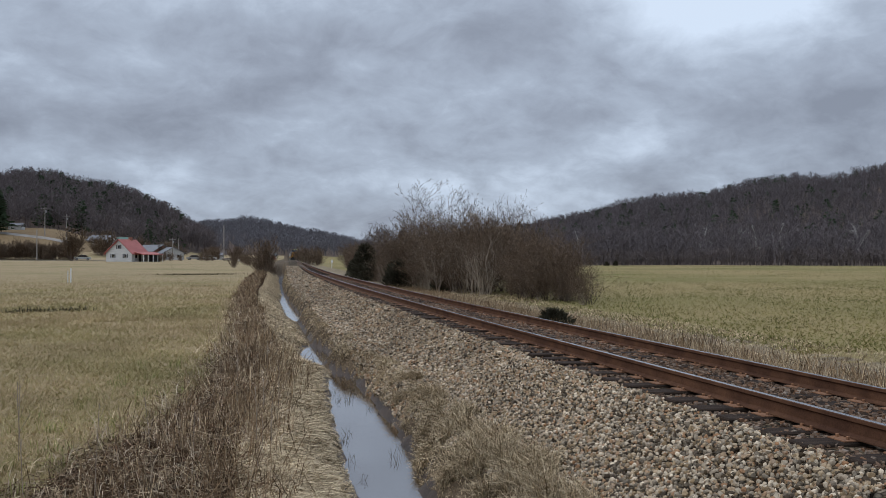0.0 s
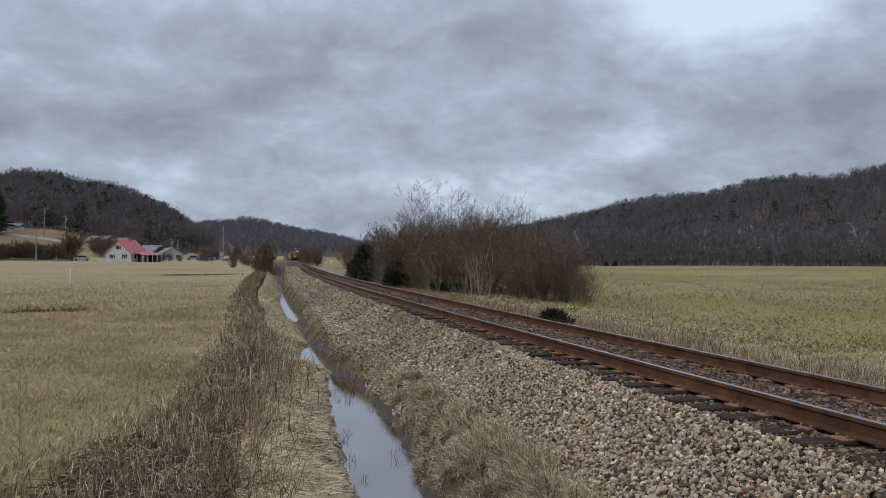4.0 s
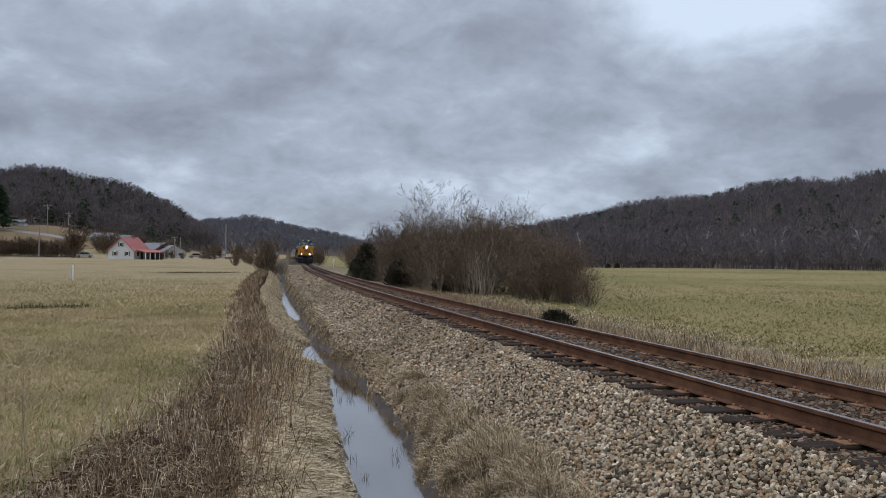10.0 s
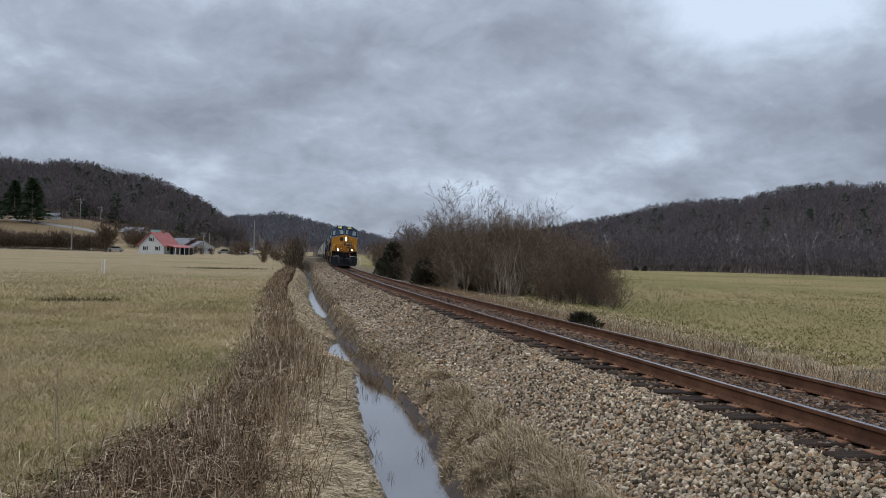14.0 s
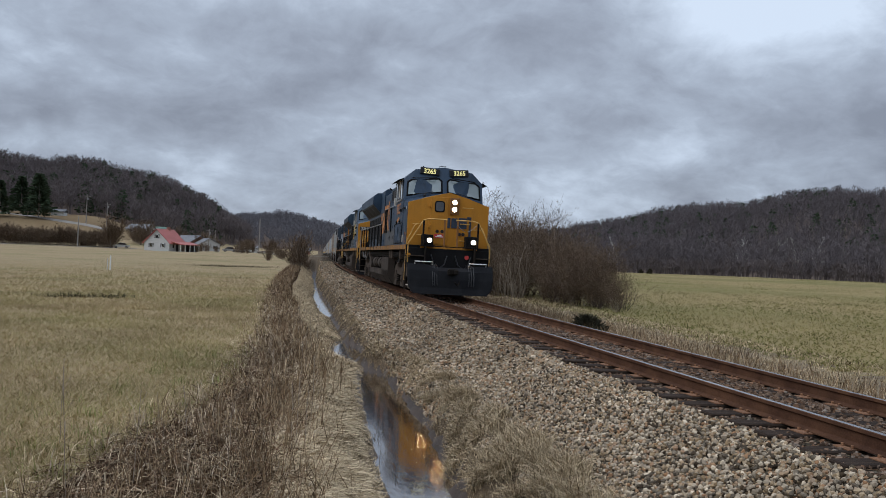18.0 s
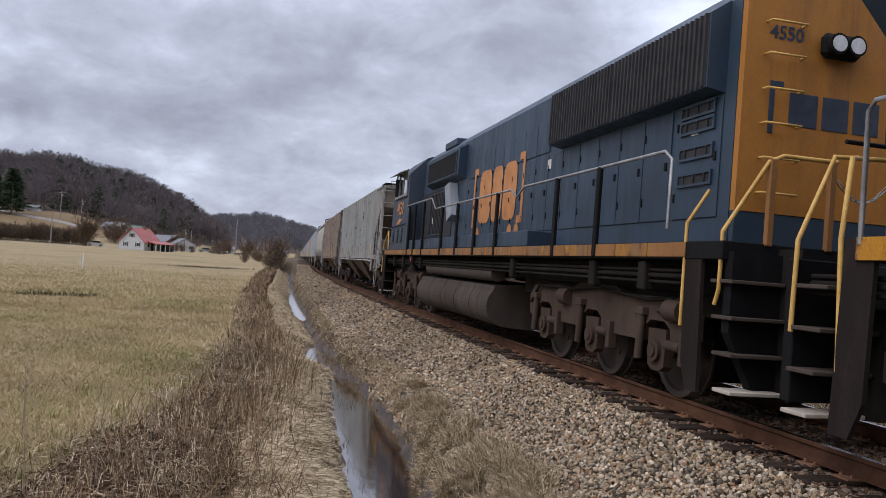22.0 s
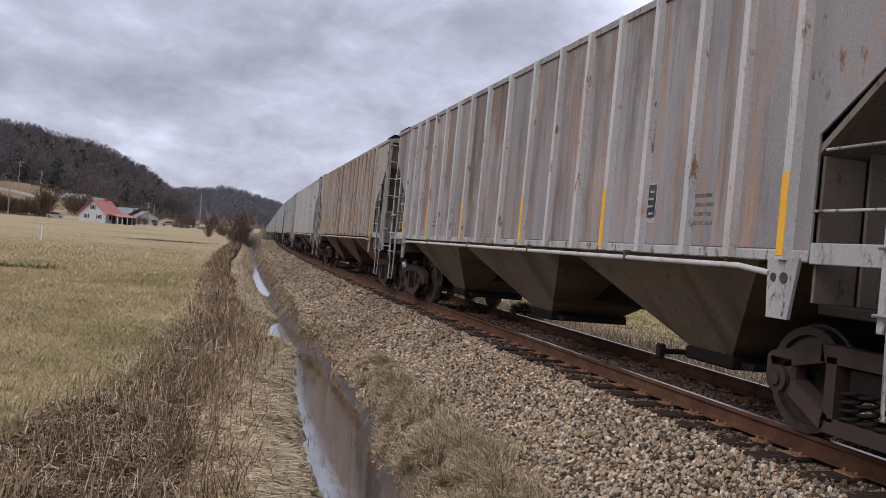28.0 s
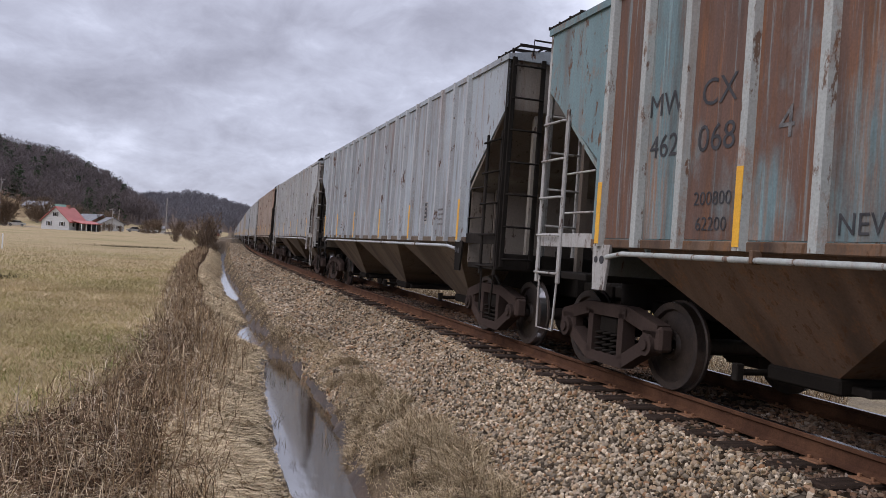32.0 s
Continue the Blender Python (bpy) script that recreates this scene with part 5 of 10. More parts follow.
def build_hoppers():
    ink = M["ink"]
    looks = (
        # paint, rust, amount, share of brown panels, panel colour, rib colour, label, kind, marks, trim
        ((0.225, 0.226, 0.205), (0.115, 0.088, 0.066), 0.12, 0.0, (0.15, 0.14, 0.125), (0.34, 0.345, 0.33), "grey ribbed hopper car with graffiti and sooty streaks", "ribbed",
         (("M", 0.29, 14.50, 2.88, ink), ("WC", 0.29, 13.82, 2.88, ink), ("X", 0.29, 13.05, 2.88, ink), ("46", 0.29, 14.50, 2.34, ink), ("168", 0.29, 13.82, 2.34, ink), ("0", 0.29, 13.05, 2.34, ink)), "trim_pale"),
        ((0.17, 0.15, 0.125), (0.17, 0.062, 0.022), 0.7, 0.85, (0.048, 0.020, 0.014), (0.30, 0.25, 0.205), "rust-brown ribbed hopper car with worn pale paint", "ribbed",
         (("MW", 0.32, 14.50, 2.95, ink), ("CX", 0.34, 13.82, 2.95, ink), ("461", 0.32, 14.50, 2.40, ink), ("168", 0.32, 13.82, 2.40, ink)), "trim_worn"),
        ((0.36, 0.34, 0.305), (0.20, 0.14, 0.10), 0.1, 0.2, (0.28, 0.25, 0.215), (0.44, 0.42, 0.38), "plain beige round-sided covered hopper car", "round", (), "trim_pale"),
        ((0.32, 0.375, 0.42), RUST, 0.15, 0.3, (0.24, 0.27, 0.30), (0.37, 0.41, 0.44), "pale blue-grey ribbed hopper car, lettered in black", "ribbed",
         (("M", 0.42, 14.50, 3.15, ink), ("W", 0.42, 13.82, 3.15, ink), ("C", 0.42, 13.05, 3.15, ink), ("X", 0.42, 12.22, 3.15, ink), ("46", 0.42, 14.50, 2.62, ink), ("05", 0.42, 13.82, 2.62, ink), ("55", 0.42, 13.05, 2.62, ink)), "trim_pale"),
        ((0.225, 0.218, 0.212), (0.36, 0.16, 0.05), 0.35, 0.35, (0.13, 0.11, 0.095), (0.42, 0.41, 0.39), "grey ribbed hopper car streaked with orange rust", "ribbed", (), "trim_pale"),
        ((0.295, 0.265, 0.225), (0.17, 0.07, 0.032), 0.3, 0.84, (0.105, 0.036, 0.02), (0.36, 0.315, 0.26), "faded grey and brown ribbed hopper car", "ribbed", (), "trim_pale"),
        ((0.32, 0.323, 0.315), (0.17, 0.10, 0.06), 0.1, 0.0, (0.24, 0.235, 0.225), (0.44, 0.43, 0.41), "dull white ribbed hopper car with sooty ends", "ribbed",
         (("X", 0.26, 13.82, 2.32, M["worn_ink"]), ("3", 0.26, 13.97, 1.92, M["worn_ink"]), ("4", 0.26, 13.68, 1.92, M["worn_ink"])), "trim_pale"),
        ((0.145, 0.215, 0.225), (0.22, 0.092, 0.036), 0.6, 0.80, (0.12, 0.055, 0.034), (0.34, 0.36, 0.34), "blue-green and rust patched ribbed hopper car", "ribbed",
         (("MW", 0.31, 13.82, 2.80, ink), ("CX", 0.34, 13.05, 2.80, ink), ("462", 0.31, 13.82, 2.40, ink), ("068", 0.34, 13.05, 2.40, ink), ("4", 0.36, 12.22, 2.42, M["worn_ink"]), ("200800", 0.17, 13.05, 1.88, ink), ("62200", 0.17, 13.05, 1.66, ink), ("NEW", 0.22, 11.42, 1.64, ink)), "trim_pale"),
        ((0.29, 0.325, 0.345), RUST, 0.2, 0.35, (0.21, 0.215, 0.22), (0.35, 0.37, 0.375), "pale grey ribbed hopper car with black ends", "ribbed", (), "under"),
        ((0.33, 0.345, 0.345), RUST, 0.2, 0.3, (0.25, 0.245, 0.235), (0.37, 0.375, 0.365), "light grey ribbed hopper car", "ribbed", (), "trim_pale"),
        ((0.33, 0.24, 0.18), RUST, 0.4, 0.6, (0.17, 0.085, 0.06), (0.36, 0.30, 0.25), "brown ribbed hopper car", "ribbed", (), "under"),
    )
    order = list(range(11)) + [9, 8, 5, 9, 4, 10, 6, 9, 3, 8, 5, 4, 9, 6, 10, 8, 9, 3, 5, 6, 4, 9]
    made = {}
    for i, k in enumerate(order):
        c, rust, amount, panel, pcol, ribc, label, kind, marks, trim = looks[k]
        side = (0.088, 0.076, 0.066) if k == 1 else c
        if k not in made:
            made[k] = (hopper_paint(f"hopper_paint_{k}", c, rust, amount, panel if k not in (1, 5, 7) else 0.25, pcol, k + 1), hopper_paint(f"hopper_rib_{k}", ribc, rust, amount * 0.8, 0.1, pcol, k + 20), panel_paint(f"hopper_panel_{k}", side, rust, panel, pcol, tuple(min(0.6, v * 1.18) for v in side), k))
        near = i < 11
        car, wheels = hopper_car(*made[k], label, near, kind, marks if near else (), trim=trim, stripes=((0, 4, 7, 10, 13, 16) if i != 2 else ()), end_mat=M["teal_end"] if i == 7 else M["rust_end"] if i == 1 else None, bay_m=M["rust_bay"] if i in (1, 5, 7) else None, plates=i != 7, sill_pale=i in (0, 3, 4, 6))
        if i < 9:
            WHEELS.extend(wheels)
        TRAIN.append((car, 66.65 + HOP_L / 2 + 17.79 * i))
        if i == 6:
            part("repaint_patch", Geo().box(-1.4795, -1.475, -HOP_L / 2 + 12.48, -HOP_L / 2 + 13.20, 2.02, 2.36), M["under"], car, "dull grey painted-over patch")
        if i == 0:
            rng = np.random.RandomState(4)
            S = []
            for j in range(64):
                cy, cz, rr = rng.uniform(-1.4, 6.4), rng.uniform(1.75, 2.5), rng.uniform(0.15, 0.45)
                a0, turn = rng.uniform(0, 6), rng.uniform(2.5, 6)
                S.append(([(cy + rr * math.cos(a0 + turn * q / 22) + 0.06 * math.sin(q * 0.7), cz + 1.1 * rr * math.sin(a0 + turn * q / 22) + 0.25 * rr * q / 22) for q in range(23)], rng.uniform(0.008, 0.022)))
            graffiti(car, S[:36], mat("pale_spray", (0.36, 0.38, 0.37), (0.46, 0.48, 0.46)), "white sprayed loops")
            graffiti(car, S[36:47], M["navy"], "dark sprayed loops")
            graffiti(car, S[47:], mat("turquoise_spray", (0.18, 0.36, 0.38), (0.25, 0.42, 0.43)), "turquoise sprayed loops")


build_hoppers()


# -- locomotives; y runs back from the nose, so that a part's y is its distance behind the headlight end
def loco_side_frame(s, axles, r):
    """Heavy cast frame with a pedestal at each axle."""
    g = Geo()
    x0, x1 = s * 0.98, s * 1.14
    a, b, c = axles
    top = [(a - 0.75, 0.95), (a - 0.45, 1.02), (a + 0.55, 0.86), (b - 0.5, 0.92), (b - 0.25, 1.12), (b + 0.35, 1.12), (b + 0.6, 0.92), (c - 0.5, 0.90), (c + 0.35, 1.0), (c + 0.7, 0.93)]
    low = [(c + 0.7, 0.70), (c + 0.45, 0.66), (c - 0.5, 0.62), (b + 0.5, 0.58), (b - 0.5, 0.58), (a + 0.5, 0.62), (a - 0.4, 0.66), (a - 0.75, 0.72)]
    g.extrude(top + low, "x", x0, x1)
    return g


def journal_geo(s):
    """Axle box: a sloping casting with a round cap, over the axle end."""
    g = Geo()
    g.extrude([(-0.16, 0.78), (0.16, 0.78), (0.24, 0.44), (0.34, 0.28), (0.34, 0.18), (-0.40, 0.18), (-0.40, 0.28), (-0.24, 0.46)], "x", s * 1.02, s * 1.20)
    g.cyl((s * 1.20, 0, 0.50), (s * 1.225, 0, 0.50), 0.155, 18).cyl((s * 1.225, 0, 0.50), (s * 1.24, 0, 0.50), 0.10, 14)
    for i in range(6):
        t = math.pi * i / 3
        g.cyl((s * 1.225, 0.125 * math.cos(t), 0.50 + 0.125 * math.sin(t)), (s * 1.238, 0.125 * math.cos(t), 0.50 + 0.125 * math.sin(t)), 0.014, 6)
    return g


def loco_truck(loco, axles, r, mid, style):
    """Three-axle truck, drawn about its own middle."""
    rel = [a - mid for a in axles]
    truck = part("truck", shared(f"loco_bolster_{style}_{mid}", lambda: Geo().box(-0.95, 0.95, rel[0] - 0.4, rel[2] + 0.4, 0.62, 0.86, 0.03).box(-0.6, 0.6, -0.6, 0.6, 0.86, 1.2, 0.04), [M["under"]]), M["under"], loco, at=(0, mid, 0))
    for y in rel:
        part("traction_motor", Geo().cyl((-0.6, y + 0.42, 0.50), (0.6, y + 0.42, 0.50), 0.36, 12).box(-0.62, 0.62, y - 0.25, y + 0.5, 0.22, 0.62, 0.04), M["under"], truck)
    fm = M["dusty"] if style == "ge" else M["dusty_brown"]
    for s in (-1, 1):
        if style == "ge":
            part("side_frame", loco_side_frame(s, rel, r), fm, truck)
        else:
            g = Geo()
            top = [(rel[0] - 0.75, 0.98), (rel[0] - 0.45, 1.16), (rel[1] - 0.9, 1.16), (rel[1] - 0.7, 1.24), (rel[1] + 0.5, 1.24), (rel[1] + 0.75, 1.16), (rel[2] - 0.3, 1.18), (rel[2] + 0.55, 1.14), (rel[2] + 0.75, 0.96)]
            low = [(rel[2] + 0.70, 0.66), (rel[2] + 0.42, 0.62)]
            for y in (rel[2], rel[1], rel[0]):
                low += [(y + 0.34, 0.62), (y + 0.30, 0.80), (y + 0.16, 0.88), (y - 0.16, 0.88), (y - 0.30, 0.80), (y - 0.34, 0.62)]
            low += [(rel[0] - 0.55, 0.62), (rel[0] - 0.75, 0.72)]
            part("side_frame", g.extrude(top + low, "x", s * 0.98, s * 1.13), fm, truck)
        for k, y in enumerate(rel):
            if style == "emd":
                box = Geo().extrude([(-0.21, 0.78), (0.21, 0.78), (0.19, 0.36), (0.10, 0.30), (-0.10, 0.30), (-0.19, 0.36)], "x", s * 1.0, s * 1.12).cyl((s * 1.12, 0, 0.53), (s * 1.17, 0, 0.53), 0.13, 16).cyl((s * 1.17, 0, 0.53), (s * 1.19, 0, 0.53), 0.07, 10)
                part("axle_box", box, fm, truck, at=(0, y, 0))
                part("damper", Geo().cyl((s * 1.17, y + 0.34, 0.40), (s * 1.17, y + 0.30, 0.95), 0.05, 10).box(s * 1.12, s * 1.22, y + 0.22, y + 0.42, 0.92, 1.02, 0.01), fm, truck)
                part("brake_rod", Geo().cyl((s * 1.15, y - 0.62, 0.62), (s * 1.15, y - 0.30, 0.62), 0.06, 10).box(s * 1.08, s * 1.20, y - 0.72, y - 0.62, 0.42, 0.78, 0.01), fm, truck)
                continue
            part("axle_box", shared(f"journal_{s}", lambda: journal_geo(s), [fm]), fm, truck, at=(0, y, 0))
            for e in (-1, 1):
                part("spring", shared("loco_spring", lambda: spring_geo(0.085, 0.34, 0.024, 4), [M["under"]]), M["under"], truck, at=(s * 1.08, y + e * 0.40, 0.30))
        for y in (rel[0] - 0.45, (rel[1] + rel[2]) / 2):
            part("brake_cylinder", Geo().cyl((s * 1.14, y - 0.16, 1.02), (s * 1.14, y + 0.16, 1.02), 0.13, 14).cyl((s * 1.14, y + 0.16, 1.02), (s * 1.14, y + 0.42, 1.0), 0.035, 8), fm, truck)
        part("sand_pipe", Geo().tube([(s * 1.16, rel[0] - 0.4, 1.15), (s * 1.18, rel[0] + 0.2, 1.12), (s * 1.18, rel[1] - 0.2, 1.20), (s * 1.18, rel[1] + 0.6, 1.14), (s * 1.18, rel[2] + 0.2, 1.14), (s * 1.16, rel[2] + 0.6, 0.85)], 0.022, 6), M["under"], truck)
    return [(add_wheelset(truck, y, r), r) for y in rel]


M["dusty_brown"] = paint_mat("brown_dusty_truck", (0.062, 0.044, 0.033), (0.024, 0.018, 0.014), 0.5, 0.9, 0.45, (0.095, 0.068, 0.052), 0.05)


def louvre(parent, x, y0, y1, z0, z1, n, frame_m, label="", name="louvre"):
    """A framed set of slats on a side face; x < 0 faces the ditch."""
    s = -1 if x < 0 else 1
    g = Geo().box(x, x + s * 0.012, y0, y1, z0, z1, 0.004)
    for i in range(n):
        z = z0 + 0.04 + (z1 - z0 - 0.08) * (i + 0.5) / n
        d = (z1 - z0 - 0.08) / n * 0.38
        g.extrude([(x + s * 0.012, z + d), (x + s * 0.035, z - d), (x + s * 0.012, z - d)], "y", y0 + 0.04, y1 - 0.04)
    return part(name, g, frame_m, parent, label)


def screen(parent, x, y0, y1, z0, z1, bars, rim, name="screen"):
    """A dark grille with upright bars in a thin frame."""
    s = -1 if x < 0 else 1
    prof = [(x, y0), (x + s * 0.008, y0)]
    for i in range(bars):
        y = y0 + (y1 - y0) * (i + 0.5) / bars
        prof += [(x + s * 0.008, y - 0.010), (x + s * 0.024, y - 0.008), (x + s * 0.024, y + 0.008), (x + s * 0.008, y + 0.010)]
    g = Geo().extrude(prof + [(x + s * 0.008, y1), (x, y1)], "z", z0, z1)
    ob = part(name, g, M["grille"], parent)
    fr = Geo()
    for a in ((y0 - 0.03, y1 + 0.03, z0 - 0.03, z0), (y0 - 0.03, y1 + 0.03, z1, z1 + 0.03), (y0 - 0.03, y0, z0, z1), (y1, y1 + 0.03, z0, z1)):
        fr.box(x, x + s * 0.025, *a)
    part("screen_frame", fr, rim, ob)
    return ob


def doors(parent, x, ys, z0, z1, material, latch=True):
    """Hood doors: each its own sheet, a little proud, with a latch and hinges."""
    s = -1 if x < 0 else 1
    for a, b in zip(ys, ys[1:]):
        d = part("hood_door", Geo().box(x, x + s * 0.018, a + 0.012, b - 0.012, z0, z1, 0.006), material, parent)
        if latch:
            part("latch", Geo().box(x + s * 0.018, x + s * 0.035, a + 0.07, a + 0.12, (z0 + z1) / 2 - 0.05, (z0 + z1) / 2 + 0.05, 0.006), M["black"], d)
            for zh in (z0 + 0.25, z1 - 0.25):
                part("hinge", Geo().box(x + s * 0.018, x + s * 0.03, b - 0.06, b - 0.03, zh - 0.05, zh + 0.05), M["black"], d)


def handrail(loco, pts, posts, foot, material, post_m, s):
    part("handrail", Geo().tube(pts, 0.02, 6), material, loco)
    for y, z in posts:
        part("stanchion", Geo().box(s * 1.47, s * 1.525, y - 0.05, y + 0.05, foot, z + 0.01, 0.012), post_m, loco)


def lamp(parent, x, y, z, r, lit, name="headlight", d=-1):
    body = part(name, Geo().cyl((x, y, z), (x, y + d * 0.06, z), r + 0.025, 18), M["black"] if not lit else M["steel"], parent)
    lens = Geo().cyl((x, y + d * 0.06, z), (x, y + d * 0.068, z), r, 18)
    part("lens", lens, M["lamp_on"] if lit else M["lamp_off"], body, "burning lamp lens" if lit else "clear unlit lens")
    return body


def chain_geo(pts):
    g = Geo()
    for i, (a, b) in enumerate(zip(pts, pts[1:])):
        a, b = Vector(a), Vector(b)
        n = Vector((0, 0, 1)) if i % 2 else Vector((1, 0, 0))
        side = (b - a).normalized().cross(n).normalized() * 0.022
        g.tube([a, a + side, b + side, b, b - side, a - side, a], 0.007, 4)
    return g


def plain_logo(loco, x, y0, y1, z0, z1, material, label):
    """The owner's mark as plain blocks: two brackets, three broad shapes and dots."""
    w, h = y1 - y0, z1 - z0
    g = Geo()
    for a, b, c, d in ((0.0, 0.035, 0.14, 0.90), (0.035, 0.09, 0.82, 0.90), (0.035, 0.09, 0.14, 0.22), (0.965, 1.0, 0.14, 0.90), (0.91, 0.965, 0.82, 0.90), (0.91, 0.965, 0.14, 0.22)):
        g.box(x - 0.004, x, y1 - w * b, y1 - w * a, z0 + h * c, z0 + h * d)
    part("mark", g, material, loco, label)
    for a, b in ((0.14, 0.40), (0.42, 0.62), (0.64, 0.88)):
        g = Geo()
        m, r = y1 - w * (a + b) / 2, w * (b - a) / 2
        n = 20
        ring = []
        for i in range(n):
            t = 2 * math.pi * i / n
            k = 0.45
            cy = math.copysign(abs(math.cos(t)) ** k, math.cos(t))
            cz = math.copysign(abs(math.sin(t)) ** k, math.sin(t))
            ring.append((x - 0.004, m + r * cy, z0 + h * 0.51 + h * 0.33 * cz))
        g.poly(ring)
        part("mark", g, material, loco, label)
    for a in (0.06, 0.15, 0.80, 0.92):
        part("mark", Geo().cyl((x, y1 - w * a, z0 + h * 0.06), (x - 0.005, y1 - w * a, z0 + h * 0.06), h * 0.075, 14), material, loco, label)


def vessel_geo(x, y0, y1, z, r):
    """A pressure vessel lying along y, with domed ends."""
    rings = []
    for y, k in ((y0, 0.30), (y0 + 0.05, 0.75), (y0 + 0.14, 1.0), (y1 - 0.14, 1.0), (y1 - 0.05, 0.75), (y1, 0.30)):
        rings.append([(x + r * k * math.cos(t), y, z + r * k * math.sin(t)) for t in np.linspace(0, 2 * math.pi, 20, endpoint=False)])
    return Geo().loft(rings, smooth=True)


def step_well(loco, y, d, post_m, s):
    """Corner steps between the end platform and the rail."""
    part("step_side", Geo().extrude([(y, 1.72), (y + d * 0.75, 1.72), (y + d * 0.62, 0.36), (y + d * 0.08, 0.30)], "x", s * 0.86, s * 0.89), M["under"], loco)
    part("step_guard", Geo().extrude([(y + d * 0.72, 1.75), (y + d * 1.02, 1.75), (y + d * 0.98, 0.55), (y + d * 0.86, 0.28), (y + d * 0.66, 0.28)], "x", s * 1.44, s * 1.48), M["step_plate"], loco)
    for k, z in enumerate((0.34, 0.68, 1.02, 1.36)):
        part("step", Geo().box(s * 0.9, s * 1.47, y + d * (0.10 + 0.03 * k), y + d * (0.40 + 0.05 * k), z, z + 0.035, 0.006), M["beige"] if k == 0 else M["dusty"], loco)


def tread_pipes(loco, y0, y1, s):
    for z, r in ((1.46, 0.022), (1.40, 0.03), (1.33, 0.02)):
        part("pipe", Geo().cyl((s * 1.36, y0, z), (s * 1.36, y1, z), r, 6), M["under"], loco)


def cab_ring(w, zs, zt, y):
    """Cross-section of a wide cab at y: upright sides, canted shoulders, flat crown."""
    return [(-w, y, zs), (-w, y, zt - 0.62), (-w * 0.94, y, zt - 0.5), (-w * 0.66, y, zt - 0.08), (-w * 0.5, y, zt), (w * 0.5, y, zt), (w * 0.66, y, zt - 0.08), (w * 0.94, y, zt - 0.5), (w, y, zt - 0.62), (w, y, zs)]


def ge_locomotive(number, cab_m, hood_m, mark_m, lit, number_on_roof):
    blue, yel = hood_m, M["yellow"]
    loco = thing("locomotive", f"{'dark' if lit else 'faded'} blue diesel locomotive with yellow nose, numbered {number}", "locomotive", group="freight train")
    Z0 = 1.76
    # frame and platform
    part("frame", Geo().box(-1.02, 1.02, 0.75, 21.3, 1.22, 1.58, 0.02), M["black"], loco)
    part("walkway", Geo().box(-1.49, 1.49, 0.95, 20.42, 1.58, Z0, 0.008).box(-0.92, 0.92, 20.42, 21.2, 1.58, Z0, 0.008), M["black"], loco)
    for s in (-1, 1):
        for a, b in ((1.0, 4.5), (4.5, 8.0), (8.0, 12.3), (12.3, 16.8), (16.8, 20.4)):
            part("side_sill", Geo().box(s * 1.49, s * 1.51, a + 0.006, b - 0.006, 1.585, 1.755, 0.004), M["sill"], loco, "dirty yellow sill plate")
    # nose: three facets, peaked in the middle, and the cab behind it
    g = Geo()
    front = [(-1.46, 1.12, Z0), (-1.46, 1.12, 3.26), (-0.62, 1.06, 3.52), (0.0, 1.05, 3.68), (0.62, 1.06, 3.52), (1.46, 1.12, 3.26), (1.46, 1.12, Z0), (0.62, 1.06, Z0), (0.0, 1.05, Z0), (-0.62, 1.06, Z0)]
    back = [(-1.46, 1.20, Z0), (-1.46, 1.20, 3.27), (-0.62, 1.20, 3.53), (0.0, 1.20, 3.69), (0.62, 1.20, 3.53), (1.46, 1.20, 3.27), (1.46, 1.20, Z0), (0.62, 1.20, Z0), (0.0, 1.20, Z0), (-0.62, 1.20, Z0)]
    g.add(front + back, [(0, 1, 2, 9), (9, 2, 3, 8), (8, 3, 4, 7), (7, 4, 5, 6)])
    g.add(front + back, [(i, (i + 1) % 10, 10 + (i + 1) % 10, 10 + i) for i in range(10)])
    nose = part("nose", g, yel, loco, "orange-yellow nose")
    g = Geo()
    g.add([(-1.47, 1.20, Z0), (-1.47, 1.20, 3.27), (-0.62, 1.20, 3.53), (0, 1.20, 3.69), (0.62, 1.20, 3.53), (1.47, 1.20, 3.27), (1.47, 1.20, Z0),
           (-1.48, 2.25, Z0), (-1.48, 2.25, 3.42), (-0.62, 2.12, 3.60), (0, 2.10, 3.72), (0.62, 2.12, 3.60), (1.48, 2.25, 3.42), (1.48, 2.25, Z0)],
          [(0, 1, 8, 7), (1, 2, 9, 8), (2, 3, 10, 9), (3, 4, 11, 10), (4, 5, 12, 11), (5, 6, 13, 12)])
    part("nose_deck", g, cab_m, loco)
    w = 1.49
    face = Geo()
    lo = [(-w, 2.25, 3.42), (-0.62, 2.12, 3.60), (0, 2.10, 3.72), (0.62, 2.12, 3.60), (w, 2.25, 3.42)]
    hi = [(-w * 0.985, 2.50, 4.22), (-w * 0.72, 2.46, 4.58), (0, 2.44, 4.72), (w * 0.72, 2.46, 4.58), (w * 0.985, 2.50, 4.22)]
    face.add(lo + hi, [(0, 1, 6, 5), (1, 2, 7, 6), (2, 3, 8, 7), (3, 4, 9, 8)])
    ring_a = [(-w, 2.25, Z0), (-w, 2.25, 3.42), (-w * 0.985, 2.50, 4.22), (-w * 0.72, 2.46, 4.58), (0, 2.44, 4.72), (w * 0.72, 2.46, 4.58), (w * 0.985, 2.50, 4.22), (w, 2.25, 3.42), (w, 2.25, Z0)]
    ring_b = [(x, 4.50, z) for x, _, z in ring_a]
    face.loft([ring_a, ring_b], caps=False)
    face.add(ring_b, [tuple(range(9))])
    part("cab", face, cab_m, loco)
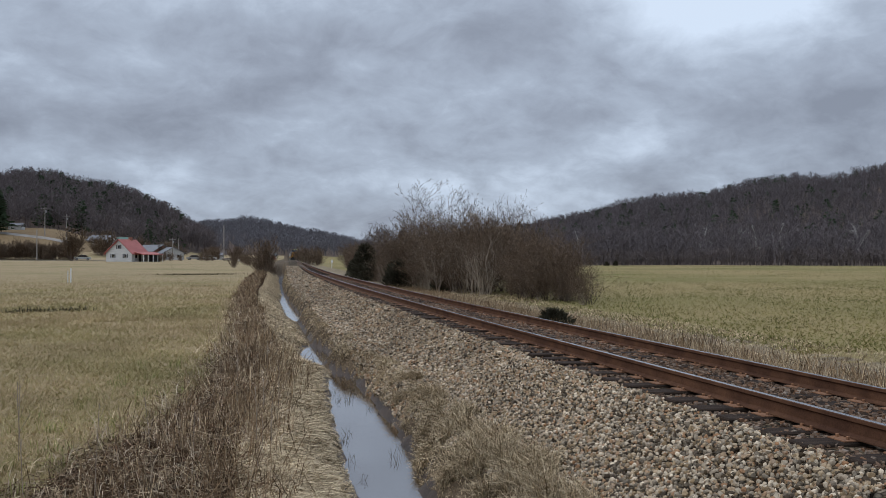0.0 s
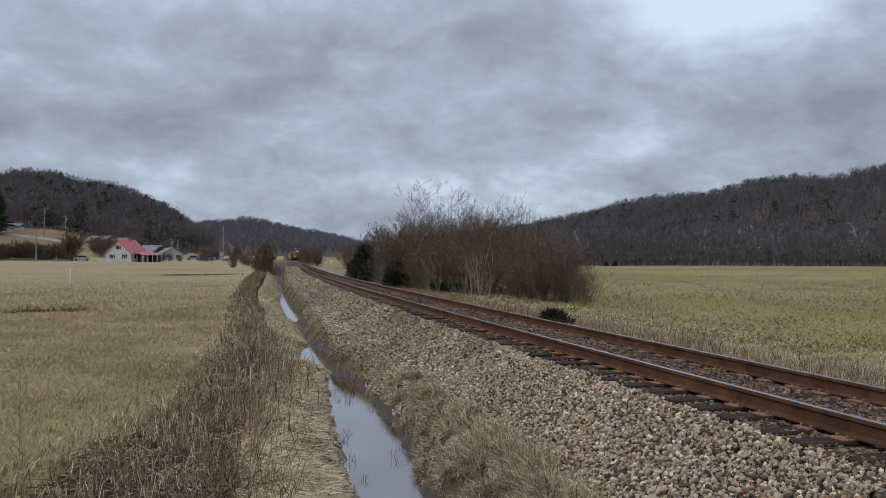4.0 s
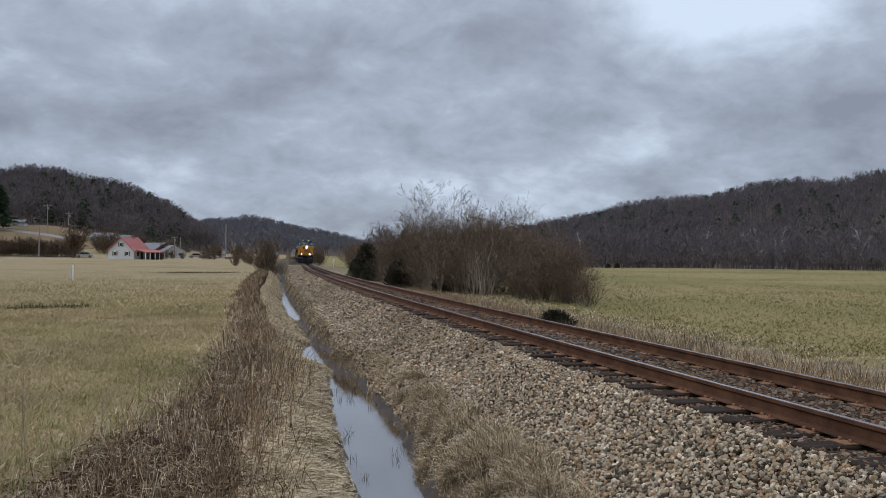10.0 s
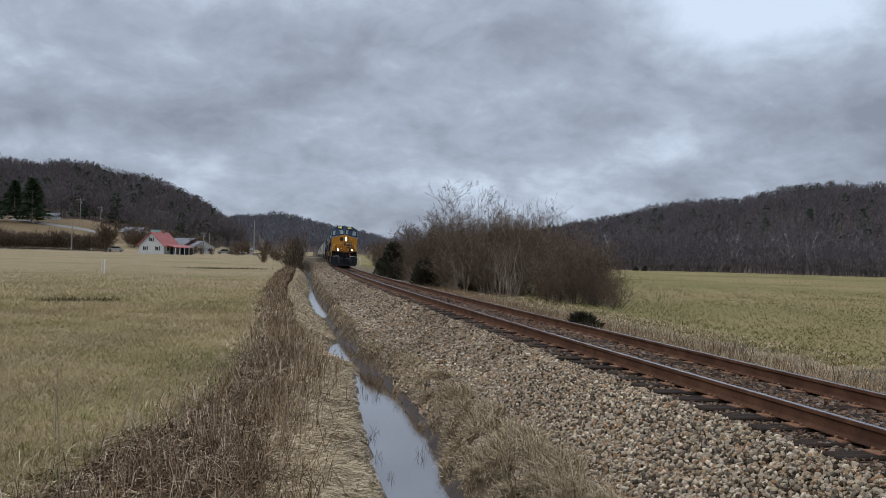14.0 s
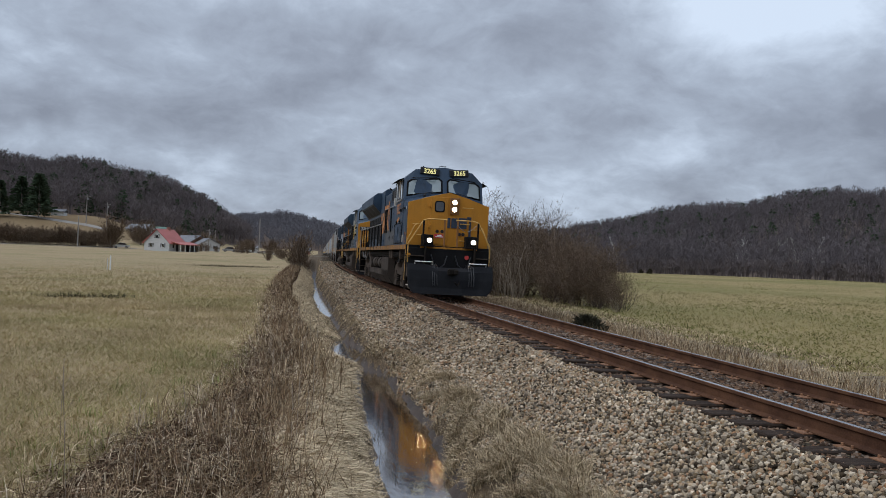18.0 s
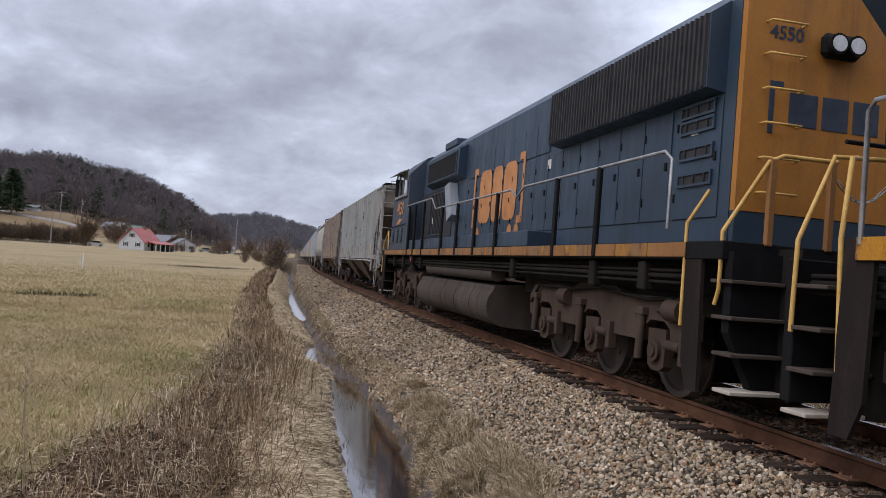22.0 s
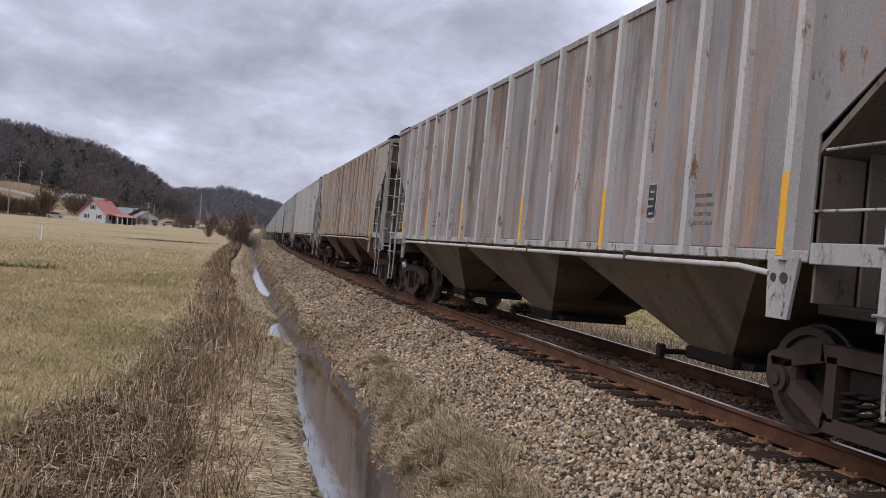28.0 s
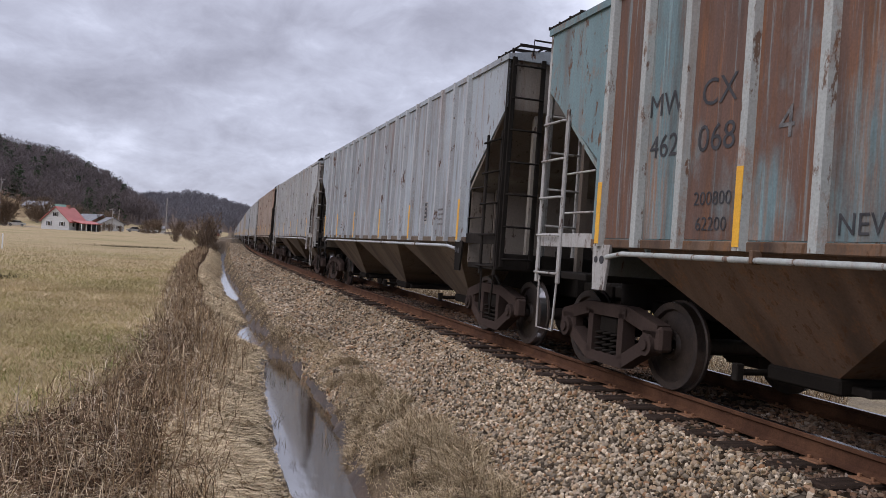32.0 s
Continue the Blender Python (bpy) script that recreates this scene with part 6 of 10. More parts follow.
    for s in (-1, 1):
        # windscreen, set in a black gasket
        def q_(px, pz, lift):
            ly, lz = np.interp(px, (0, 0.62, 1.49), (2.10, 2.12, 2.25)), np.interp(px, (0, 0.62, 1.49), (3.72, 3.60, 3.42))
            hy, hz = np.interp(px, (0, 1.07, 1.468), (2.44, 2.46, 2.50)), np.interp(px, (0, 1.07, 1.468), (4.72, 4.58, 4.22))
            return (s * px, float(ly + (hy - ly) * (pz - lz) / (hz - lz)) - lift, pz)
        corners = ((0.14, 3.79), (1.34, 3.62), (1.32, 4.06), (1.18, 4.16), (0.22, 4.24), (0.14, 4.16))
        big = ((0.08, 3.73), (1.40, 3.55), (1.38, 4.10), (1.22, 4.22), (0.20, 4.30), (0.08, 4.20))
        wnd = part("windscreen", Geo().poly([q_(px, pz, 0.022) for px, pz in corners]), M["glass"], loco, "pale green windscreen pane")
        part("gasket", Geo().loft([[q_(px, pz, 0.015) for px, pz in big], [q_(px, pz, 0.034) for px, pz in corners]], caps=False), M["rubber"], wnd)
        part("sun_hood", Geo().tube([q_(0.3, 4.32, 0.05), q_(0.36, 4.28, 0.24), q_(1.1, 4.22, 0.26), q_(1.18, 4.26, 0.05)], 0.018, 5).tube([q_(0.55, 4.3, 0.05), q_(0.6, 4.27, 0.24)], 0.014, 5).tube([q_(0.9, 4.28, 0.05), q_(0.92, 4.24, 0.25)], 0.014, 5), M["black"], loco)
        part("wiper", Geo().tube([q_(0.75, 3.58, 0.07), q_(0.72, 3.70, 0.09), q_(0.45, 3.78, 0.08)], 0.012, 5).tube([q_(0.4, 3.70, 0.08), q_(1.1, 3.66, 0.08)], 0.01, 4).box(s * 0.70, s * 0.80, 2.0, 2.08, 3.56, 3.64, 0.01), M["board"], loco)
        # side window: dark opening, sliding panes, frame, arm-rest and shade
        x = s * 1.492
        sw = part("side_window", Geo().box(x, x + s * 0.006, 2.62, 4.36, 3.46, 4.16), M["dark_glass"], loco, "dark side window with sliding panes")
        fr = Geo()
        for y in (2.62, 3.1, 3.5, 3.95, 4.36):
            fr.box(x, x + s * 0.03, y - 0.02, y + 0.02, 3.44, 4.18)
        part("window_frame", fr.box(x, x + s * 0.04, 2.58, 4.40, 3.40, 3.46, 0.006).box(x, x + s * 0.03, 2.6, 4.38, 4.15, 4.20), M["steel"], sw)
        part("pane", Geo().box(x + s * 0.008, x + s * 0.014, 3.97, 4.33, 3.48, 4.14), M["glass"], sw)
        part("pane", Geo().box(x + s * 0.008, x + s * 0.014, 2.66, 3.0, 3.48, 4.14), M["glass"], sw)
        part("visor", Geo().box(x + s * 0.016, x + s * 0.03, 3.10, 3.36, 3.55, 4.14, 0.006), M["beige"], sw, "beige sun visor in the open window")
        part("awning", Geo().extrude([(x, 4.21), (x + s * 0.20, 4.14), (x + s * 0.20, 4.16), (x, 4.24)], "y", 2.55, 4.45), M["black"], loco)
        mirror = part("mirror", Geo().box(x + s * 0.03, x + s * 0.12, 4.05, 4.09, 3.26, 3.58, 0.012), M["dirty_white"], loco)
        louvre(loco, s * 1.492, 2.42, 3.22, 1.86, 2.50, 14, cab_m)
        louvre(loco, s * 1.492, 3.38, 4.18, 1.86, 2.50, 14, cab_m)
        part("door_frame", Geo().box(x, x + s * 0.01, 2.30, 4.42, 1.80, 1.84).box(x, x + s * 0.012, 2.30, 4.42, 2.55, 2.58).box(x, x + s * 0.01, 2.30, 2.33, 1.8, 2.57).box(x, x + s * 0.01, 4.39, 4.42, 1.8, 2.57), M["black"], loco)
        for y in (2.9, 3.85):
            part("latch", Geo().cyl((x, y, 2.62), (x + s * 0.05, y, 2.62), 0.03, 8).box(x, x + s * 0.03, y - 0.02, y + 0.02, 2.55, 2.7), M["black"], loco)
        for y in (1.62, 1.86, 2.55):
            part("horn_bracket", Geo().box(x, x + s * 0.10, y - 0.05, y + 0.05, 3.02 if y < 2 else 2.98, 3.10 if y < 2 else 3.08, 0.012), M["board"], loco)
        part("notice", Geo().box(x, x + s * 0.004, 1.98, 2.20, 1.86, 2.12), M["beige"] if lit else M["dirty_white"], loco, "pale square notice plate")
        part("notice", Geo().box(x, x + s * 0.004, 1.26, 1.36, 3.02, 3.12), M["dirty_white"], loco)
    ring = Geo()
    for i in range(24):
        a0, a1 = 2 * math.pi * i / 24, 2 * math.pi * (i + 1) / 24
        ring.cyl((-1.494, 1.42 + 0.15 * math.cos(a0), 2.02 + 0.19 * math.sin(a0)), (-1.494, 1.42 + 0.15 * math.cos(a1), 2.02 + 0.19 * math.sin(a1)), 0.008, 4)
    part("emblem", ring, M["orange"], loco, "small orange ring emblem")
    part("lettering", text_mesh(number, 0.54, mark_m, 0.010), mark_m, loco, at=on_side(-1.502, 3.45, 3.10))
    part("mark", Geo().poly([(-1.500, y, z) for y, z in ((4.12, 2.62), (3.60, 2.66), (3.62, 2.60), (2.88, 2.80), (3.36, 2.76), (3.34, 2.84))]), mark_m, loco, "lightning flash")
    # roof things
    for x, turn in ((-0.55, 4), (0.55, -4)) if number_on_roof else ():
        nb = part("number_board", Geo().box(-0.36, 0.36, -0.07, 0.12, -0.12, 0.14, 0.02), M["board"] if number_on_roof else cab_m, loco, at=Matrix.Translation((x, 2.38, 4.52)) @ Matrix.Rotation(radians(-turn * 1.5), 4, "Z") @ Matrix.Rotation(radians(turn), 4, "Y"))
        if number_on_roof:
            part("lettering", text_mesh(number, 0.235, M["lit_digit"], 0.006), M["lit_digit"], nb, "lit yellow number", at=on_front(0, -0.075, 0.0))
    part("aerial", Geo().tube([(-0.12, 2.8, 4.68), (-0.12, 2.8, 4.80), (0.12, 2.8, 4.80), (0.12, 2.8, 4.68)], 0.012, 5).cyl((-0.75, 2.7, 4.6), (-0.75, 2.7, 4.74), 0.03, 8), M["black"], loco)
    # nose front: door, headlights, ditch lights, grabs
    door = part("nose_door", Geo().box(-0.66, -0.04, 1.025, 1.06, 1.80, 3.50, 0.01), yel, nose)
    def soft_pane(x0, x1, z0, z1, r):
        return [(cx + r * math.cos(t), cz + r * math.sin(t)) for cx, cz, t0 in ((x1 - r, z1 - r, 0), (x0 + r, z1 - r, 1), (x0 + r, z0 + r, 2), (x1 - r, z0 + r, 3)) for t in np.linspace(t0 * math.pi / 2, (t0 + 1) * math.pi / 2, 5)]
    part("door_window", Geo().extrude(soft_pane(-0.49, -0.21, 3.00, 3.32, 0.07), "y", 1.010, 1.022), M["dark_glass"], door)
    part("window_rubber", Geo().extrude(soft_pane(-0.53, -0.17, 2.96, 3.36, 0.09), "y", 1.014, 1.026), M["rubber"], door)
    for z in (1.95, 2.45, 3.2):
        part("hinge", Geo().box(-0.74, -0.64, 1.0, 1.06, z - 0.07, z + 0.07, 0.01), yel, door)
    box = part("headlight_box", Geo().box(0.02, 0.36, 0.985, 1.06, 2.90, 3.50, 0.015), M["rust_yellow"], loco)
    for z in (3.33, 3.08):
        lamp(loco, 0.17, 0.985, z, 0.080, lit)
    for x in (-0.78, 0.78):
        base = part("ditch_light", Geo().box(x - 0.19, x + 0.19, 0.62, 1.02, 1.76, 2.14, 0.02).box(x - 0.24, x + 0.24, 0.52, 1.02, 1.72, 1.77, 0.006), M["black"], loco)
        lamp(base, x + 0.05, 0.61, 1.94, 0.075, lit, "ditch_lamp")
    if not number_on_roof:
        pl = part("number_plate", Geo().box(-0.31, 0.31, -0.02, 0.0, -0.115, 0.115, 0.008), M["ink"], loco, at=Matrix.Translation((-1.06, 1.055, 2.98)) @ Matrix.Rotation(radians(-4.0), 4, "Z"))
        part("lettering", text_mesh(number, 0.22, M["dirty_white"], 0.004), M["dirty_white"], pl, at=on_front(0, -0.024, 0))
    # nose mark as plain dark blocks
    for x0, x1, z0, z1 in ((-0.44, -0.36, 2.15, 2.85), (-0.36, -0.26, 2.75, 2.85), (-0.20, 0.06, 2.42, 2.78), (0.10, 0.32, 2.42, 2.78), (0.36, 0.66, 2.42, 2.80), (0.74, 0.82, 2.15, 2.85), (0.66, 0.74, 2.75, 2.85)):
        part("mark", Geo().box(x0, x1, 1.028, 1.046, z0, z1, 0.004), M["navy"], nose, "dark block of the owner's mark")
    for x, z in ((-0.40, 2.28), (-0.22, 2.28), (0.40, 2.22), (0.54, 2.22)):
        part("vent_hole", Geo().cyl((x, 1.02, z), (x, 1.046, z), 0.062, 14), M["board"], nose)
    sign = part("warning_sign", Geo().box(-0.50, -0.14, 1.0, 1.024, 2.05, 2.18), M["red"], nose, "red warning sign with white words")
    for a, b, c in ((-0.40, -0.24, 2.125), (-0.46, -0.18, 2.075)):
        part("word_bar", Geo().box(a, b, 0.995, 1.0, c, c + 0.03), M["white"], sign)
    for x0, x1, z, y in ((-1.28, -1.0, 2.50, 1.10), (-1.12, -0.82, 2.12, 1.08), (0.45, 0.85, 3.16, 1.06), (0.42, 0.75, 2.58, 1.06), (0.42, 0.75, 1.98, 1.06), (0.95, 1.25, 2.4, 1.08)):
        part("grab_iron", Geo().tube([(x0, y, z), (x0, y - 0.09, z), (x1, y - 0.11, z), (x1, y - 0.03, z)], 0.014, 5), M["yellow_rail"], loco)
    # front platform rails
    for s in (-1, 1):
        part("front_rail", Geo().tube([(s * 1.44, 0.72, 1.15), (s * 1.46, 0.66, 1.30), (s * 1.46, 0.66, 1.80), (s * 0.98, 0.52, 2.62), (s * 0.80, 0.50, 2.68), (s * 0.16, 0.48, 2.68)], 0.022, 6), M["yellow_rail"], loco, "yellow front handrail")
        part("front_rail", Geo().tube([(s * 1.48, 1.02, 1.62), (s * 1.48, 1.0, 1.85), (s * 1.22, 0.92, 2.45), (s * 1.10, 0.95, 2.52)], 0.018, 6), M["yellow_rail"], loco)
        part("rail_post", Geo().box(s * 0.20, s * 0.26, 0.46, 0.52, Z0 - 0.02, 2.68, 0.008), M["rust_yellow"], loco)
        part("rail_post", Geo().box(s * 0.94, s * 1.0, 0.48, 0.54, Z0 - 0.02, 2.62, 0.008), M["black"], loco)
        part("corner_post", Geo().tube([(s * 1.47, 1.12, 0.5), (s * 1.47, 1.08, 1.75)], 0.02, 6), M["yellow_rail"], loco)
        step_well(loco, 0.32, 1, None, s)
    part("front_chain", chain_geo([(0.20 + 0.075 * i, 0.45, 2.52 - 0.22 * math.sin(math.pi * i / 9)) for i in range(10)]), M["steel"], loco)
    part("front_sill", Geo().box(-1.0, 1.0, 0.70, 0.80, 1.62, 1.72, 0.006), M["yellow"], loco, "yellow band across the front platform")
    part("pilot", Geo().box(-1.42, 1.42, 0.62, 0.78, 0.98, 1.66, 0.01), M["black"], loco)
    # snow plough: a bent plate with a notch for the coupler
    prof = [(0.66, 1.12), (0.56, 0.90), (0.50, 0.60), (0.47, 0.32), (0.40, 0.10)]
    xs = [(-1.50, -0.36), (-1.44, -0.38), (-1.0, -0.44), (-0.42, -0.52), (0.42, -0.52), (1.0, -0.44), (1.44, -0.38), (1.50, -0.36)]
    rings = [[(x * (1.0 if k < 3 else 0.97 if k == 3 else 0.86), y + dy, z - (0.10 if abs(x) < 0.9 and k == 0 else 0.0)) for k, (y, z) in enumerate(prof)] for x, dy in xs]
    pg = Geo().loft(rings, caps=False, closed=False)
    pg.loft([[(x, y + 0.025, z) for x, y, z in r] for r in rings], caps=False, closed=False)
    part("plough", pg, M["plough_black"], loco, "black sheet snow plough")
    for x in (-0.95, 0.95):
        part("plough_grab", Geo().tube([(x - 0.3, 0.26, 1.10), (x - 0.3, 0.22, 1.19), (x + 0.3, 0.18, 1.19), (x + 0.3, 0.26, 1.10)], 0.018, 5), M["white"], loco)
    part("coupler", coupler_geo(-1), M["under"], loco, at=(0, 0.45, 0))
    part("plough_brace", Geo().box(-1.3, -1.2, 0.24, 0.64, 0.55, 0.70, 0.01).box(1.2, 1.3, 0.24, 0.64, 0.55, 0.70, 0.01).box(-0.08, 0.08, 0.15, 0.64, 0.20, 0.34, 0.01), M["under"], loco)
    for k, x in enumerate((-0.62, -0.56, -0.48, 0.60, 0.68, 0.76)):
        part("air_hose", Geo().tube([(x, 0.60, 1.12), (x * 1.02, 0.16, 1.06), (x * 1.05, 0.02, 0.72), (x * 1.02, -0.03, 0.40)], 0.022, 6), M["board"], loco)
    for x0 in (-0.5, 0.35):
        part("jumper_cable", Geo().tube([(x0 - 0.15, 0.6, 1.45), (x0 - 0.05, 0.5, 1.1), (x0 + 0.15, 0.46, 0.98), (x0 + 0.32, 0.5, 1.12), (x0 + 0.42, 0.6, 1.42)], 0.022, 6), M["board"], loco)
    part("marker_disc", Geo().cyl((0.62, 0.6, 1.40), (0.62, 0.57, 1.40), 0.075, 14), M["red"], loco)
    part("marker_disc", Geo().cyl((-1.44, 0.58, 1.40), (-1.44, 0.55, 1.40), 0.07, 14), M["yellow"], loco)
    # raised duct beside the cab and the long hood
    for s in (-1, 1):
        duct = part("duct", Geo().box(s * 1.0, s * 1.46, 4.52, 8.05, Z0, 2.40, 0.015), M["duct_grey"], loco, "grey dusty equipment box")
        louvre(duct, s * 1.462, 5.0, 5.42, 1.98, 2.18, 4, M["duct_grey"])
        louvre(duct, s * 1.462, 6.25, 6.67, 1.98, 2.18, 4, M["duct_grey"])
    part("hood", Geo().box(-1.02, 1.02, 4.5, 20.2, Z0, 3.55, 0.02), blue, loco)
    part("upper_hood", Geo().extrude([(-1.06, 3.50), (-1.06, 4.36), (-0.92, 4.50), (0.92, 4.50), (1.06, 4.36), (1.06, 3.50)], "y", 4.5, 9.8), blue, loco)
    part("engine_hood", Geo().extrude([(-1.02, 3.50), (-1.02, 4.26), (-0.8, 4.42), (0.8, 4.42), (1.02, 4.26), (1.02, 3.50)], "y", 9.8, 12.4), blue, loco)
    part("exhaust_housing", Geo().extrude([(-1.07, 3.45), (-1.07, 4.52), (-0.95, 4.62), (0.95, 4.62), (1.07, 4.52), (1.07, 3.45)], "y", 12.4, 13.9), blue, loco)
    for s in (-1, 1):
        doors(loco, s * 1.02, (8.15, 8.9, 9.7, 10.35, 11.0, 11.65, 12.3, 12.95, 13.6), Z0 + 0.06, 3.48, blue)
        doors(loco, s * 1.02, (4.6, 5.5, 6.4, 7.3, 8.1), 2.44, 3.48, blue, False)
        screen(loco, s * 1.06, 4.72, 5.42, 3.68, 4.30, 9, blue)
        screen(loco, s * 1.06, 5.75, 6.10, 4.05, 4.30, 5, blue)
        screen(loco, s * 1.06, 6.45, 7.05, 3.62, 4.28, 9, blue)
        screen(loco, s * 1.06, 7.7, 9.3, 3.78, 4.26, 2, blue)
        for y in (7.35, 9.65):
            part("lifting_eye", Geo().tube([(s * 1.06, y - 0.06, 4.36), (s * 1.16, y - 0.05, 4.42), (s * 1.16, y + 0.05, 4.42), (s * 1.06, y + 0.06, 4.36)], 0.03, 6), M["black"], loco)
        # radiator wing over the rear hood
        wing = [(s * 1.0, 3.42), (s * 1.50, 3.94), (s * 1.50, 4.30), (s * 1.30, 4.50), (s * 0.2, 4.58), (s * 0.2, 4.0)]
        part("radiator_wing", Geo().extrude(wing, "y", 13.85, 20.8), blue if lit else M["blue_emd"], loco)
        for k in range(4):
            a = 14.1 + 1.62 * k
            n = Vector((s * 0.52, 0, -0.50)).normalized() * 0.012
            g = Geo()
            p0, p1 = Vector((s * 1.06, 0, 3.475)), Vector((s * 1.45, 0, 3.885))
            g.add([p0 + n + Vector((0, a, 0)), p1 + n + Vector((0, a, 0)), p1 + n + Vector((0, a + 1.45, 0)), p0 + n + Vector((0, a + 1.45, 0))], [(0, 1, 2, 3)])
            part("radiator_screen", g, M["grille"], loco)
        for k in range(7):
            a = 14.0 + 0.86 * k
            screen(loco, s * 1.02, a + 0.06, a + 0.78, 2.2 if k % 3 else 1.95, 3.30, 5, M["duct_grey"])
    part("exhaust_stack", Geo().box(-0.55, 0.55, 12.7, 13.6, 4.62, 4.72, 0.03), M["black"], loco)
    part("radiator_roof", Geo().box(-0.8, 0.8, 14.1, 20.5, 4.56, 4.64, 0.01), M["black"], loco)
    plain_logo(loco, -1.046, 10.3, 13.75, 2.05, 4.1, mark_m, "broad block of the owner's mark")
    # rails along the walkway
    for s in (-1, 1):
        x = s * 1.50
        posts = [(y, 2.75) for y in (9.2, 10.7, 12.2, 13.7, 15.2, 16.7, 18.2, 19.6)]
        handrail(loco, [(s * 1.1, 4.55, 3.32), (x, 4.7, 3.32), (x, 7.95, 3.32), (x, 9.05, 2.75), (x, 20.30, 2.75), (x, 20.36, 2.68), (x, 20.36, 1.7)], posts, Z0 - 0.16, M["steel"], M["black"], s)
        for y in (5.9, 7.4, 7.95):
            part("stanchion", Geo().box(s * 1.46, s * 1.51, y - 0.045, y + 0.045, 2.3, 3.33, 0.012), M["black"], loco)
        part("end_rail", Geo().tube([(s * 1.46, 20.55, 0.75), (s * 1.46, 20.60, 1.75), (s * 1.30, 20.72, 2.40), (s * 1.05, 20.95, 2.45)], 0.022, 6), M["yellow_rail"], loco, "yellow stair rail")
        part("end_rail", Geo().tube([(s * 1.46, 21.10, 1.0), (s * 1.46, 21.08, 1.75), (s * 1.10, 21.15, 2.48), (s * 0.40, 21.18, 2.52)], 0.022, 6), M["yellow_rail"], loco, "yellow stair rail")
        step_well(loco, 21.25, -1, None, s)
    part("rear_rail", Geo().tube([(-1.0, 21.15, 2.62), (-0.35, 21.15, 2.62)], 0.02, 6).tube([(1.0, 21.15, 2.62), (0.35, 21.15, 2.62)], 0.02, 6), M["black"], loco)
    part("rear_pilot", Geo().box(-1.42, 1.42, 21.12, 21.24, 0.42, 1.60, 0.01), M["black"], loco)
    part("coupler", coupler_geo(1), M["under"], loco, at=(0, 21.1, 0))
    # tank, air reservoirs, pipes, chains
    for a, b in ((1.0, 6.5), (14.9, 20.6)):
        part("truck_deck", Geo().box(-0.98, 0.98, a, b, 0.98, 1.225, 0.01), M["under"], loco)
    for s in (-1, 1):
        tread_pipes(loco, 1.4, 21.0, s)
        part("air_reservoir", vessel_geo(s * 1.16, 9.45, 11.27, 1.02, 0.27), M["tank"], loco)
        part("air_reservoir", vessel_geo(s * 1.16, 11.48, 13.6, 1.02, 0.27), M["tank"], loco)
        for y in (9.7, 10.9, 11.9, 13.2):
            part("strap", Geo().tube([(s * 1.16 + s * 0.285 * math.cos(a), y, 1.02 + 0.285 * math.sin(a)) for a in np.linspace(-1.4, 1.4, 9)], 0.016, 5), M["under"], loco)
        part("tank_block", Geo().extrude([(6.55, 1.28), (8.85, 1.28), (9.1, 0.9), (9.1, 0.5), (6.55, 0.5)], "x", s * 0.9, s * 1.43), M["tank"], loco)
        part("tank_block", Geo().extrude([(14.0, 0.5), (13.85, 0.9), (14.05, 1.26), (14.75, 1.26), (14.75, 0.5)], "x", s * 0.9, s * 1.43), M["tank"], loco)
    part("fuel_tank", Geo().extrude([(-1.43, 0.72), (-1.43, 0.50), (-1.18, 0.17), (1.18, 0.17), (1.43, 0.50), (1.43, 0.72), (0.85, 0.76), (0.85, 1.26), (-0.85, 1.26), (-0.85, 0.76)], "y", 6.5, 14.78), M["tank"], loco)
    for y in (6.52, 8.6, 12.0, 14.7):
        part("tank_band", Geo().extrude([(-1.435, 0.70), (-1.435, 0.50), (-1.19, 0.165), (-1.15, 0.165), (-1.39, 0.5), (-1.39, 0.7)], "y", y - 0.012, y + 0.012), M["under"], loco)
    for s in (-1, 1):
        part("safety_chain", chain_geo([(s * 1.42, 16.0 + 0.11 * i, 1.50 - 0.32 * abs(math.sin(math.pi * i / 14))) for i in range(29)]), M["steel"], loco)
        for y in (15.2, 17.3, 19.6, 3.0, 5.6, 6.2):
            part("bracket", Geo().box(s * 1.30, s * 1.44, y - 0.09, y + 0.09, 1.22, 1.56, 0.02), M["dusty"], loco)
        for y in (2.4, 4.4, 16.4, 18.8):
            part("motor_cable", Geo().tube([(s * 1.2, y - 0.3, 1.4), (s * 1.24, y - 0.1, 1.12), (s * 1.24, y + 0.25, 1.08), (s * 1.2, y + 0.5, 1.36)], 0.03, 6), M["board"], loco)
    ws = loco_truck(loco, (1.80, 3.75, 5.80), 0.533, 3.8, "ge") + loco_truck(loco, (15.70, 17.60, 19.75), 0.533, 17.7, "ge")
    return loco, ws


M["rust_yellow"] = paint_mat("rusty_yellow_steel", (0.22, 0.10, 0.03), (0.08, 0.04, 0.025), 0.5, 0.6, 0.4)
M["duct_grey"] = paint_mat("dusty_grey_panel", (0.062, 0.065, 0.07), (0.10, 0.085, 0.068), 0.55, 0.6, 0.5, (0.085, 0.085, 0.086))
M["step_plate"] = paint_mat("dirty_brown_black_plate", (0.020, 0.016, 0.014), (0.045, 0.034, 0.027), 0.6, 0.8, 0.6, (0.035, 0.028, 0.023), 0.06)
M["plough_black"] = paint_mat("scuffed_black_plate", (0.009, 0.0095, 0.011), (0.028, 0.028, 0.03), 0.5, 0.55, 0.4, None, 0.12)


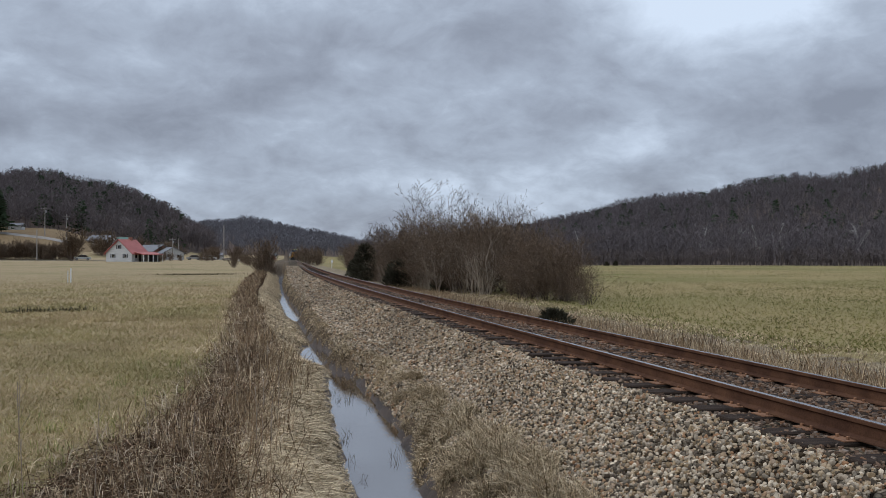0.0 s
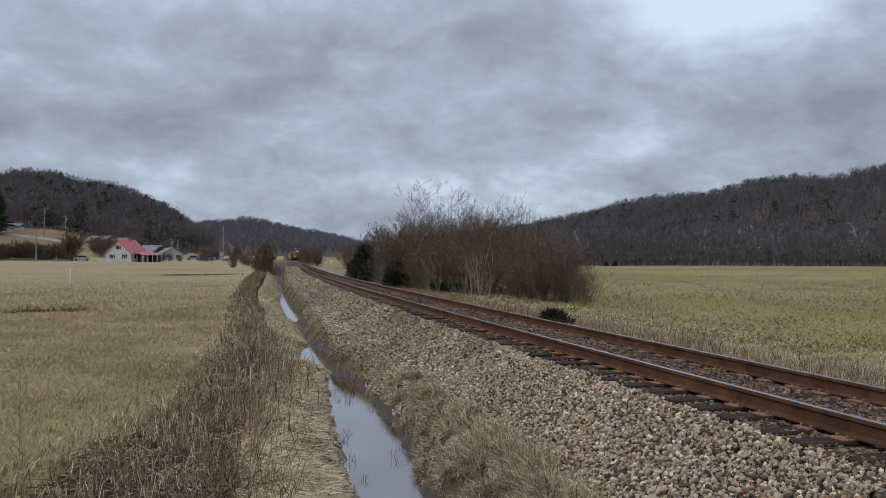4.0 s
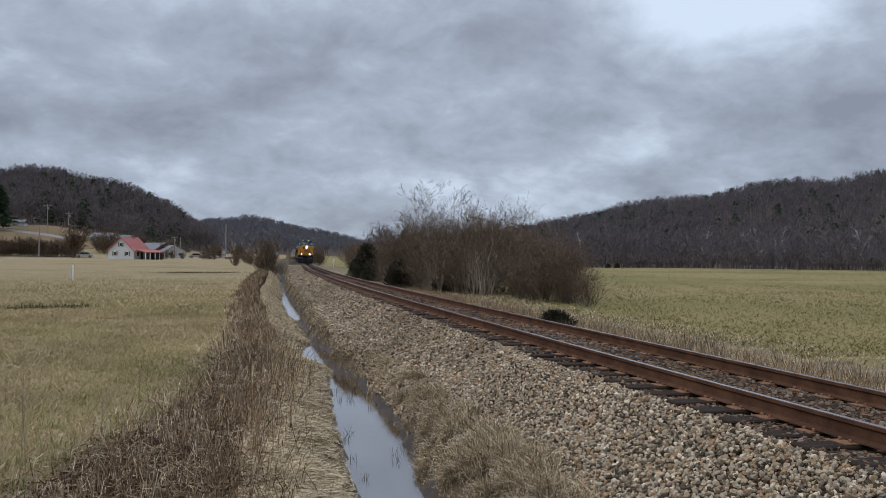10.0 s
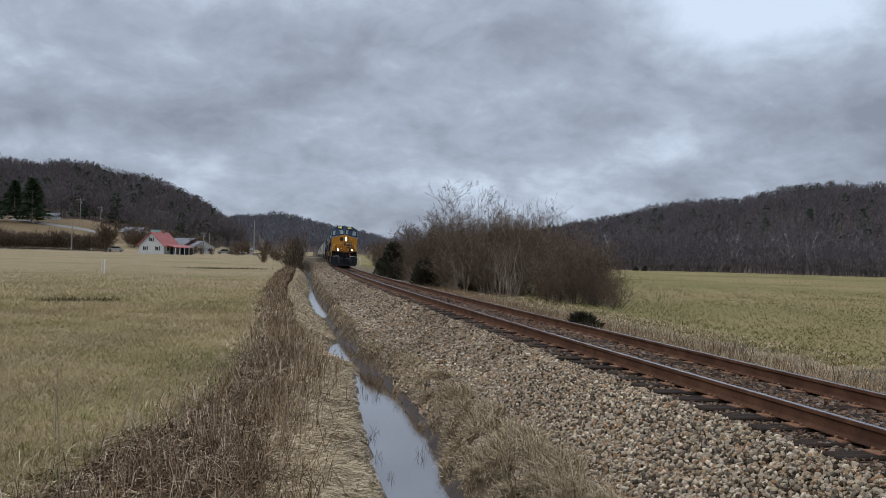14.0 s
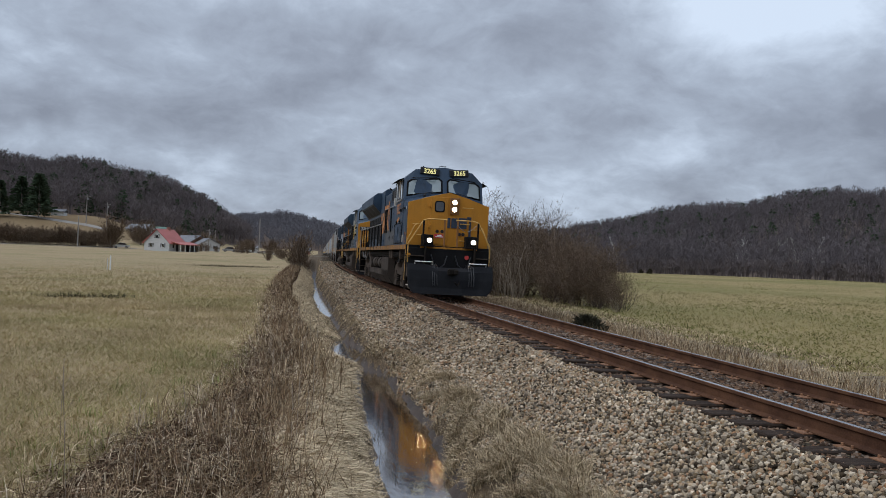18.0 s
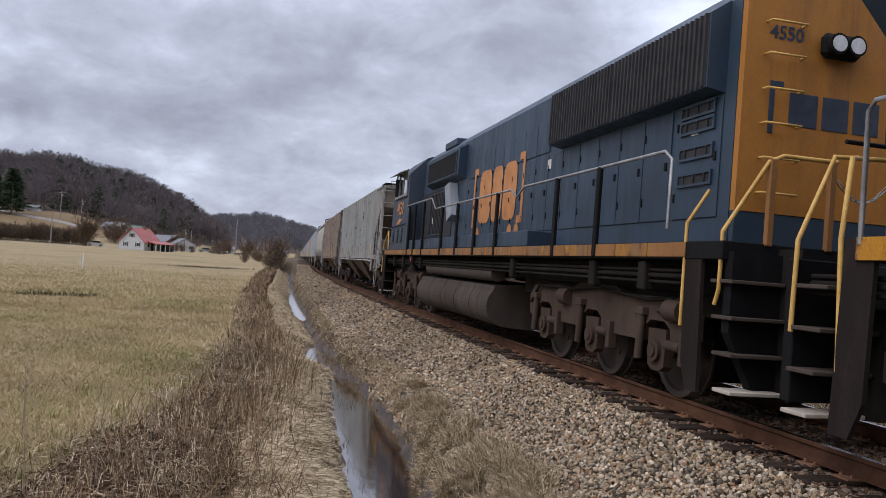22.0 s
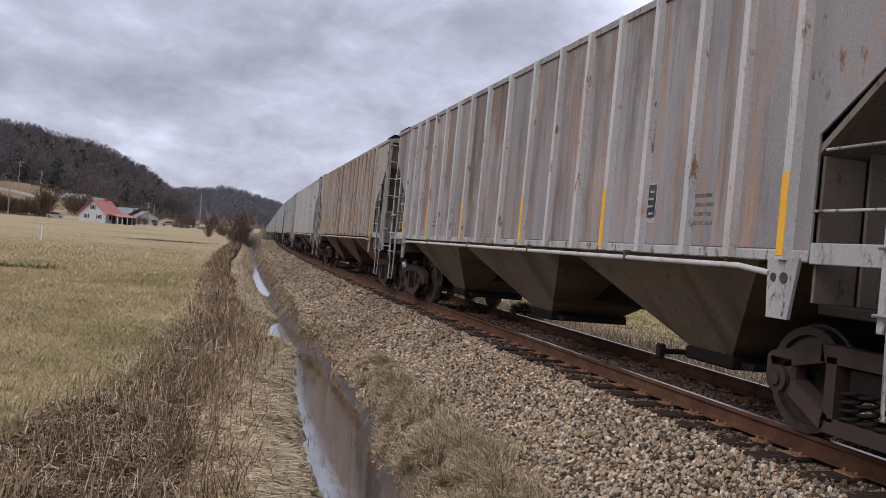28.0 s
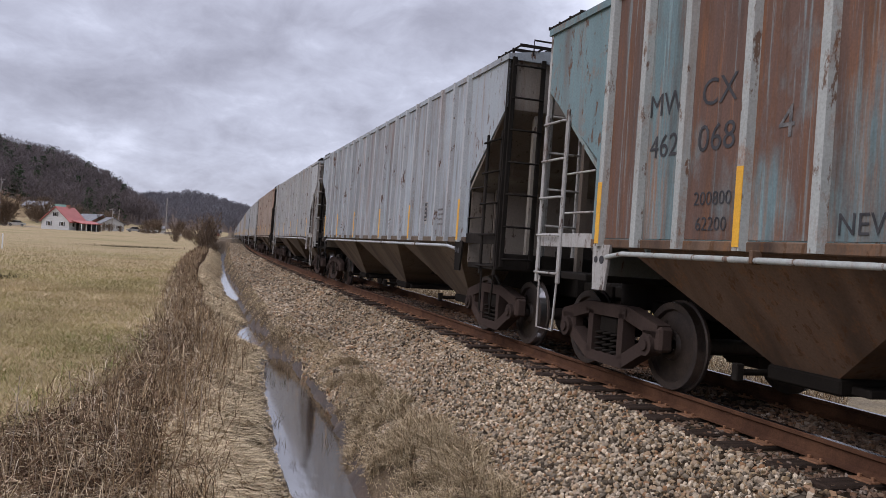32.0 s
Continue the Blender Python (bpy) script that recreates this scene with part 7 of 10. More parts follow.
def emd_locomotive(number):
    """Runs long hood first; y is again the distance behind its leading end."""
    blue, yel = M["blue_emd"], M["yellow_worn"]
    loco = thing("locomotive", f"worn dark blue diesel locomotive running hood first, numbered {number}", "locomotive", group="freight train")
    Z0 = 1.76
    part("frame", Geo().box(-1.02, 1.02, 0.35, 21.3, 1.22, 1.58, 0.02), M["black"], loco)
    part("walkway", Geo().box(-1.49, 1.49, 0.30, 21.2, 1.58, Z0, 0.008), M["black"], loco)
    for s in (-1, 1):
        for k in range(24):
            y = 0.95 + k * 0.82
            part("side_sill", Geo().box(s * 1.49, s * 1.505, y, y + 0.80, 1.60, 1.75, 0.003), M["sill"] if k % 2 else M["rust_yellow"], loco, "dirty yellow sill plate" if k % 2 else "")
        part("ledge", Geo().box(s * 1.0, s * 1.46, 6.0, 17.0, Z0, 2.02, 0.01), blue, loco)
    part("hood", Geo().extrude([(-1.04, Z0), (-1.04, 4.36), (-0.80, 4.60), (0.80, 4.60), (1.04, 4.36), (1.04, Z0)], "y", 0.95, 16.9), blue, loco)
    face = part("hood_end", Geo().extrude([(-1.03, Z0 + 0.36), (-1.03, 4.34), (-0.70, 4.58), (0.70, 4.58), (1.03, 4.34), (1.03, Z0 + 0.36)], "y", 0.86, 0.95), yel, loco, "orange-yellow hood end")
    part("hood_end_skirt", Geo().box(-1.03, 1.03, 0.87, 0.95, Z0, Z0 + 0.36, 0.006), blue, loco)
    for z in (2.32, 2.68, 3.04, 3.40, 3.76, 4.10):
        part("grab_iron", Geo().tube([(-0.80, 0.86, z), (-0.80, 0.77, z), (-0.38, 0.77, z), (-0.38, 0.86, z)], 0.013, 5), M["yellow_rail"], loco)
    part("lettering", text_mesh(number, 0.20, M["navy"], 0.004), M["navy"], face, at=on_front(-0.56, 0.853, 4.0))
    lb = part("headlight_box", Geo().box(-0.18, 0.28, 0.74, 0.87, 3.80, 4.06, 0.05), M["black"], loco)
    for x in (-0.06, 0.16):
        lamp(loco, x, 0.74, 3.93, 0.085, False)
    for x0, x1, z0, z1 in ((-0.72, -0.66, 2.95, 3.5), (-0.66, -0.56, 3.44, 3.5), (-0.48, -0.14, 3.05, 3.40), (-0.08, 0.24, 3.05, 3.40), (0.30, 0.62, 3.05, 3.40), (0.72, 0.78, 2.95, 3.5)):
        part("mark", Geo().box(x0, x1, 0.852, 0.862, z0, z1, 0.003), M["navy"], face, "dark block of the owner's mark")
    for s in (-1, 1):
        # flared radiators, then doors
        flare = [(s * 1.03, 3.38), (s * 1.27, 3.42), (s * 1.27, 4.22), (s * 1.04, 4.38)]
        rad = part("radiator", Geo().extrude(flare, "y", 1.15, 5.85), blue, loco)
        for a, b in ((1.18, 3.48), (3.52, 5.82)):
            prof, n = [(s * 1.268, a), (s * 1.274, a)], 23
            for k in range(n):
                y = a + (b - a) * (k + 0.5) / n
                prof += [(s * 1.274, y - 0.022), (s * 1.298, y - 0.016), (s * 1.298, y + 0.016), (s * 1.274, y + 0.022)]
            part("radiator_screen", Geo().extrude(prof + [(s * 1.274, b), (s * 1.268, b)], "z", 3.43, 4.22), M["grille"], rad)
        doors(loco, s * 1.04, (1.15, 2.1), Z0 + 0.3, 3.38, blue)
        for z in (2.5, 2.8, 3.1, 3.28):
            screen(loco, s * 1.06, 1.3, 1.95, z - 0.05, z + 0.05, 3, blue)
        doors(loco, s * 1.04, (2.2, 2.9, 3.6, 4.3, 5.0, 5.7, 6.35, 7.0, 7.65, 8.3, 8.95, 9.6, 10.25, 10.9, 11.6), 2.06, 3.36, blue)
        doors(loco, s * 1.04, (6.35, 7.0, 7.65, 8.3, 8.95, 9.6, 10.25, 10.9, 11.6), 3.40, 3.95, blue, False)
        db = part("brake_grid_box", Geo().extrude([(s * 1.0, 3.45), (s * 1.24, 3.55), (s * 1.24, 4.18), (s * 0.98, 4.32)], "y", 12.0, 15.6), blue, loco)
        screen(db, s * 1.24, 12.2, 15.4, 3.60, 4.12, 40, blue)
        part("intake", Geo().extrude([(12.75, 2.45), (13.25, 3.35), (12.75, 3.42), (12.3, 2.6)], "x", s * 1.05, s * 1.26), M["duct_pale"], loco, "pale grey slanted intake duct")
        # no hollow here: a black sheet on the hood paints the recess's shade
        part("recess", Geo().box(s * 1.03, s * 1.055, 13.1, 16.7, 2.1, 3.4), M["grille"], loco, "flat black sheet standing in for the shade of a recess beside the cab")
        screen(loco, s * 1.056, 14.0, 15.6, 2.2, 3.3, 9, blue)
        # cab
        x = s * 1.50
        sw = part("side_window", Geo().box(x, x + s * 0.006, 17.15, 19.05, 3.44, 4.12), M["dark_glass"], loco, "dark side window with an open pane")
        fr = Geo()
        for y in (17.15, 17.75, 18.5, 19.05):
            fr.box(x, x + s * 0.03, y - 0.025, y + 0.025, 3.42, 4.14)
        part("window_frame", fr.box(x, x + s * 0.05, 17.1, 19.1, 3.36, 3.44, 0.008).box(x, x + s * 0.03, 17.1, 19.1, 4.12, 4.17), M["steel"], sw)
        part("pane", Geo().box(x + s * 0.008, x + s * 0.014, 17.18, 17.72, 3.46, 4.10), M["glass"], sw)
        part("pane", Geo().box(x + s * 0.008, x + s * 0.014, 17.8, 18.1, 3.46, 4.10), M["glass"], sw)
        part("pane", Geo().box(x + s * 0.008, x + s * 0.014, 18.85, 19.02, 3.46, 4.10), M["glass"], sw)
        part("mirror", Geo().box(x + s * 0.02, x + s * 0.14, 18.55, 18.60, 3.42, 3.98, 0.01), M["board"], loco)
        part("awning", Geo().extrude([(x, 4.16), (x + s * 0.30, 4.02), (x + s * 0.30, 4.04), (x, 4.19)], "y", 17.1, 18.9), M["duct_pale"], loco)
        for a in (17.5, 18.2, 19.0):
            louvre(loco, x, a, a + 0.42, 1.96, 2.42, 7, M["blue_cab"])
        part("pipe", Geo().tube([(x + s * 0.03, 16.95, 2.52), (x + s * 0.03, 17.8, 2.50), (x + s * 0.03, 19.8, 2.48)], 0.015, 5), M["black"], loco)
        part("door_edge", Geo().box(x - s * 0.02, x, 16.7, 16.95, Z0, 3.0, 0.006), M["blue_cab"], loco)
    part("cab", Geo().loft([cab_ring(1.49, Z0, 4.62, 16.9), cab_ring(1.49, Z0, 4.62, 19.2), [(px, 19.75 if pz < 3.5 else 19.35, pz) for px, _, pz in cab_ring(1.49, Z0, 4.58, 0)]]), M["blue_cab"], loco)
    part("short_hood", Geo().loft([[(-1.3, 19.7, Z0), (-1.3, 19.7, 3.3), (-0.5, 19.7, 3.5), (0.5, 19.7, 3.5), (1.3, 19.7, 3.3), (1.3, 19.7, Z0)], [(-1.1, 20.6, Z0), (-1.1, 20.6, 3.0), (-0.5, 20.7, 3.15), (0.5, 20.7, 3.15), (1.1, 20.6, 3.0), (1.1, 20.6, Z0)]]), yel, loco)
    part("lettering", text_mesh(number, 0.55, M["orange"], 0.012), M["orange"], loco, at=on_side(-1.502, 18.15, 3.02))
    part("mark", Geo().poly([(-1.500, y, z) for y, z in ((18.8, 2.52), (18.3, 2.58), (18.32, 2.52), (17.6, 2.70), (18.1, 2.68), (18.08, 2.76))]), M["orange"], loco, "lightning flash")
    plain_logo(loco, -1.064, 7.55, 11.05, 2.0, 3.75, M["orange"], "faded orange block of the owner's mark")
    for y in (2.6, 4.3, 7.2, 9.0, 10.5):
        part("roof_fan", Geo().cyl((0, y, 4.60), (0, y, 4.70), 0.62 if y < 5 else 0.45, 20), M["black"], loco)
    part("exhaust_stack", Geo().box(-0.5, 0.5, 12.4, 13.2, 4.58, 4.78, 0.03), M["black"], loco)
    part("roof_box", Geo().box(-0.95, 0.95, 13.6, 14.9, 4.5, 4.70, 0.03), blue, loco)
    for y, z in ((1.6, 3.0), (6.2, 3.1), (15.2, 2.5)):
        part("notice", Geo().box(-1.066, -1.060, y, y + 0.16, z, z + 0.16), M["dirty_white"], loco)
    # rails and steps
    for s in (-1, 1):
        x = s * 1.50
        posts = [(y, 2.75) for y in (3.2, 4.7)] + [(y, 2.75) for y in (7.7, 9.2, 10.7, 12.2)] + [(y, 3.0) for y in (14.4, 15.6, 16.5)]
        handrail(loco, [(x, 1.35, 1.9), (x, 1.35, 2.65), (x, 1.5, 2.75), (x, 6.2, 2.75), (x, 6.6, 2.60), (x, 6.9, 2.75), (x, 13.0, 2.75), (x, 13.5, 3.05), (x, 16.9, 3.05)], posts, Z0 - 0.16, M["steel"], M["black"], s)
        part("front_rail", Geo().tube([(s * 1.46, 0.42, 1.15), (s * 1.46, 0.36, 1.30), (s * 1.46, 0.36, 1.85), (s * 1.05, 0.30, 2.55), (s * 0.9, 0.30, 2.62), (s * 0.3, 0.30, 2.62)], 0.022, 6), M["yellow_rail"], loco, "yellow front handrail")
        part("front_rail", Geo().tube([(s * 1.48, 0.98, 0.9), (s * 1.48, 0.98, 1.95), (s * 1.3, 0.9, 2.3)], 0.02, 6), M["yellow_rail"], loco)
        part("rail_post", Geo().box(s * 0.32, s * 0.39, 0.27, 0.33, Z0 - 0.02, 2.62, 0.008), M["rust_yellow"], loco)
        part("rail_post", Geo().box(s * 0.98, s * 1.05, 0.27, 0.33, Z0 - 0.02, 2.58, 0.008), M["rust_yellow"], loco)
        step_well(loco, -0.05, 1, None, s)
        step_well(loco, 21.5, -1, None, s)
        part("rear_rail", Geo().tube([(s * 1.46, 20.2, 1.8), (s * 1.46, 20.3, 2.4), (s * 1.46, 21.1, 2.0), (s * 1.46, 21.2, 1.0)], 0.02, 6), M["yellow_rail"], loco)
        tread_pipes(loco, 1.0, 20.6, s)
        part("air_reservoir", Geo().cyl((s * 1.22, 8.2, 1.26), (s * 1.22, 14.2, 1.26), 0.15, 16), M["tank"], loco)
        part("sand_funnel", Geo().cyl((s * 1.38, 15.9, 1.14), (s * 1.38, 15.9, 1.34), 0.17, 14, 0.07), M["under"], loco)
        part("junction_box", Geo().box(s * 1.38, s * 1.48, 15.7, 16.1, 1.36, 1.57, 0.01), M["under"], loco)
        part("brake_disc", Geo().cyl((s * 1.484, 15.85, 1.47), (s * 1.49, 15.85, 1.47), 0.06, 12), M["red"], loco)
        for y in (2.0, 3.4, 6.8, 14.8, 17.4, 19.0):
            part("bracket", Geo().box(s * 1.30, s * 1.44, y - 0.09, y + 0.09, 1.22, 1.56, 0.02), M["under"], loco)
    part("front_chain", chain_geo([(-0.3 + 0.075 * i, 0.30, 2.45 - 0.2 * math.sin(math.pi * i / 8)) for i in range(9)]), M["steel"], loco)
    part("pilot", Geo().extrude([(-1.42, 1.66), (1.42, 1.66), (1.42, 0.9), (1.1, 0.3), (-1.1, 0.3), (-1.42, 0.9)], "y", 0.22, 0.34), M["black"], loco)
    part("rear_pilot", Geo().box(-1.42, 1.42, 21.2, 21.32, 0.42, 1.66, 0.01), M["black"], loco)
    part("coupler", coupler_geo(-1), M["under"], loco, at=(0, 0.3, 0))
    part("coupler", coupler_geo(1), M["under"], loco, at=(0, 21.2, 0))
    for x in (-0.62, -0.52, 0.56, 0.66):
        part("air_hose", Geo().tube([(x, 0.22, 1.0), (x * 1.02, 0.10, 0.9), (x * 1.05, 0.02, 0.6), (x * 1.02, 0.0, 0.36)], 0.022, 6), M["board"], loco)
    TANK_ARC = [(0.9, 1.08), (1.30, 1.03)] + [(1.05 + 0.39 * math.cos(t), 0.66 + 0.40 * math.sin(t)) for t in np.linspace(0.75, -1.45, 12)] + [(0.7, 0.24)]
    for a, b in ((0.9, 7.3), (14.9, 20.4)):
        part("truck_deck", Geo().box(-0.98, 0.98, a, b, 0.98, 1.225, 0.01), M["under"], loco)
    tank = [(s * a, z) for s, a, z in [(-1, a, z) for a, z in TANK_ARC] + [(1, a, z) for a, z in reversed(TANK_ARC)]]
    part("fuel_tank", Geo().extrude(tank, "y", 8.1, 14.85, smooth=False), M["tank"], loco)
    for y in (9.4, 10.7, 12.0, 13.3):
        part("tank_band", Geo().extrude([(a * 1.003, z) for a, z in tank], "y", y - 0.012, y + 0.012), M["under"], loco)
    ws = loco_truck(loco, (2.1, 3.95, 5.8), 0.533, 3.95, "emd") + loco_truck(loco, (15.95, 17.8, 19.6), 0.533, 17.78, "emd")
    return loco, ws


M["blue_mid"] = paint_mat("faded_mid_blue_enamel", (0.038, 0.062, 0.090), (0.10, 0.10, 0.10), 0.35, 0.4, 0.35, (0.055, 0.08, 0.11))
M["duct_pale"] = paint_mat("pale_grey_panel", (0.22, 0.24, 0.26), (0.12, 0.12, 0.12), 0.3, 0.5, 0.3)
M["blue_cab"] = paint_mat("grey_blue_cab", (0.030, 0.043, 0.060), (0.09, 0.09, 0.09), 0.35, 0.42, 0.3)


def place_loco(made, start):
    """The parts were drawn from the leading end; the thing's own origin is put at its middle."""
    loco, wheels = made
    for child in loco.children:
        child.matrix_basis = Matrix.Translation((0, -10.8, 0)) @ child.matrix_basis
    TRAIN.append((loco, start + 10.8))
    WHEELS.extend(wheels)


place_loco(ge_locomotive("3265", M["blue"], M["blue"], M["orange"], True, True), 0.0)
place_loco(ge_locomotive("5368", M["blue_grey"], M["blue_mid"], M["gold"], False, False), 22.28)
place_loco(emd_locomotive("4550"), 44.05)


# ---- plants: built from tapering slivers ----
def sliver_mesh(name, p0, p1, w0, w1, material, rng, flat=True):
    """Thin pieces from p0 to p1, w0 wide at the foot and w1 at the tip, each turned at random about its own line."""
    d = p1 - p0
    d /= np.linalg.norm(d, axis=1, keepdims=True) + 1e-9
    r = rng.normal(size=d.shape)
    a = np.cross(d, r)
    a /= np.linalg.norm(a, axis=1, keepdims=True) + 1e-9
    n = len(p0)
    if flat:
        v = np.stack([p0 - a * w0[:, None] / 2, p0 + a * w0[:, None] / 2, p1 + a * w1[:, None] / 2, p1 - a * w1[:, None] / 2], 1).reshape(-1, 3)
        q = np.arange(n * 4).reshape(n, 4)
        return raw_mesh(name, v, q, [material])
    b = np.cross(d, a)
    ring = [a, -0.5 * a + 0.866 * b, -0.5 * a - 0.866 * b]
    v = np.stack([p0 + k * w0[:, None] / 2 for k in ring] + [p1 + k * w1[:, None] / 2 for k in ring], 1).reshape(-1, 3)
    base = np.arange(n)[:, None] * 6
    q = np.concatenate([base + np.array([[0, 1, 4, 3]]), base + np.array([[1, 2, 5, 4]]), base + np.array([[2, 0, 3, 5]])])
    return raw_mesh(name, v, q, [material])


def grow(rng, stems, levels, kids, bend=0.25, shrink=0.55, lift=0.15, steps_=3, angle=0.7):
    """Branching: each stem runs in a few bent steps and puts out side shoots, level by level."""
    out = []
    cur = stems
    for lv in range(levels):
        nxt = []
        for p, d, ln, w in cur:
            q_, e = p.copy(), d.copy()
            for k in range(steps_):
                e = e + rng.normal(0, bend, 3) + np.array([0, 0, lift])
                e /= np.linalg.norm(e)
                q2 = q_ + e * ln / steps_
                wa, wb = w * (1 - 0.75 * k / steps_), w * (1 - 0.75 * (k + 1) / steps_)
                out.append((q_, q2, wa, wb, lv))
                if lv < levels - 1 and (k > 0 or lv == 0):
                    for _ in range(kids[lv]):
                        s = rng.normal(0, 1, 3)
                        s -= e * s.dot(e)
                        s /= np.linalg.norm(s) + 1e-9
                        f = e * math.cos(angle) + s * math.sin(angle)
                        nxt.append((q_ + (q2 - q_) * rng.uniform(0.2, 1.0), f, ln * shrink * rng.uniform(0.6, 1.2), max(wb * 0.6, 0.006)))
                q_ = q2
        cur = nxt
    P0, P1 = np.array([o[0] for o in out]), np.array([o[1] for o in out])
    return P0, P1, np.array([o[2] for o in out]), np.array([o[3] for o in out]), np.array([o[4] for o in out])


def woody(name, label, category, seed, stems, levels, kids, thick=1, twig_w=None, bark="bark", twig="twig", group="", **kw):
    """A bare shrub or tree in two parts: the woody stems and the crown of twigs."""
    rng = np.random.RandomState(seed)
    P0, P1, W0, W1, LV = grow(rng, stems(rng), levels, kids, **kw)
    ob = thing(name, label, category, group=group)
    m = LV < thick
    stem = new("trunk", sliver_mesh("trunk", P0[m], P1[m], W0[m], W1[m], M[bark], rng, False))
    stem.parent = ob
    m = ~m
    tw = np.maximum(W0[m], twig_w or 0.0)
    crown = new("crown", sliver_mesh("crown", P0[m], P1[m], tw, np.maximum(W1[m], (twig_w or 0) * 0.5), M[twig], rng))
    crown.parent = ob
    return ob


def stems_fan(n, h, lean, w, r=0.4):
    def make(rng):
        out = []
        for _ in range(n):
            a, t = rng.uniform(0, 2 * math.pi), abs(rng.normal(0, lean))
            d = np.array([math.cos(a) * math.sin(t), math.sin(a) * math.sin(t), math.cos(t)])
            out.append((np.array([math.cos(a) * rng.uniform(0, r), math.sin(a) * rng.uniform(0, r), -0.1]), d, h * rng.uniform(0.6, 1.05), w * rng.uniform(0.6, 1.2)))
        return out
    return make


def put(ob, x, y, turn, scale=1.0, sink=0.05):
    """Stands a thing on the ground."""
    ob.scale = (scale,) * 3
    ob.matrix_basis = Matrix.Translation((x, y, float(ground_z(x, y)) - sink)) @ Matrix.Rotation(turn, 4, "Z") @ Matrix.Diagonal((scale, scale, scale, 1))


def scatter(protos, spots, rng):
    """Copies of the prototypes on the ground; the first ones are used themselves."""
    used = set()
    for x, y, s in spots:
        k = rng.randint(len(protos))
        ob = protos[k] if k not in used else copy_thing(protos[k], Matrix())
        used.add(k)
        put(ob, x, y, rng.uniform(0, 6.28), s)
    for k, ob in enumerate(protos):
        if k not in used:
            put(ob, *spots[0][:2], 0.3, spots[0][2])


def build_thicket():
    rng = np.random.RandomState(8)
    P = [woody("thicket_shrub", "tangled leafless brown shrub in a thicket beside the line", "shrub", 40 + k, stems_fan(11, 4.9, 0.36, 0.075, 0.8), 4, (3, 4, 2), 2, 0.019, group="thicket beside the line", bark="stem" if k < 2 else "dark_stem", bend=0.17, shrink=0.50, lift=0.08, angle=0.66) for k in range(6)]
    spots = []
    for k in range(50):
        t = 0.10 + 0.90 * k / 49
        spots.append((15.2 + 6.2 * t + rng.uniform(0, 6.5) * (0.12 + 0.88 * (1 - abs(2 * t - 1))), 92 - 44 * t + rng.uniform(-2.5, 2.5), (0.80 + 0.30 * math.sin(math.pi * min(1, t * 1.25))) * rng.uniform(0.70, 1.18)))
    for k in range(16):
        t = 0.12 + 0.88 * k / 15
        spots.append((14.6 + 6.4 * t + rng.uniform(-0.6, 1.0), 92 - 45 * t + rng.uniform(-2, 2), rng.uniform(0.4, 0.62)))
    spots = [(0.77 * x, 0.77 * y, 0.77 * k * float(np.interp(y, (46, 52, 62, 74, 88), (0.60, 0.78, 0.92, 0.98, 0.74)))) for x, y, k in spots]
    scatter(P, spots, rng)
    P = [woody("pale_sapling", "bare sapling with pale grey branches at the thicket's edge", "shrub", 50 + k, stems_fan(6, 4.4, 0.30, 0.085, 0.35), 4, (2, 3, 2), 3, 0.02, group="saplings at the thicket's edge", bark="pale_stem", bend=0.15, shrink=0.52, lift=0.05, angle=0.6) for k in range(3)]
    spots = []
    for k in range(17):
        t = (0.16 + 0.84 * k / 16) if k < 11 else rng.uniform(0.3, 0.75)
        spots.append((0.77 * (14.4 + 6.3 * t + rng.uniform(-0.5, 0.6)), 0.77 * (92 - 45 * t + rng.uniform(-1.5, 1.5)), 0.77 * rng.uniform(0.6, 1.02) * float(np.interp(t, (0.7, 1.0), (1.0, 0.62)))))
    scatter(P, spots, rng)
    P = [woody("roadside_brush", "low leafless brush along the line", "shrub", 60 + k, stems_fan(20, 3.2, 0.32, 0.045, 0.8), 3, (4, 3), 1, 0.035, group="brush along the line", bark="stem", bend=0.14, shrink=0.45, angle=0.45) for k in range(3)]
    spots = [(13.6 + rng.uniform(0, 9) + 0.27 * k, 98 + k * 5.4 + rng.uniform(-2, 2), rng.uniform(0.7, 1.3)) for k in range(22)]
    spots = [(max(x, 0.140 * y + 1.0), y, k) for x, y, k in spots]
    spots += [(20.5 + rng.uniform(0, 9), 232 + 7 * k + rng.uniform(-3, 3), rng.uniform(0.9, 1.5)) for k in range(9)]
    spots += [(3.7 + rng.uniform(-1.1, 0.8), 97 + rng.uniform(-5, 6), rng.uniform(0.35, 0.55)) for k in range(7)]
    spots += [(3.7, 97.0, 1.05), (3.3, 99.0, 0.8)]
    spots += [(1.2 + rng.uniform(-1.5, 2.0), 120 + 9 * k + rng.uniform(-3, 3), rng.uniform(0.3, 0.6)) for k in range(9)]
    spots += [(-5 - rng.uniform(0, 16), 214 + rng.uniform(-8, 10), rng.uniform(0.4, 0.7)) for k in range(8)]
    scatter(P, spots, rng)
    tree = lambda sd, h, lab, w=0.02: woody("bare_tree", lab, "tree", sd, stems_fan(5, h, 0.20, 0.15, 0.3), 5, (3, 3, 2, 2), 2, w, group="bare trees by the line", bark="stem", bend=0.13, shrink=0.50, lift=0.03, steps_=3, angle=0.62)
    t1, t2, t3 = tree(71, 6.2, "leafless pale-stemmed tree rising from the thicket"), tree(72, 5.2, "leafless pale-stemmed tree rising from the thicket"), tree(73, 5.6, "small leafless tree beyond the thicket", 0.03)
    put(t1, 14.5, 60.5, 0.4, 0.90), put(t2, 13.4, 64, 2.0, 0.84), put(t3, 22.6, 148, 1.0, 0.85)
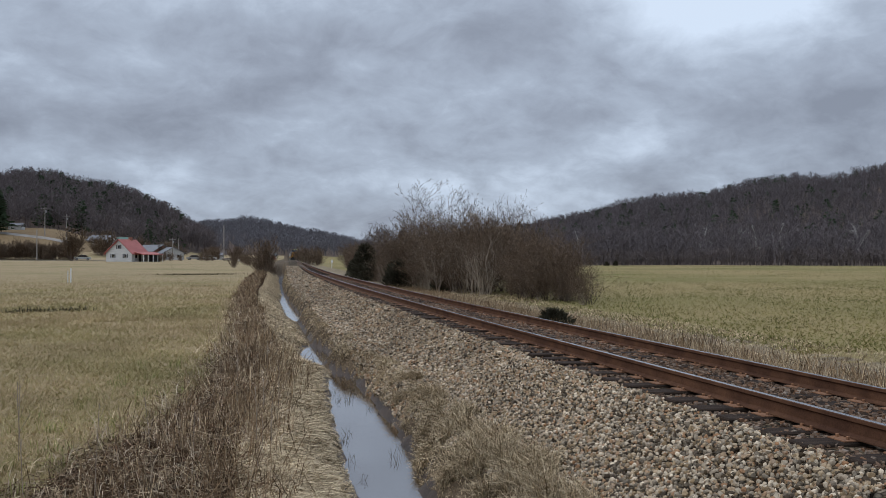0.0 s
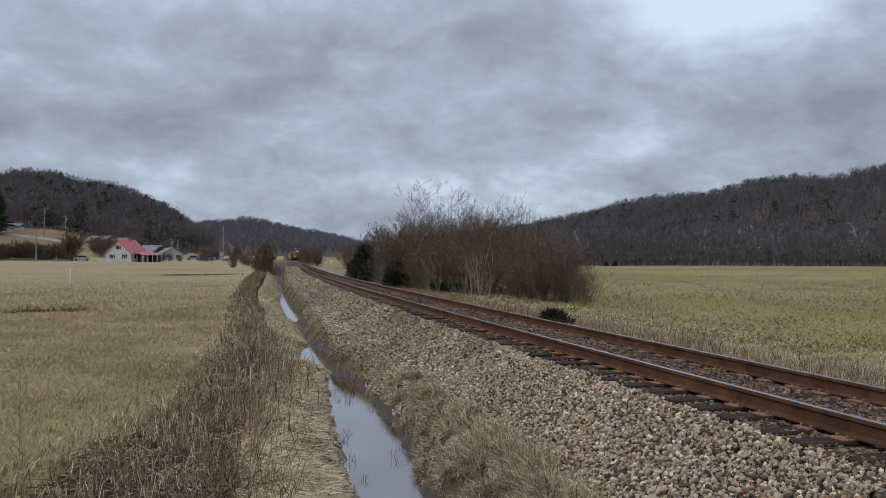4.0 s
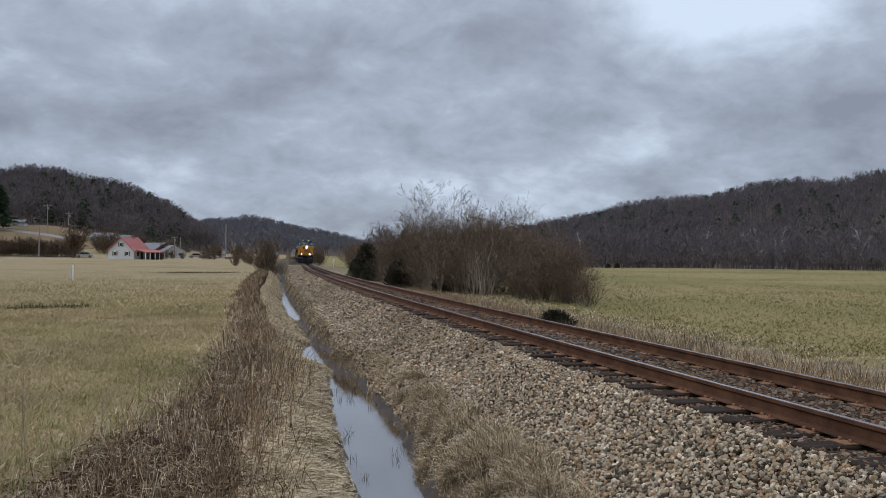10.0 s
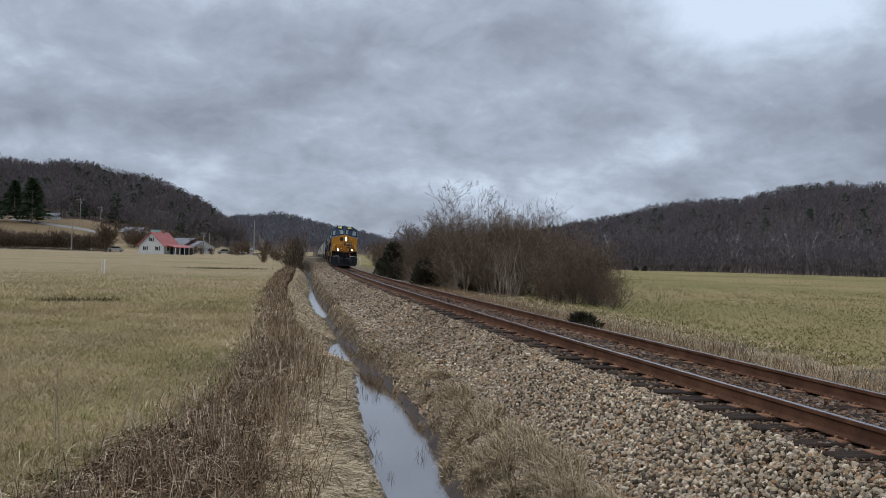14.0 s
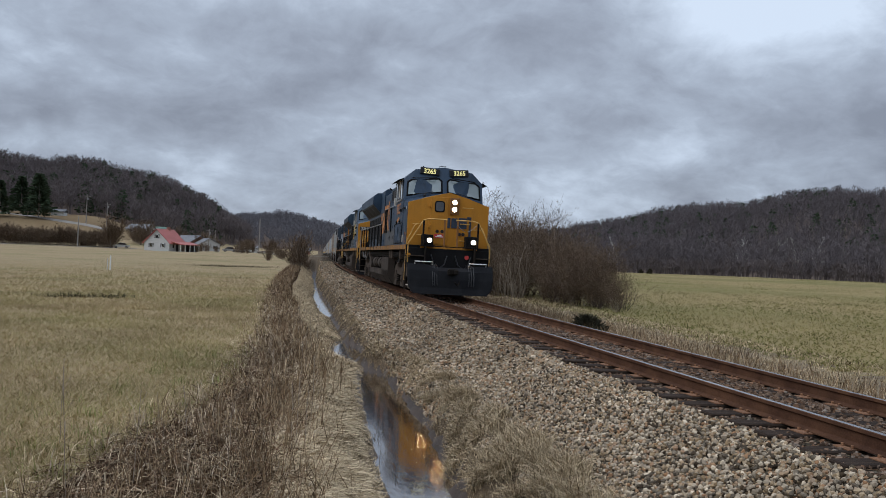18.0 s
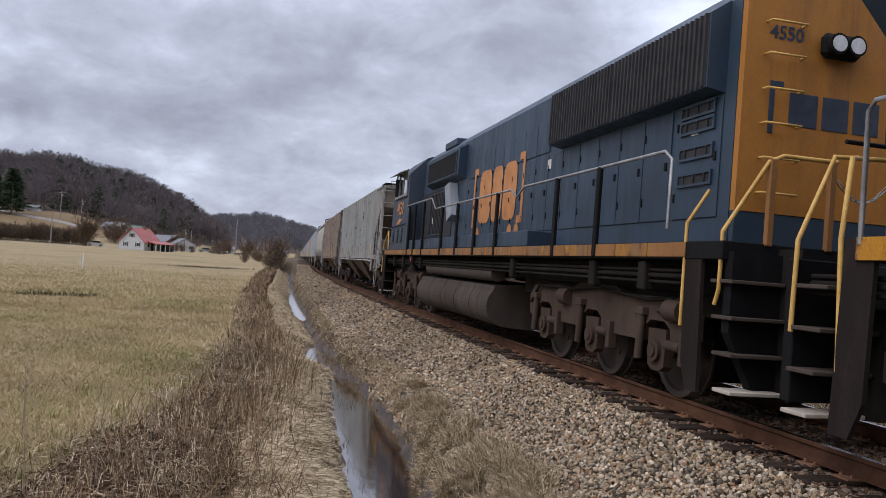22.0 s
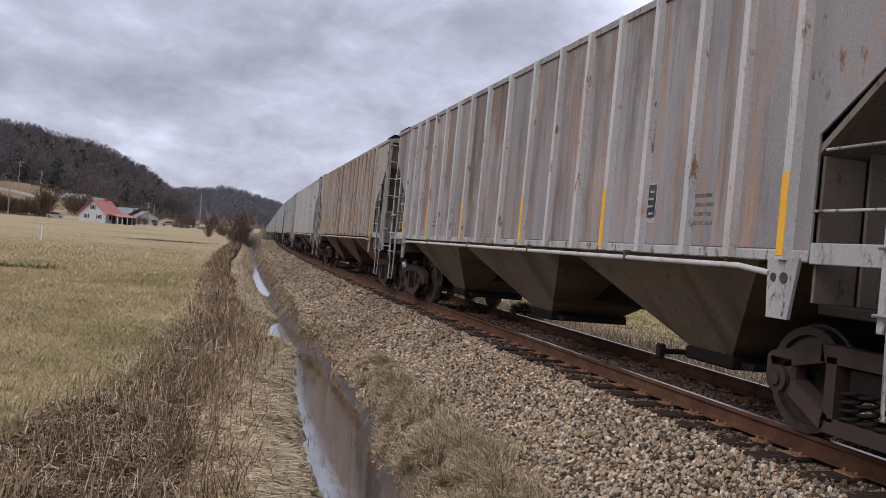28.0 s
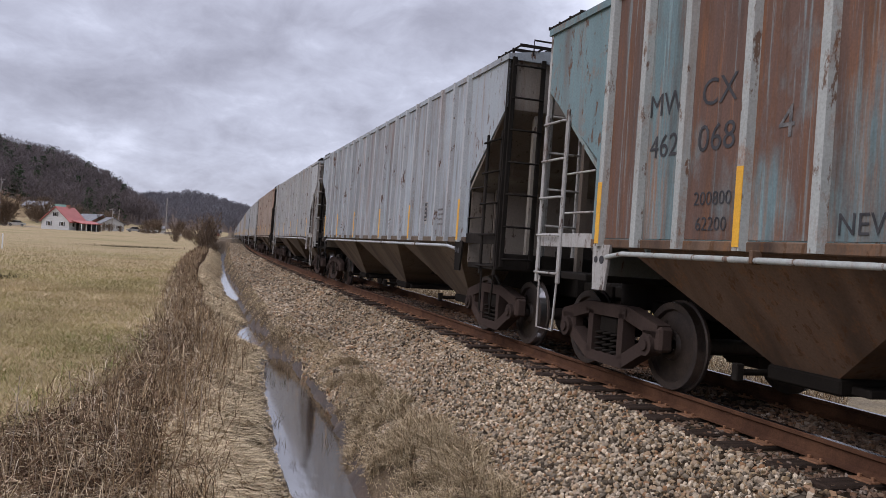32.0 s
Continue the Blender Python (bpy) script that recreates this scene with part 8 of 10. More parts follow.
    for x, y, s in ((24.0, 152, 0.72), (15.7, 54, 0.62), (12.9, 50.5, 0.62), (26.0, 190, 0.9), (13.4, 57, 0.7), (12.2, 61, 0.6)):
        put(copy_thing(t3, Matrix()), x, y, rng.uniform(0, 6), s)
    # dark evergreen bushes
    def cedar(seed, h, r, n, label, name="cedar_bush"):
        rg = np.random.RandomState(seed)
        u, a = rg.uniform(0, 1, n), rg.uniform(0, 6.283, n)
        rad = r * np.sqrt(1 - u) ** 0.8 * rg.uniform(0.25, 1.0, n) * (1 + 0.25 * np.sin(3 * a + 5 * u))
        p0 = np.stack([rad * np.cos(a), rad * np.sin(a), 0.05 + u * h], 1)
        d = np.stack([np.cos(a) * 0.7, np.sin(a) * 0.7, rg.uniform(0.1, 1.0, n)], 1) + rg.normal(0, 0.35, (n, 3))
        p1 = p0 + d * (0.16 * r + 0.05)
        ob = thing(name, label, "shrub", group="dark evergreens")
        t = new("trunk", sliver_mesh("trunk", np.array([[0, 0, -0.1]]), np.array([[0, 0, h * 0.9]]), np.array([0.10 * r]), np.array([0.01]), M["bark"], rg, False))
        c = new("crown", sliver_mesh("crown", p0, p1, np.full(n, 0.10 * r), np.full(n, 0.015 * r), M["cedar"], rg))
        t.parent = c.parent = ob
        return ob
    c1 = cedar(81, 3.6, 1.7, 2600, "dark evergreen cedar bush beside the line")
    c2 = cedar(82, 2.9, 1.9, 2600, "dark evergreen cedar bush beside the line")
    put(c1, 13.6, 84, 0.3, 1.0), put(c2, 12.3, 59.5, 1.3, 0.72)
    for x, y, s in ((14.6, 90, 0.8), (13.6, 52, 0.40), (18.2, 118, 0.8), (15.0, 100, 0.7), (13.0, 78, 0.6)):
        put(copy_thing(c2, Matrix()), x, y, rng.uniform(0, 6), s)
    c3 = cedar(83, 0.55, 0.62, 1500, "small dark spiky bush in the dry verge", "spiky_bush")
    put(c3, 9.75, 23.3, 0.0)
    for k in range(5):
        put(copy_thing(c2, Matrix()), 92 + 4.0 * k + 9 * (k > 2) + rng.uniform(-2, 2), 238 - 3 * k + rng.uniform(-2, 2), rng.uniform(0, 6), rng.uniform(0.22, 0.5))


build_thicket()


# ---- far woods: thousands of bare trees, joined ----
def far_tree(seed, n, evergreen=False):
    """Foot and tip of the slivers of one tree, one metre high, with their widths."""
    rg = np.random.RandomState(seed)
    if evergreen:
        u, a = rg.uniform(0.1, 1, n), rg.uniform(0, 6.283, n)
        rad = 0.34 * (1.02 - u) ** 0.8 * rg.uniform(0.2, 1, n) * (1 + 0.3 * np.sin(9 * u + 2 * a))
        p0 = np.stack([rad * np.cos(a), rad * np.sin(a), u], 1)
        p1 = p0 + np.stack([np.cos(a) * 0.09, np.sin(a) * 0.09, rg.uniform(-0.05, 0.03, n)], 1)
        return p0, p1, np.full(n, 0.06), np.full(n, 0.01)
    p0, p1, w0, w1 = [np.array([0, 0, -0.05])], [np.array([rg.normal(0, 0.03), rg.normal(0, 0.03), 0.72])], [0.015], [0.006]
    limbs = []
    for k in range(9):
        z, a, el = rg.uniform(0.14, 0.66), rg.uniform(0, 6.283), rg.uniform(0.5, 1.2)
        ln = rg.uniform(0.22, 0.40)
        q0 = np.array([0, 0, z])
        q1 = q0 + ln * np.array([math.cos(a) * math.cos(el), math.sin(a) * math.cos(el), math.sin(el)])
        limbs.append((q0, q1))
        p0.append(q0), p1.append(q1), w0.append(0.012), w1.append(0.005)
    for k in range(n):
        q0, q1 = limbs[rg.randint(9)]
        s = q0 + (q1 - q0) * rg.uniform(0.3, 1.0)
        d = (q1 - q0) / np.linalg.norm(q1 - q0) + rg.normal(0, 0.75, 3) + np.array([0, 0, 0.1])
        e = s + d / np.linalg.norm(d) * rg.uniform(0.07, 0.17)
        p0.append(s), p1.append(e), w0.append(0.0085), w1.append(0.004)
    p0, p1 = np.array(p0), np.array(p1)
    # the crown ends in a rounded outline: what stands out beyond it is drawn in
    mid = np.array([0, 0, 0.50])
    q = (p1 - mid) / np.array([0.27, 0.27, 0.40])
    far = np.linalg.norm(q, axis=1, keepdims=True)
    p1 = mid + (p1 - mid) / np.maximum(1.0, far / rg.uniform(0.93, 1.07, far.shape))
    return p0, p1, np.array(w0), np.array(w1)


def wood(name, label, spots, protos, material, rng, wide=1.0):
    """spots: x, y, z, height. One object of kind stuff."""
    A, B, C, D = [], [], [], []
    pick = rng.randint(len(protos), size=len(spots))
    turn = rng.uniform(0, 6.283, len(spots))
    for k, (p0, p1, w0, w1) in enumerate(protos):
        sp, tn = spots[pick == k], turn[pick == k]
        if not len(sp):
            continue
        c, s = np.cos(tn)[:, None], np.sin(tn)[:, None]
        for src, dst in ((p0, A), (p1, B)):
            x, y, z = src[None, :, 0], src[None, :, 1], src[None, :, 2]
            h = sp[:, 3:4]
            dst.append(np.stack([(c * x - s * y) * h + sp[:, 0:1], (s * x + c * y) * h + sp[:, 1:2], z * h + sp[:, 2:3]], -1).reshape(-1, 3))
        C.append((w0[None] * sp[:, 3:4] * wide).ravel()), D.append((w1[None] * sp[:, 3:4] * wide).ravel())
    me = sliver_mesh(name, np.concatenate(A), np.concatenate(B), np.concatenate(C), np.concatenate(D), material, rng)
    return tagged(new(name, me), label, "woodland", kind="stuff")


def hill_spots(rng, n, b0, b1, r0, r1, h0, h1, zmin, keep=None):
    b = np.radians(rng.uniform(b0, b1, n))
    r = np.sqrt(rng.uniform(r0 * r0, r1 * r1, n))
    x, y = r * np.sin(b), r * np.cos(b)
    z = ground_z(x, y)
    ok = z > zmin
    if keep is not None:
        ok &= keep(np.degrees(b), r, z)
    return np.stack([x, y, z, rng.uniform(h0, h1, n)], 1)[ok]


def build_woods():
    rng = np.random.RandomState(15)
    bare = [far_tree(200 + k, 64) for k in range(6)]
    near_bare = [far_tree(220 + k, 120) for k in range(5)]
    ever = [far_tree(240 + k, 110, True) for k in range(3)]
    left = hill_spots(rng, 4000, -24, 3, 334, 560, 11, 16.5, 4.0)
    wood("left_hill_wood", "leafless brown-grey woods on a low hill", left, bare, M["far_twig_dark"], rng, 1.05)
    right = hill_spots(rng, 6800, 12, 54, 345, 700, 12, 17, 0.2)
    wood("right_hill_wood", "leafless brown-grey woods on a long hill", right, bare, M["far_twig"], rng, 1.05)
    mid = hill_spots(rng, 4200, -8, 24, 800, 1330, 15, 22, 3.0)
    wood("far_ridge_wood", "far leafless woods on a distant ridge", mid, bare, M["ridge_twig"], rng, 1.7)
    foot = hill_spots(rng, 620, 9, 54, 262, 345, 9, 17, -9)
    wood("valley_edge_wood", "row of tall leafless trees along the field's edge", foot, near_bare, M["far_twig"], rng, 0.8)
    pale = hill_spots(rng, 16, 14, 52, 266, 400, 13, 19, -9)
    wood("pale_trunk_wood", "pale-trunked leafless sycamores", pale, [far_tree(230 + k, 40) for k in range(3)], mat("pale_bark", (0.26, 0.24, 0.22), (0.38, 0.36, 0.33)), rng, 1.2)
    dark = np.concatenate([hill_spots(rng, 190, -24, -3, 340, 540, 8, 13.5, 4.0), hill_spots(rng, 280, 16, 54, 380, 690, 9, 14, 3.0)])
    wood("hill_evergreens", "dark evergreens scattered among bare woods", dark, ever, M["pine"], rng, 1.2)
    brush = hill_spots(rng, 2000, 9, 54, 256, 300, 2.2, 6.5, -9)
    wood("edge_brush", "low leafless brush along the far edge of the field", brush, bare, M["far_twig_dark"], rng, 3.2)
    # pines on the bare slope, each a tree of its own
    p0, p1, w0, w1 = far_tree(260, 900, True)
    for k, (b, r, h) in enumerate(((-14.6, 300, 15), (-16.8, 300, 12), (-15.6, 312, 13), (-18.6, 292, 14))):
        x, y = r * math.sin(radians(b)), r * math.cos(radians(b))
        if k == 0:
            pine = thing("pine_tree", "dark green pine on the bare slope", "tree", group="pines on the slope")
            rg = np.random.RandomState(5)
            t = new("trunk", sliver_mesh("trunk", np.array([[0, 0, -0.05]]), np.array([[0, 0, 0.9]]), np.array([0.035]), np.array([0.01]), M["bark"], rg, False))
            c = new("crown", sliver_mesh("crown", p0, p1, w0, w1, M["pine"], rg))
            t.parent = c.parent = pine
        ob = pine if k == 0 else copy_thing(pine, Matrix())
        put(ob, x, y, k * 1.1, h, 0.2)
    # hedge of dark brush along the foot of the slope, and the round tree by the house
    P = [woody("hedge_shrub", "dark leafless hedge shrub along the lane", "shrub", 90 + k, stems_fan(16, 2.9, 0.5, 0.06, 1.0), 3, (4, 4), 1, 0.06, twig="twig", group="hedge along the lane", bend=0.2, shrink=0.5, angle=0.6) for k in range(2)]
    spots = []
    for k in range(26):
        b = -18.5 + 8.3 * k / 25
        r = 243 + rng.uniform(-2, 2)
        spots.append((r * math.sin(radians(b)), r * math.cos(radians(b)), rng.uniform(1.1, 1.5)))
    for k in range(16):
        b, r = rng.uniform(-9, 0.5), rng.uniform(262, 320)
        spots.append((r * math.sin(radians(b)), r * math.cos(radians(b)), rng.uniform(1.0, 1.9)))
    scatter(P, spots, rng)
    tr = woody("round_tree", "dark dense leafless tree beside the lane", "tree", 97, stems_fan(14, 4.6, 0.62, 0.18, 0.3), 4, (4, 3, 2), 1, 0.075, twig="twig", bend=0.18, shrink=0.5, angle=0.6)
    put(tr, -41.4, 229, 0.0, 1.3)


build_woods()


# ---- grass, weeds and stalks ----
def blades(name, label, xy, h, w, lean, material, rng, droop=0.0):
    n = len(xy)
    z = ground_z(xy[:, 0], xy[:, 1])
    p0 = np.stack([xy[:, 0], xy[:, 1], z - 0.01], 1)
    d = np.stack([rng.normal(0, lean, n), rng.normal(0, lean, n), np.ones(n)], 1)
    p1 = p0 + d / np.linalg.norm(d, axis=1, keepdims=True) * h[:, None]
    if droop:
        p1[:, 2] = np.maximum(p1[:, 2], p0[:, 2] + 0.02)
    return tagged(new(name, sliver_mesh(name, p0, p1, w, w * 0.3, material, rng)), label, "grass", kind="stuff")


def combed(name, label, xy, h, w, way, spread, lift, material, rng):
    """Grass laid over one way, each blade rising a little and bending at half its length."""
    n = len(xy)
    p0 = np.stack([xy[:, 0], xy[:, 1], ground_z(xy[:, 0], xy[:, 1]) - 0.005], 1)
    d = np.stack([rng.normal(way[0], spread, n), rng.normal(way[1], spread, n)], 1)
    d /= np.linalg.norm(d, axis=1, keepdims=True) + 1e-6
    rise = np.abs(rng.normal(lift, lift * 0.5, n))
    p1 = p0 + np.concatenate([d * 0.5, (rise + 0.25)[:, None]], 1) * (h * 0.55)[:, None]
    q_ = p1[:, :2] + d * (h * 0.5)[:, None]
    p2 = np.concatenate([q_, np.maximum(ground_z(q_[:, 0], q_[:, 1]) + 0.008, p1[:, 2] + h * (rise - 0.45) * 0.5)[:, None]], 1)
    w = np.broadcast_to(w, (n,))
    side = np.concatenate([-d[:, 1:2], d[:, :1], rng.normal(0, 0.4, (n, 1))], 1) * w[:, None] / 2
    v = np.stack([p0 - side, p0 + side, p1 - side * 0.8, p1 + side * 0.8, p2 - side * 0.25, p2 + side * 0.25], 1).reshape(-1, 3)
    b = np.arange(n)[:, None] * 6
    q = np.concatenate([b + np.array([[0, 1, 3, 2]]), b + np.array([[2, 3, 5, 4]])])
    return tagged(new(name, raw_mesh(name, v, q, [material])), label, "grass", kind="stuff")


def in_view(xy, lo=-19.0, hi=46.0):
    b = np.degrees(np.arctan2(xy[:, 0], xy[:, 1]))
    return (b > lo) & (b < hi) | (np.hypot(xy[:, 0], xy[:, 1]) < 8.0)


def build_grass():
    rng = np.random.RandomState(23)

    def band(n, y0, y1, u0, u1, power=1.0):
        y = y0 + (y1 - y0) * rng.uniform(0, 1, n) ** power
        u = rng.uniform(0, 1, n) * (u1(y) - u0(y)) + u0(y)
        xy = np.stack([line_x(y) + u, y], 1)
        if y0 < 7:
            m = int(n * 0.10)
            y = rng.uniform(-4.5, y0, m)
            u = rng.uniform(0, 1, m) * (u1(y) - u0(y)) + u0(y)
            xy = np.concatenate([xy, np.stack([line_x(y) + u, y], 1)])
        return xy[in_view(xy)], None
    C = lambda v: (lambda y: np.full_like(y, v))
    # left field: from close by to far off, the far tufts larger
    xy, _ = band(150000, 6.5, 30, lambda y: -8.0 - 0.42 * y, lambda y: weed_edge(y) + 0.25, 1.3)
    patch = wave(xy[:, 0], xy[:, 1], 3.0, 51) + 0.6 * wave(xy[:, 0], xy[:, 1], 0.9, 52)
    h = (0.07 + 0.05 * rng.uniform(0, 1, len(xy))) * (1 + 0.5 * patch)
    blades("near_field_grass", "short dry and green winter grass", xy, h, np.full(len(xy), 0.007) + 0.0004 * xy[:, 1], 1.3, M["field_blade"], rng)
    xy, _ = band(90000, 28, 85, lambda y: -7.0 - 0.42 * y, lambda y: weed_edge(y) + 0.3, 1.4)
    xy = xy[rng.uniform(size=len(xy)) < np.interp(xy[:, 1], (50, 84), (1.0, 0.05))]
    h = (0.08 + 0.06 * rng.uniform(0, 1, len(xy))) * np.interp(xy[:, 1], (40, 84), (1.0, 0.5))
    blades("far_field_grass", "short dry winter grass", xy, h, np.full(len(xy), 0.03), 1.4, M["field_blade"], rng)
    xy, _ = band(26000, 75, 215, lambda y: -6.0 - 0.40 * y, lambda y: -7.5 + 0 * y, 1.3)
    blades("distant_field_grass", "tufts of dry and green winter grass far across the field", xy, rng.uniform(0.015, 0.04, len(xy)), rng.uniform(0.05, 0.14, len(xy)), 1.6, M["distant_blade"], rng)
    xy, _ = band(26000, 85, 250, C(9.0), lambda y: 10 + 0.85 * y, 1.2)
    blades("distant_green_grass", "tufts of green grass far across the field", xy, rng.uniform(0.025, 0.06, len(xy)), rng.uniform(0.1, 0.25, len(xy)), 1.6, M["field_blade_green"], rng)
    # darker, ranker bunches in the green field near the line
    xy, _ = band(26000, 22, 75, C(7.5), lambda y: 12 + 0.85 * y, 1.2)
    lump = wave(xy[:, 0] * 0.35, xy[:, 1], 2.2, 95) + 0.8 * wave(xy[:, 0] * 0.4, xy[:, 1], 0.9, 96)
    xy = xy[lump > rng.uniform(0.05, 0.7, len(xy))]
    combed("rank_grass", "dark green bunches of longer grass in the field", xy, rng.uniform(0.08, 0.18, len(xy)), 0.012 + 0.0006 * xy[:, 1], (0.0, 0.0), 1.0, 0.5, M["green_dark"], rng)
    # right field and verge
    xy, _ = band(60000, 16, 95, C(7.0), lambda y: 10 + 0.85 * y, 1.2)
    xy = xy[rng.uniform(size=len(xy)) < np.interp(xy[:, 1], (55, 94), (1.0, 0.05))]
    h = (0.08 + 0.06 * rng.uniform(0, 1, len(xy))) * np.interp(xy[:, 1], (40, 94), (1.0, 0.5))
    blades("right_field_grass", "green winter field grass", xy, h, np.full(len(xy), 0.03), 1.4, M["field_blade_green"], rng)
    xy, _ = band(34000, 9, 70, C(3.2), C(9.0), 1.3)
    h = 0.05 + 0.10 * rng.uniform(0, 1, len(xy))
    half = wave(xy[:, 0], xy[:, 1], 1.6, 98) + 0.6 * wave(xy[:, 0], xy[:, 1], 0.6, 99) > rng.uniform(-0.6, 0.6, len(xy)) + 0.10 * (xy[:, 0] - line_x(xy[:, 1]) - 6.0)
    combed("verge_grass", "dry tan grass on the verge", xy[~half], h[~half], 0.008 + 0.0004 * xy[~half, 1], (0.3, -0.3), 0.9, 0.55, M["dry_blade"], rng)
    combed("verge_thatch", "brown matted grass beside the track", xy[half], h[half], 0.008 + 0.0004 * xy[half, 1], (-0.2, -0.3), 0.9, 0.45, M["bank_dark"], rng)
    # grey-brown stems along the far side of the track
    xy, _ = band(17000, 8, 60, C(2.5), C(6.0), 1.3)
    h = rng.uniform(0.10, 0.42, len(xy)) * (1 + 0.6 * wave(xy[:, 0], xy[:, 1], 2.2, 91))
    blades("verge_stems", "grey-brown dead stems along the track", xy, h, np.full(len(xy), 0.012), 0.35, M["weed"], rng)
    # flattened tan grass combed down towards the ditch
    xy, _ = band(104000, 6.0, 112, lambda y: ditch_mid(y) - ditch_half(y) - 1.35, lambda y: ditch_mid(y) - ditch_half(y) - 0.02, 2.2)
    n = len(xy)
    off = np.abs(xy[:, 0] - line_x(xy[:, 1]) - ditch_mid(xy[:, 1])) - ditch_half(xy[:, 1])
    h = (0.10 + 0.16 * rng.uniform(0, 1, n)) * np.interp(xy[:, 1], (16, 30), (1.0, 0.45)) * np.clip(off / 0.4 + 0.5 * wave(xy[:, 0], xy[:, 1], 0.6, 65), 0.15, 1)
    combed("ditch_grass", "flattened tan dead grass beside the ditch", xy, h, 0.007 + 0.0003 * xy[:, 1], (0.9, -0.35), 0.55, 0.28, M["dry_blade"], rng)
    # ragged dead grass and sedge between the water and the stones
    xy, _ = band(50000, 6.0, 112, lambda y: ditch_mid(y) + ditch_half(y) + 0.03, lambda y: ditch_mid(y) + ditch_half(y) + 0.62 + 0.35 * wave(y, y * 0, 2.6, 61) + 0.5 * smooth(11, 8, y), 2.2)
    clump = wave(xy[:, 0], xy[:, 1], 0.8, 62) + 0.6 * wave(xy[:, 0], xy[:, 1], 0.35, 63)
    xy = xy[clump > rng.uniform(-0.7, 0.35, len(xy))]
    n = len(xy)
    off = np.abs(xy[:, 0] - line_x(xy[:, 1]) - ditch_mid(xy[:, 1])) - ditch_half(xy[:, 1])
    h = (0.07 + 0.13 * rng.uniform(0, 1, n)) * (1 + 0.6 * wave(xy[:, 0], xy[:, 1], 0.8, 62)) * np.interp(xy[:, 1], (16, 30), (1.0, 0.5)) * np.clip(off / 0.25, 0.45, 1)
    combed("bank_grass", "dead grey-brown grass on the bank", xy, h, 0.006 + 0.0003 * xy[:, 1], (-0.75, -0.25), 0.8, 0.45, M["bank_blade"], rng)
    # drooping tufts at the water's edge
    P, H, A = [], [], []
    for k in range(46):
        y = 6.3 + 12 * rng.uniform() ** 1.4
        x = float(line_x(y) + ditch_mid(y) + ditch_half(y)) + rng.uniform(0.10, 0.55)
        m, r = rng.randint(110, 240), rng.uniform(0.05, 0.14)
        a, q_ = rng.uniform(0, 6.283, m), np.sqrt(rng.uniform(0, 1, m))
        P.append(np.stack([x + r * q_ * np.cos(a), y + r * q_ * np.sin(a)], 1))
        H.append(rng.uniform(0.10, 0.24) * rng.uniform(0.6, 1.1, m))
    for y, du, r, h in ((7.2, 0.75, 0.26, 0.30), (7.9, 0.95, 0.30, 0.34), (8.6, 0.7, 0.28, 0.32), (9.1, 0.95, 0.24, 0.30), (9.9, 0.65, 0.22, 0.28), (6.6, 0.9, 0.28, 0.30), (10.8, 0.8, 0.18, 0.22), (12.2, 0.6, 0.18, 0.24), (14.0, 0.6, 0.18, 0.22), (8.2, 0.4, 0.2, 0.24)):
        x = float(line_x(y) + ditch_mid(y) + ditch_half(y)) + du
        m = int(5200 * r)
        a, q_ = rng.uniform(0, 6.283, m), np.sqrt(rng.uniform(0, 1, m))
        P.append(np.stack([x + r * q_ * np.cos(a), y + 1.5 * r * q_ * np.sin(a)], 1))
        H.append(h * rng.uniform(0.5, 1.1, m))
    xy = np.concatenate(P)
    combed("bank_tuft", "drooping tufts of dead grass at the water's edge", xy, np.concatenate(H), np.full(len(xy), 0.006), (-0.4, -0.15), 0.75, 0.6, M["bank_blade"], rng)
    # dead weeds between field and ditch: a low dark tangle, arching stems, and clumps of upright stalks
    right_edge = lambda y: np.interp(y, (5, 9, 13, 21, 40), (-5.35, -5.3, -5.05, -4.85, -5.55))
    xy, _ = band(50000, 5.5, 105, lambda y: weed_edge(y) - 0.15, right_edge, 2.1)
    inner = np.minimum(xy[:, 0] - line_x(xy[:, 1]) - weed_edge(xy[:, 1]), right_edge(xy[:, 1]) + line_x(xy[:, 1]) - xy[:, 0])
    lump = wave(xy[:, 0], xy[:, 1], 1.3, 71) + 0.8 * wave(xy[:, 0], xy[:, 1], 0.5, 74)
    ok = lump + 1.2 * smooth(-0.2, 0.7, inner) > rng.uniform(-0.3, 1.0, len(xy))
    xy, lump, inner = xy[ok], lump[ok], inner[ok]
    n = len(xy)
    h = rng.uniform(0.04, 0.30, n) * (1 + 0.7 * lump) * (0.45 + 0.55 * smooth(0.0, 0.7, inner))
    z = ground_z(xy[:, 0], xy[:, 1])
    p0 = np.stack([xy[:, 0], xy[:, 1], z + rng.uniform(0, 0.6, n) * np.maximum(h, 0)], 1)
    d = rng.normal(0, 1, (n, 3)) * np.array([1.0, 1.0, 0.55])
    p1 = p0 + d / np.linalg.norm(d, axis=1, keepdims=True) * rng.uniform(0.06, 0.28, n)[:, None]
    p1[:, 2] = np.maximum(p1[:, 2], z + 0.01)
    w = 0.005 + 0.0005 * xy[:, 1]
    tagged(new("weed_tangle", sliver_mesh("weed_tangle", p0, p1, w, w * 0.5, M["weed_litter"], rng)), "low dark tangle of broken dead weeds", "weeds", kind="stuff")
    # pale arching stems matted over the tangle
    xy, _ = band(4200, 5.5, 30, lambda y: weed_edge(y) - 0.1, right_edge, 1.5)
    lump = wave(xy[:, 0], xy[:, 1], 0.9, 75)
    xy = xy[lump > rng.uniform(-0.5, 0.6, len(xy))]
    combed("arching_stems", "pale dead stems bent over in arches", xy, rng.uniform(0.12, 0.34, len(xy)), 0.005 + 0.0003 * xy[:, 1], (0.2, -0.1), 0.9, 0.6, M["weed_pale"], rng)
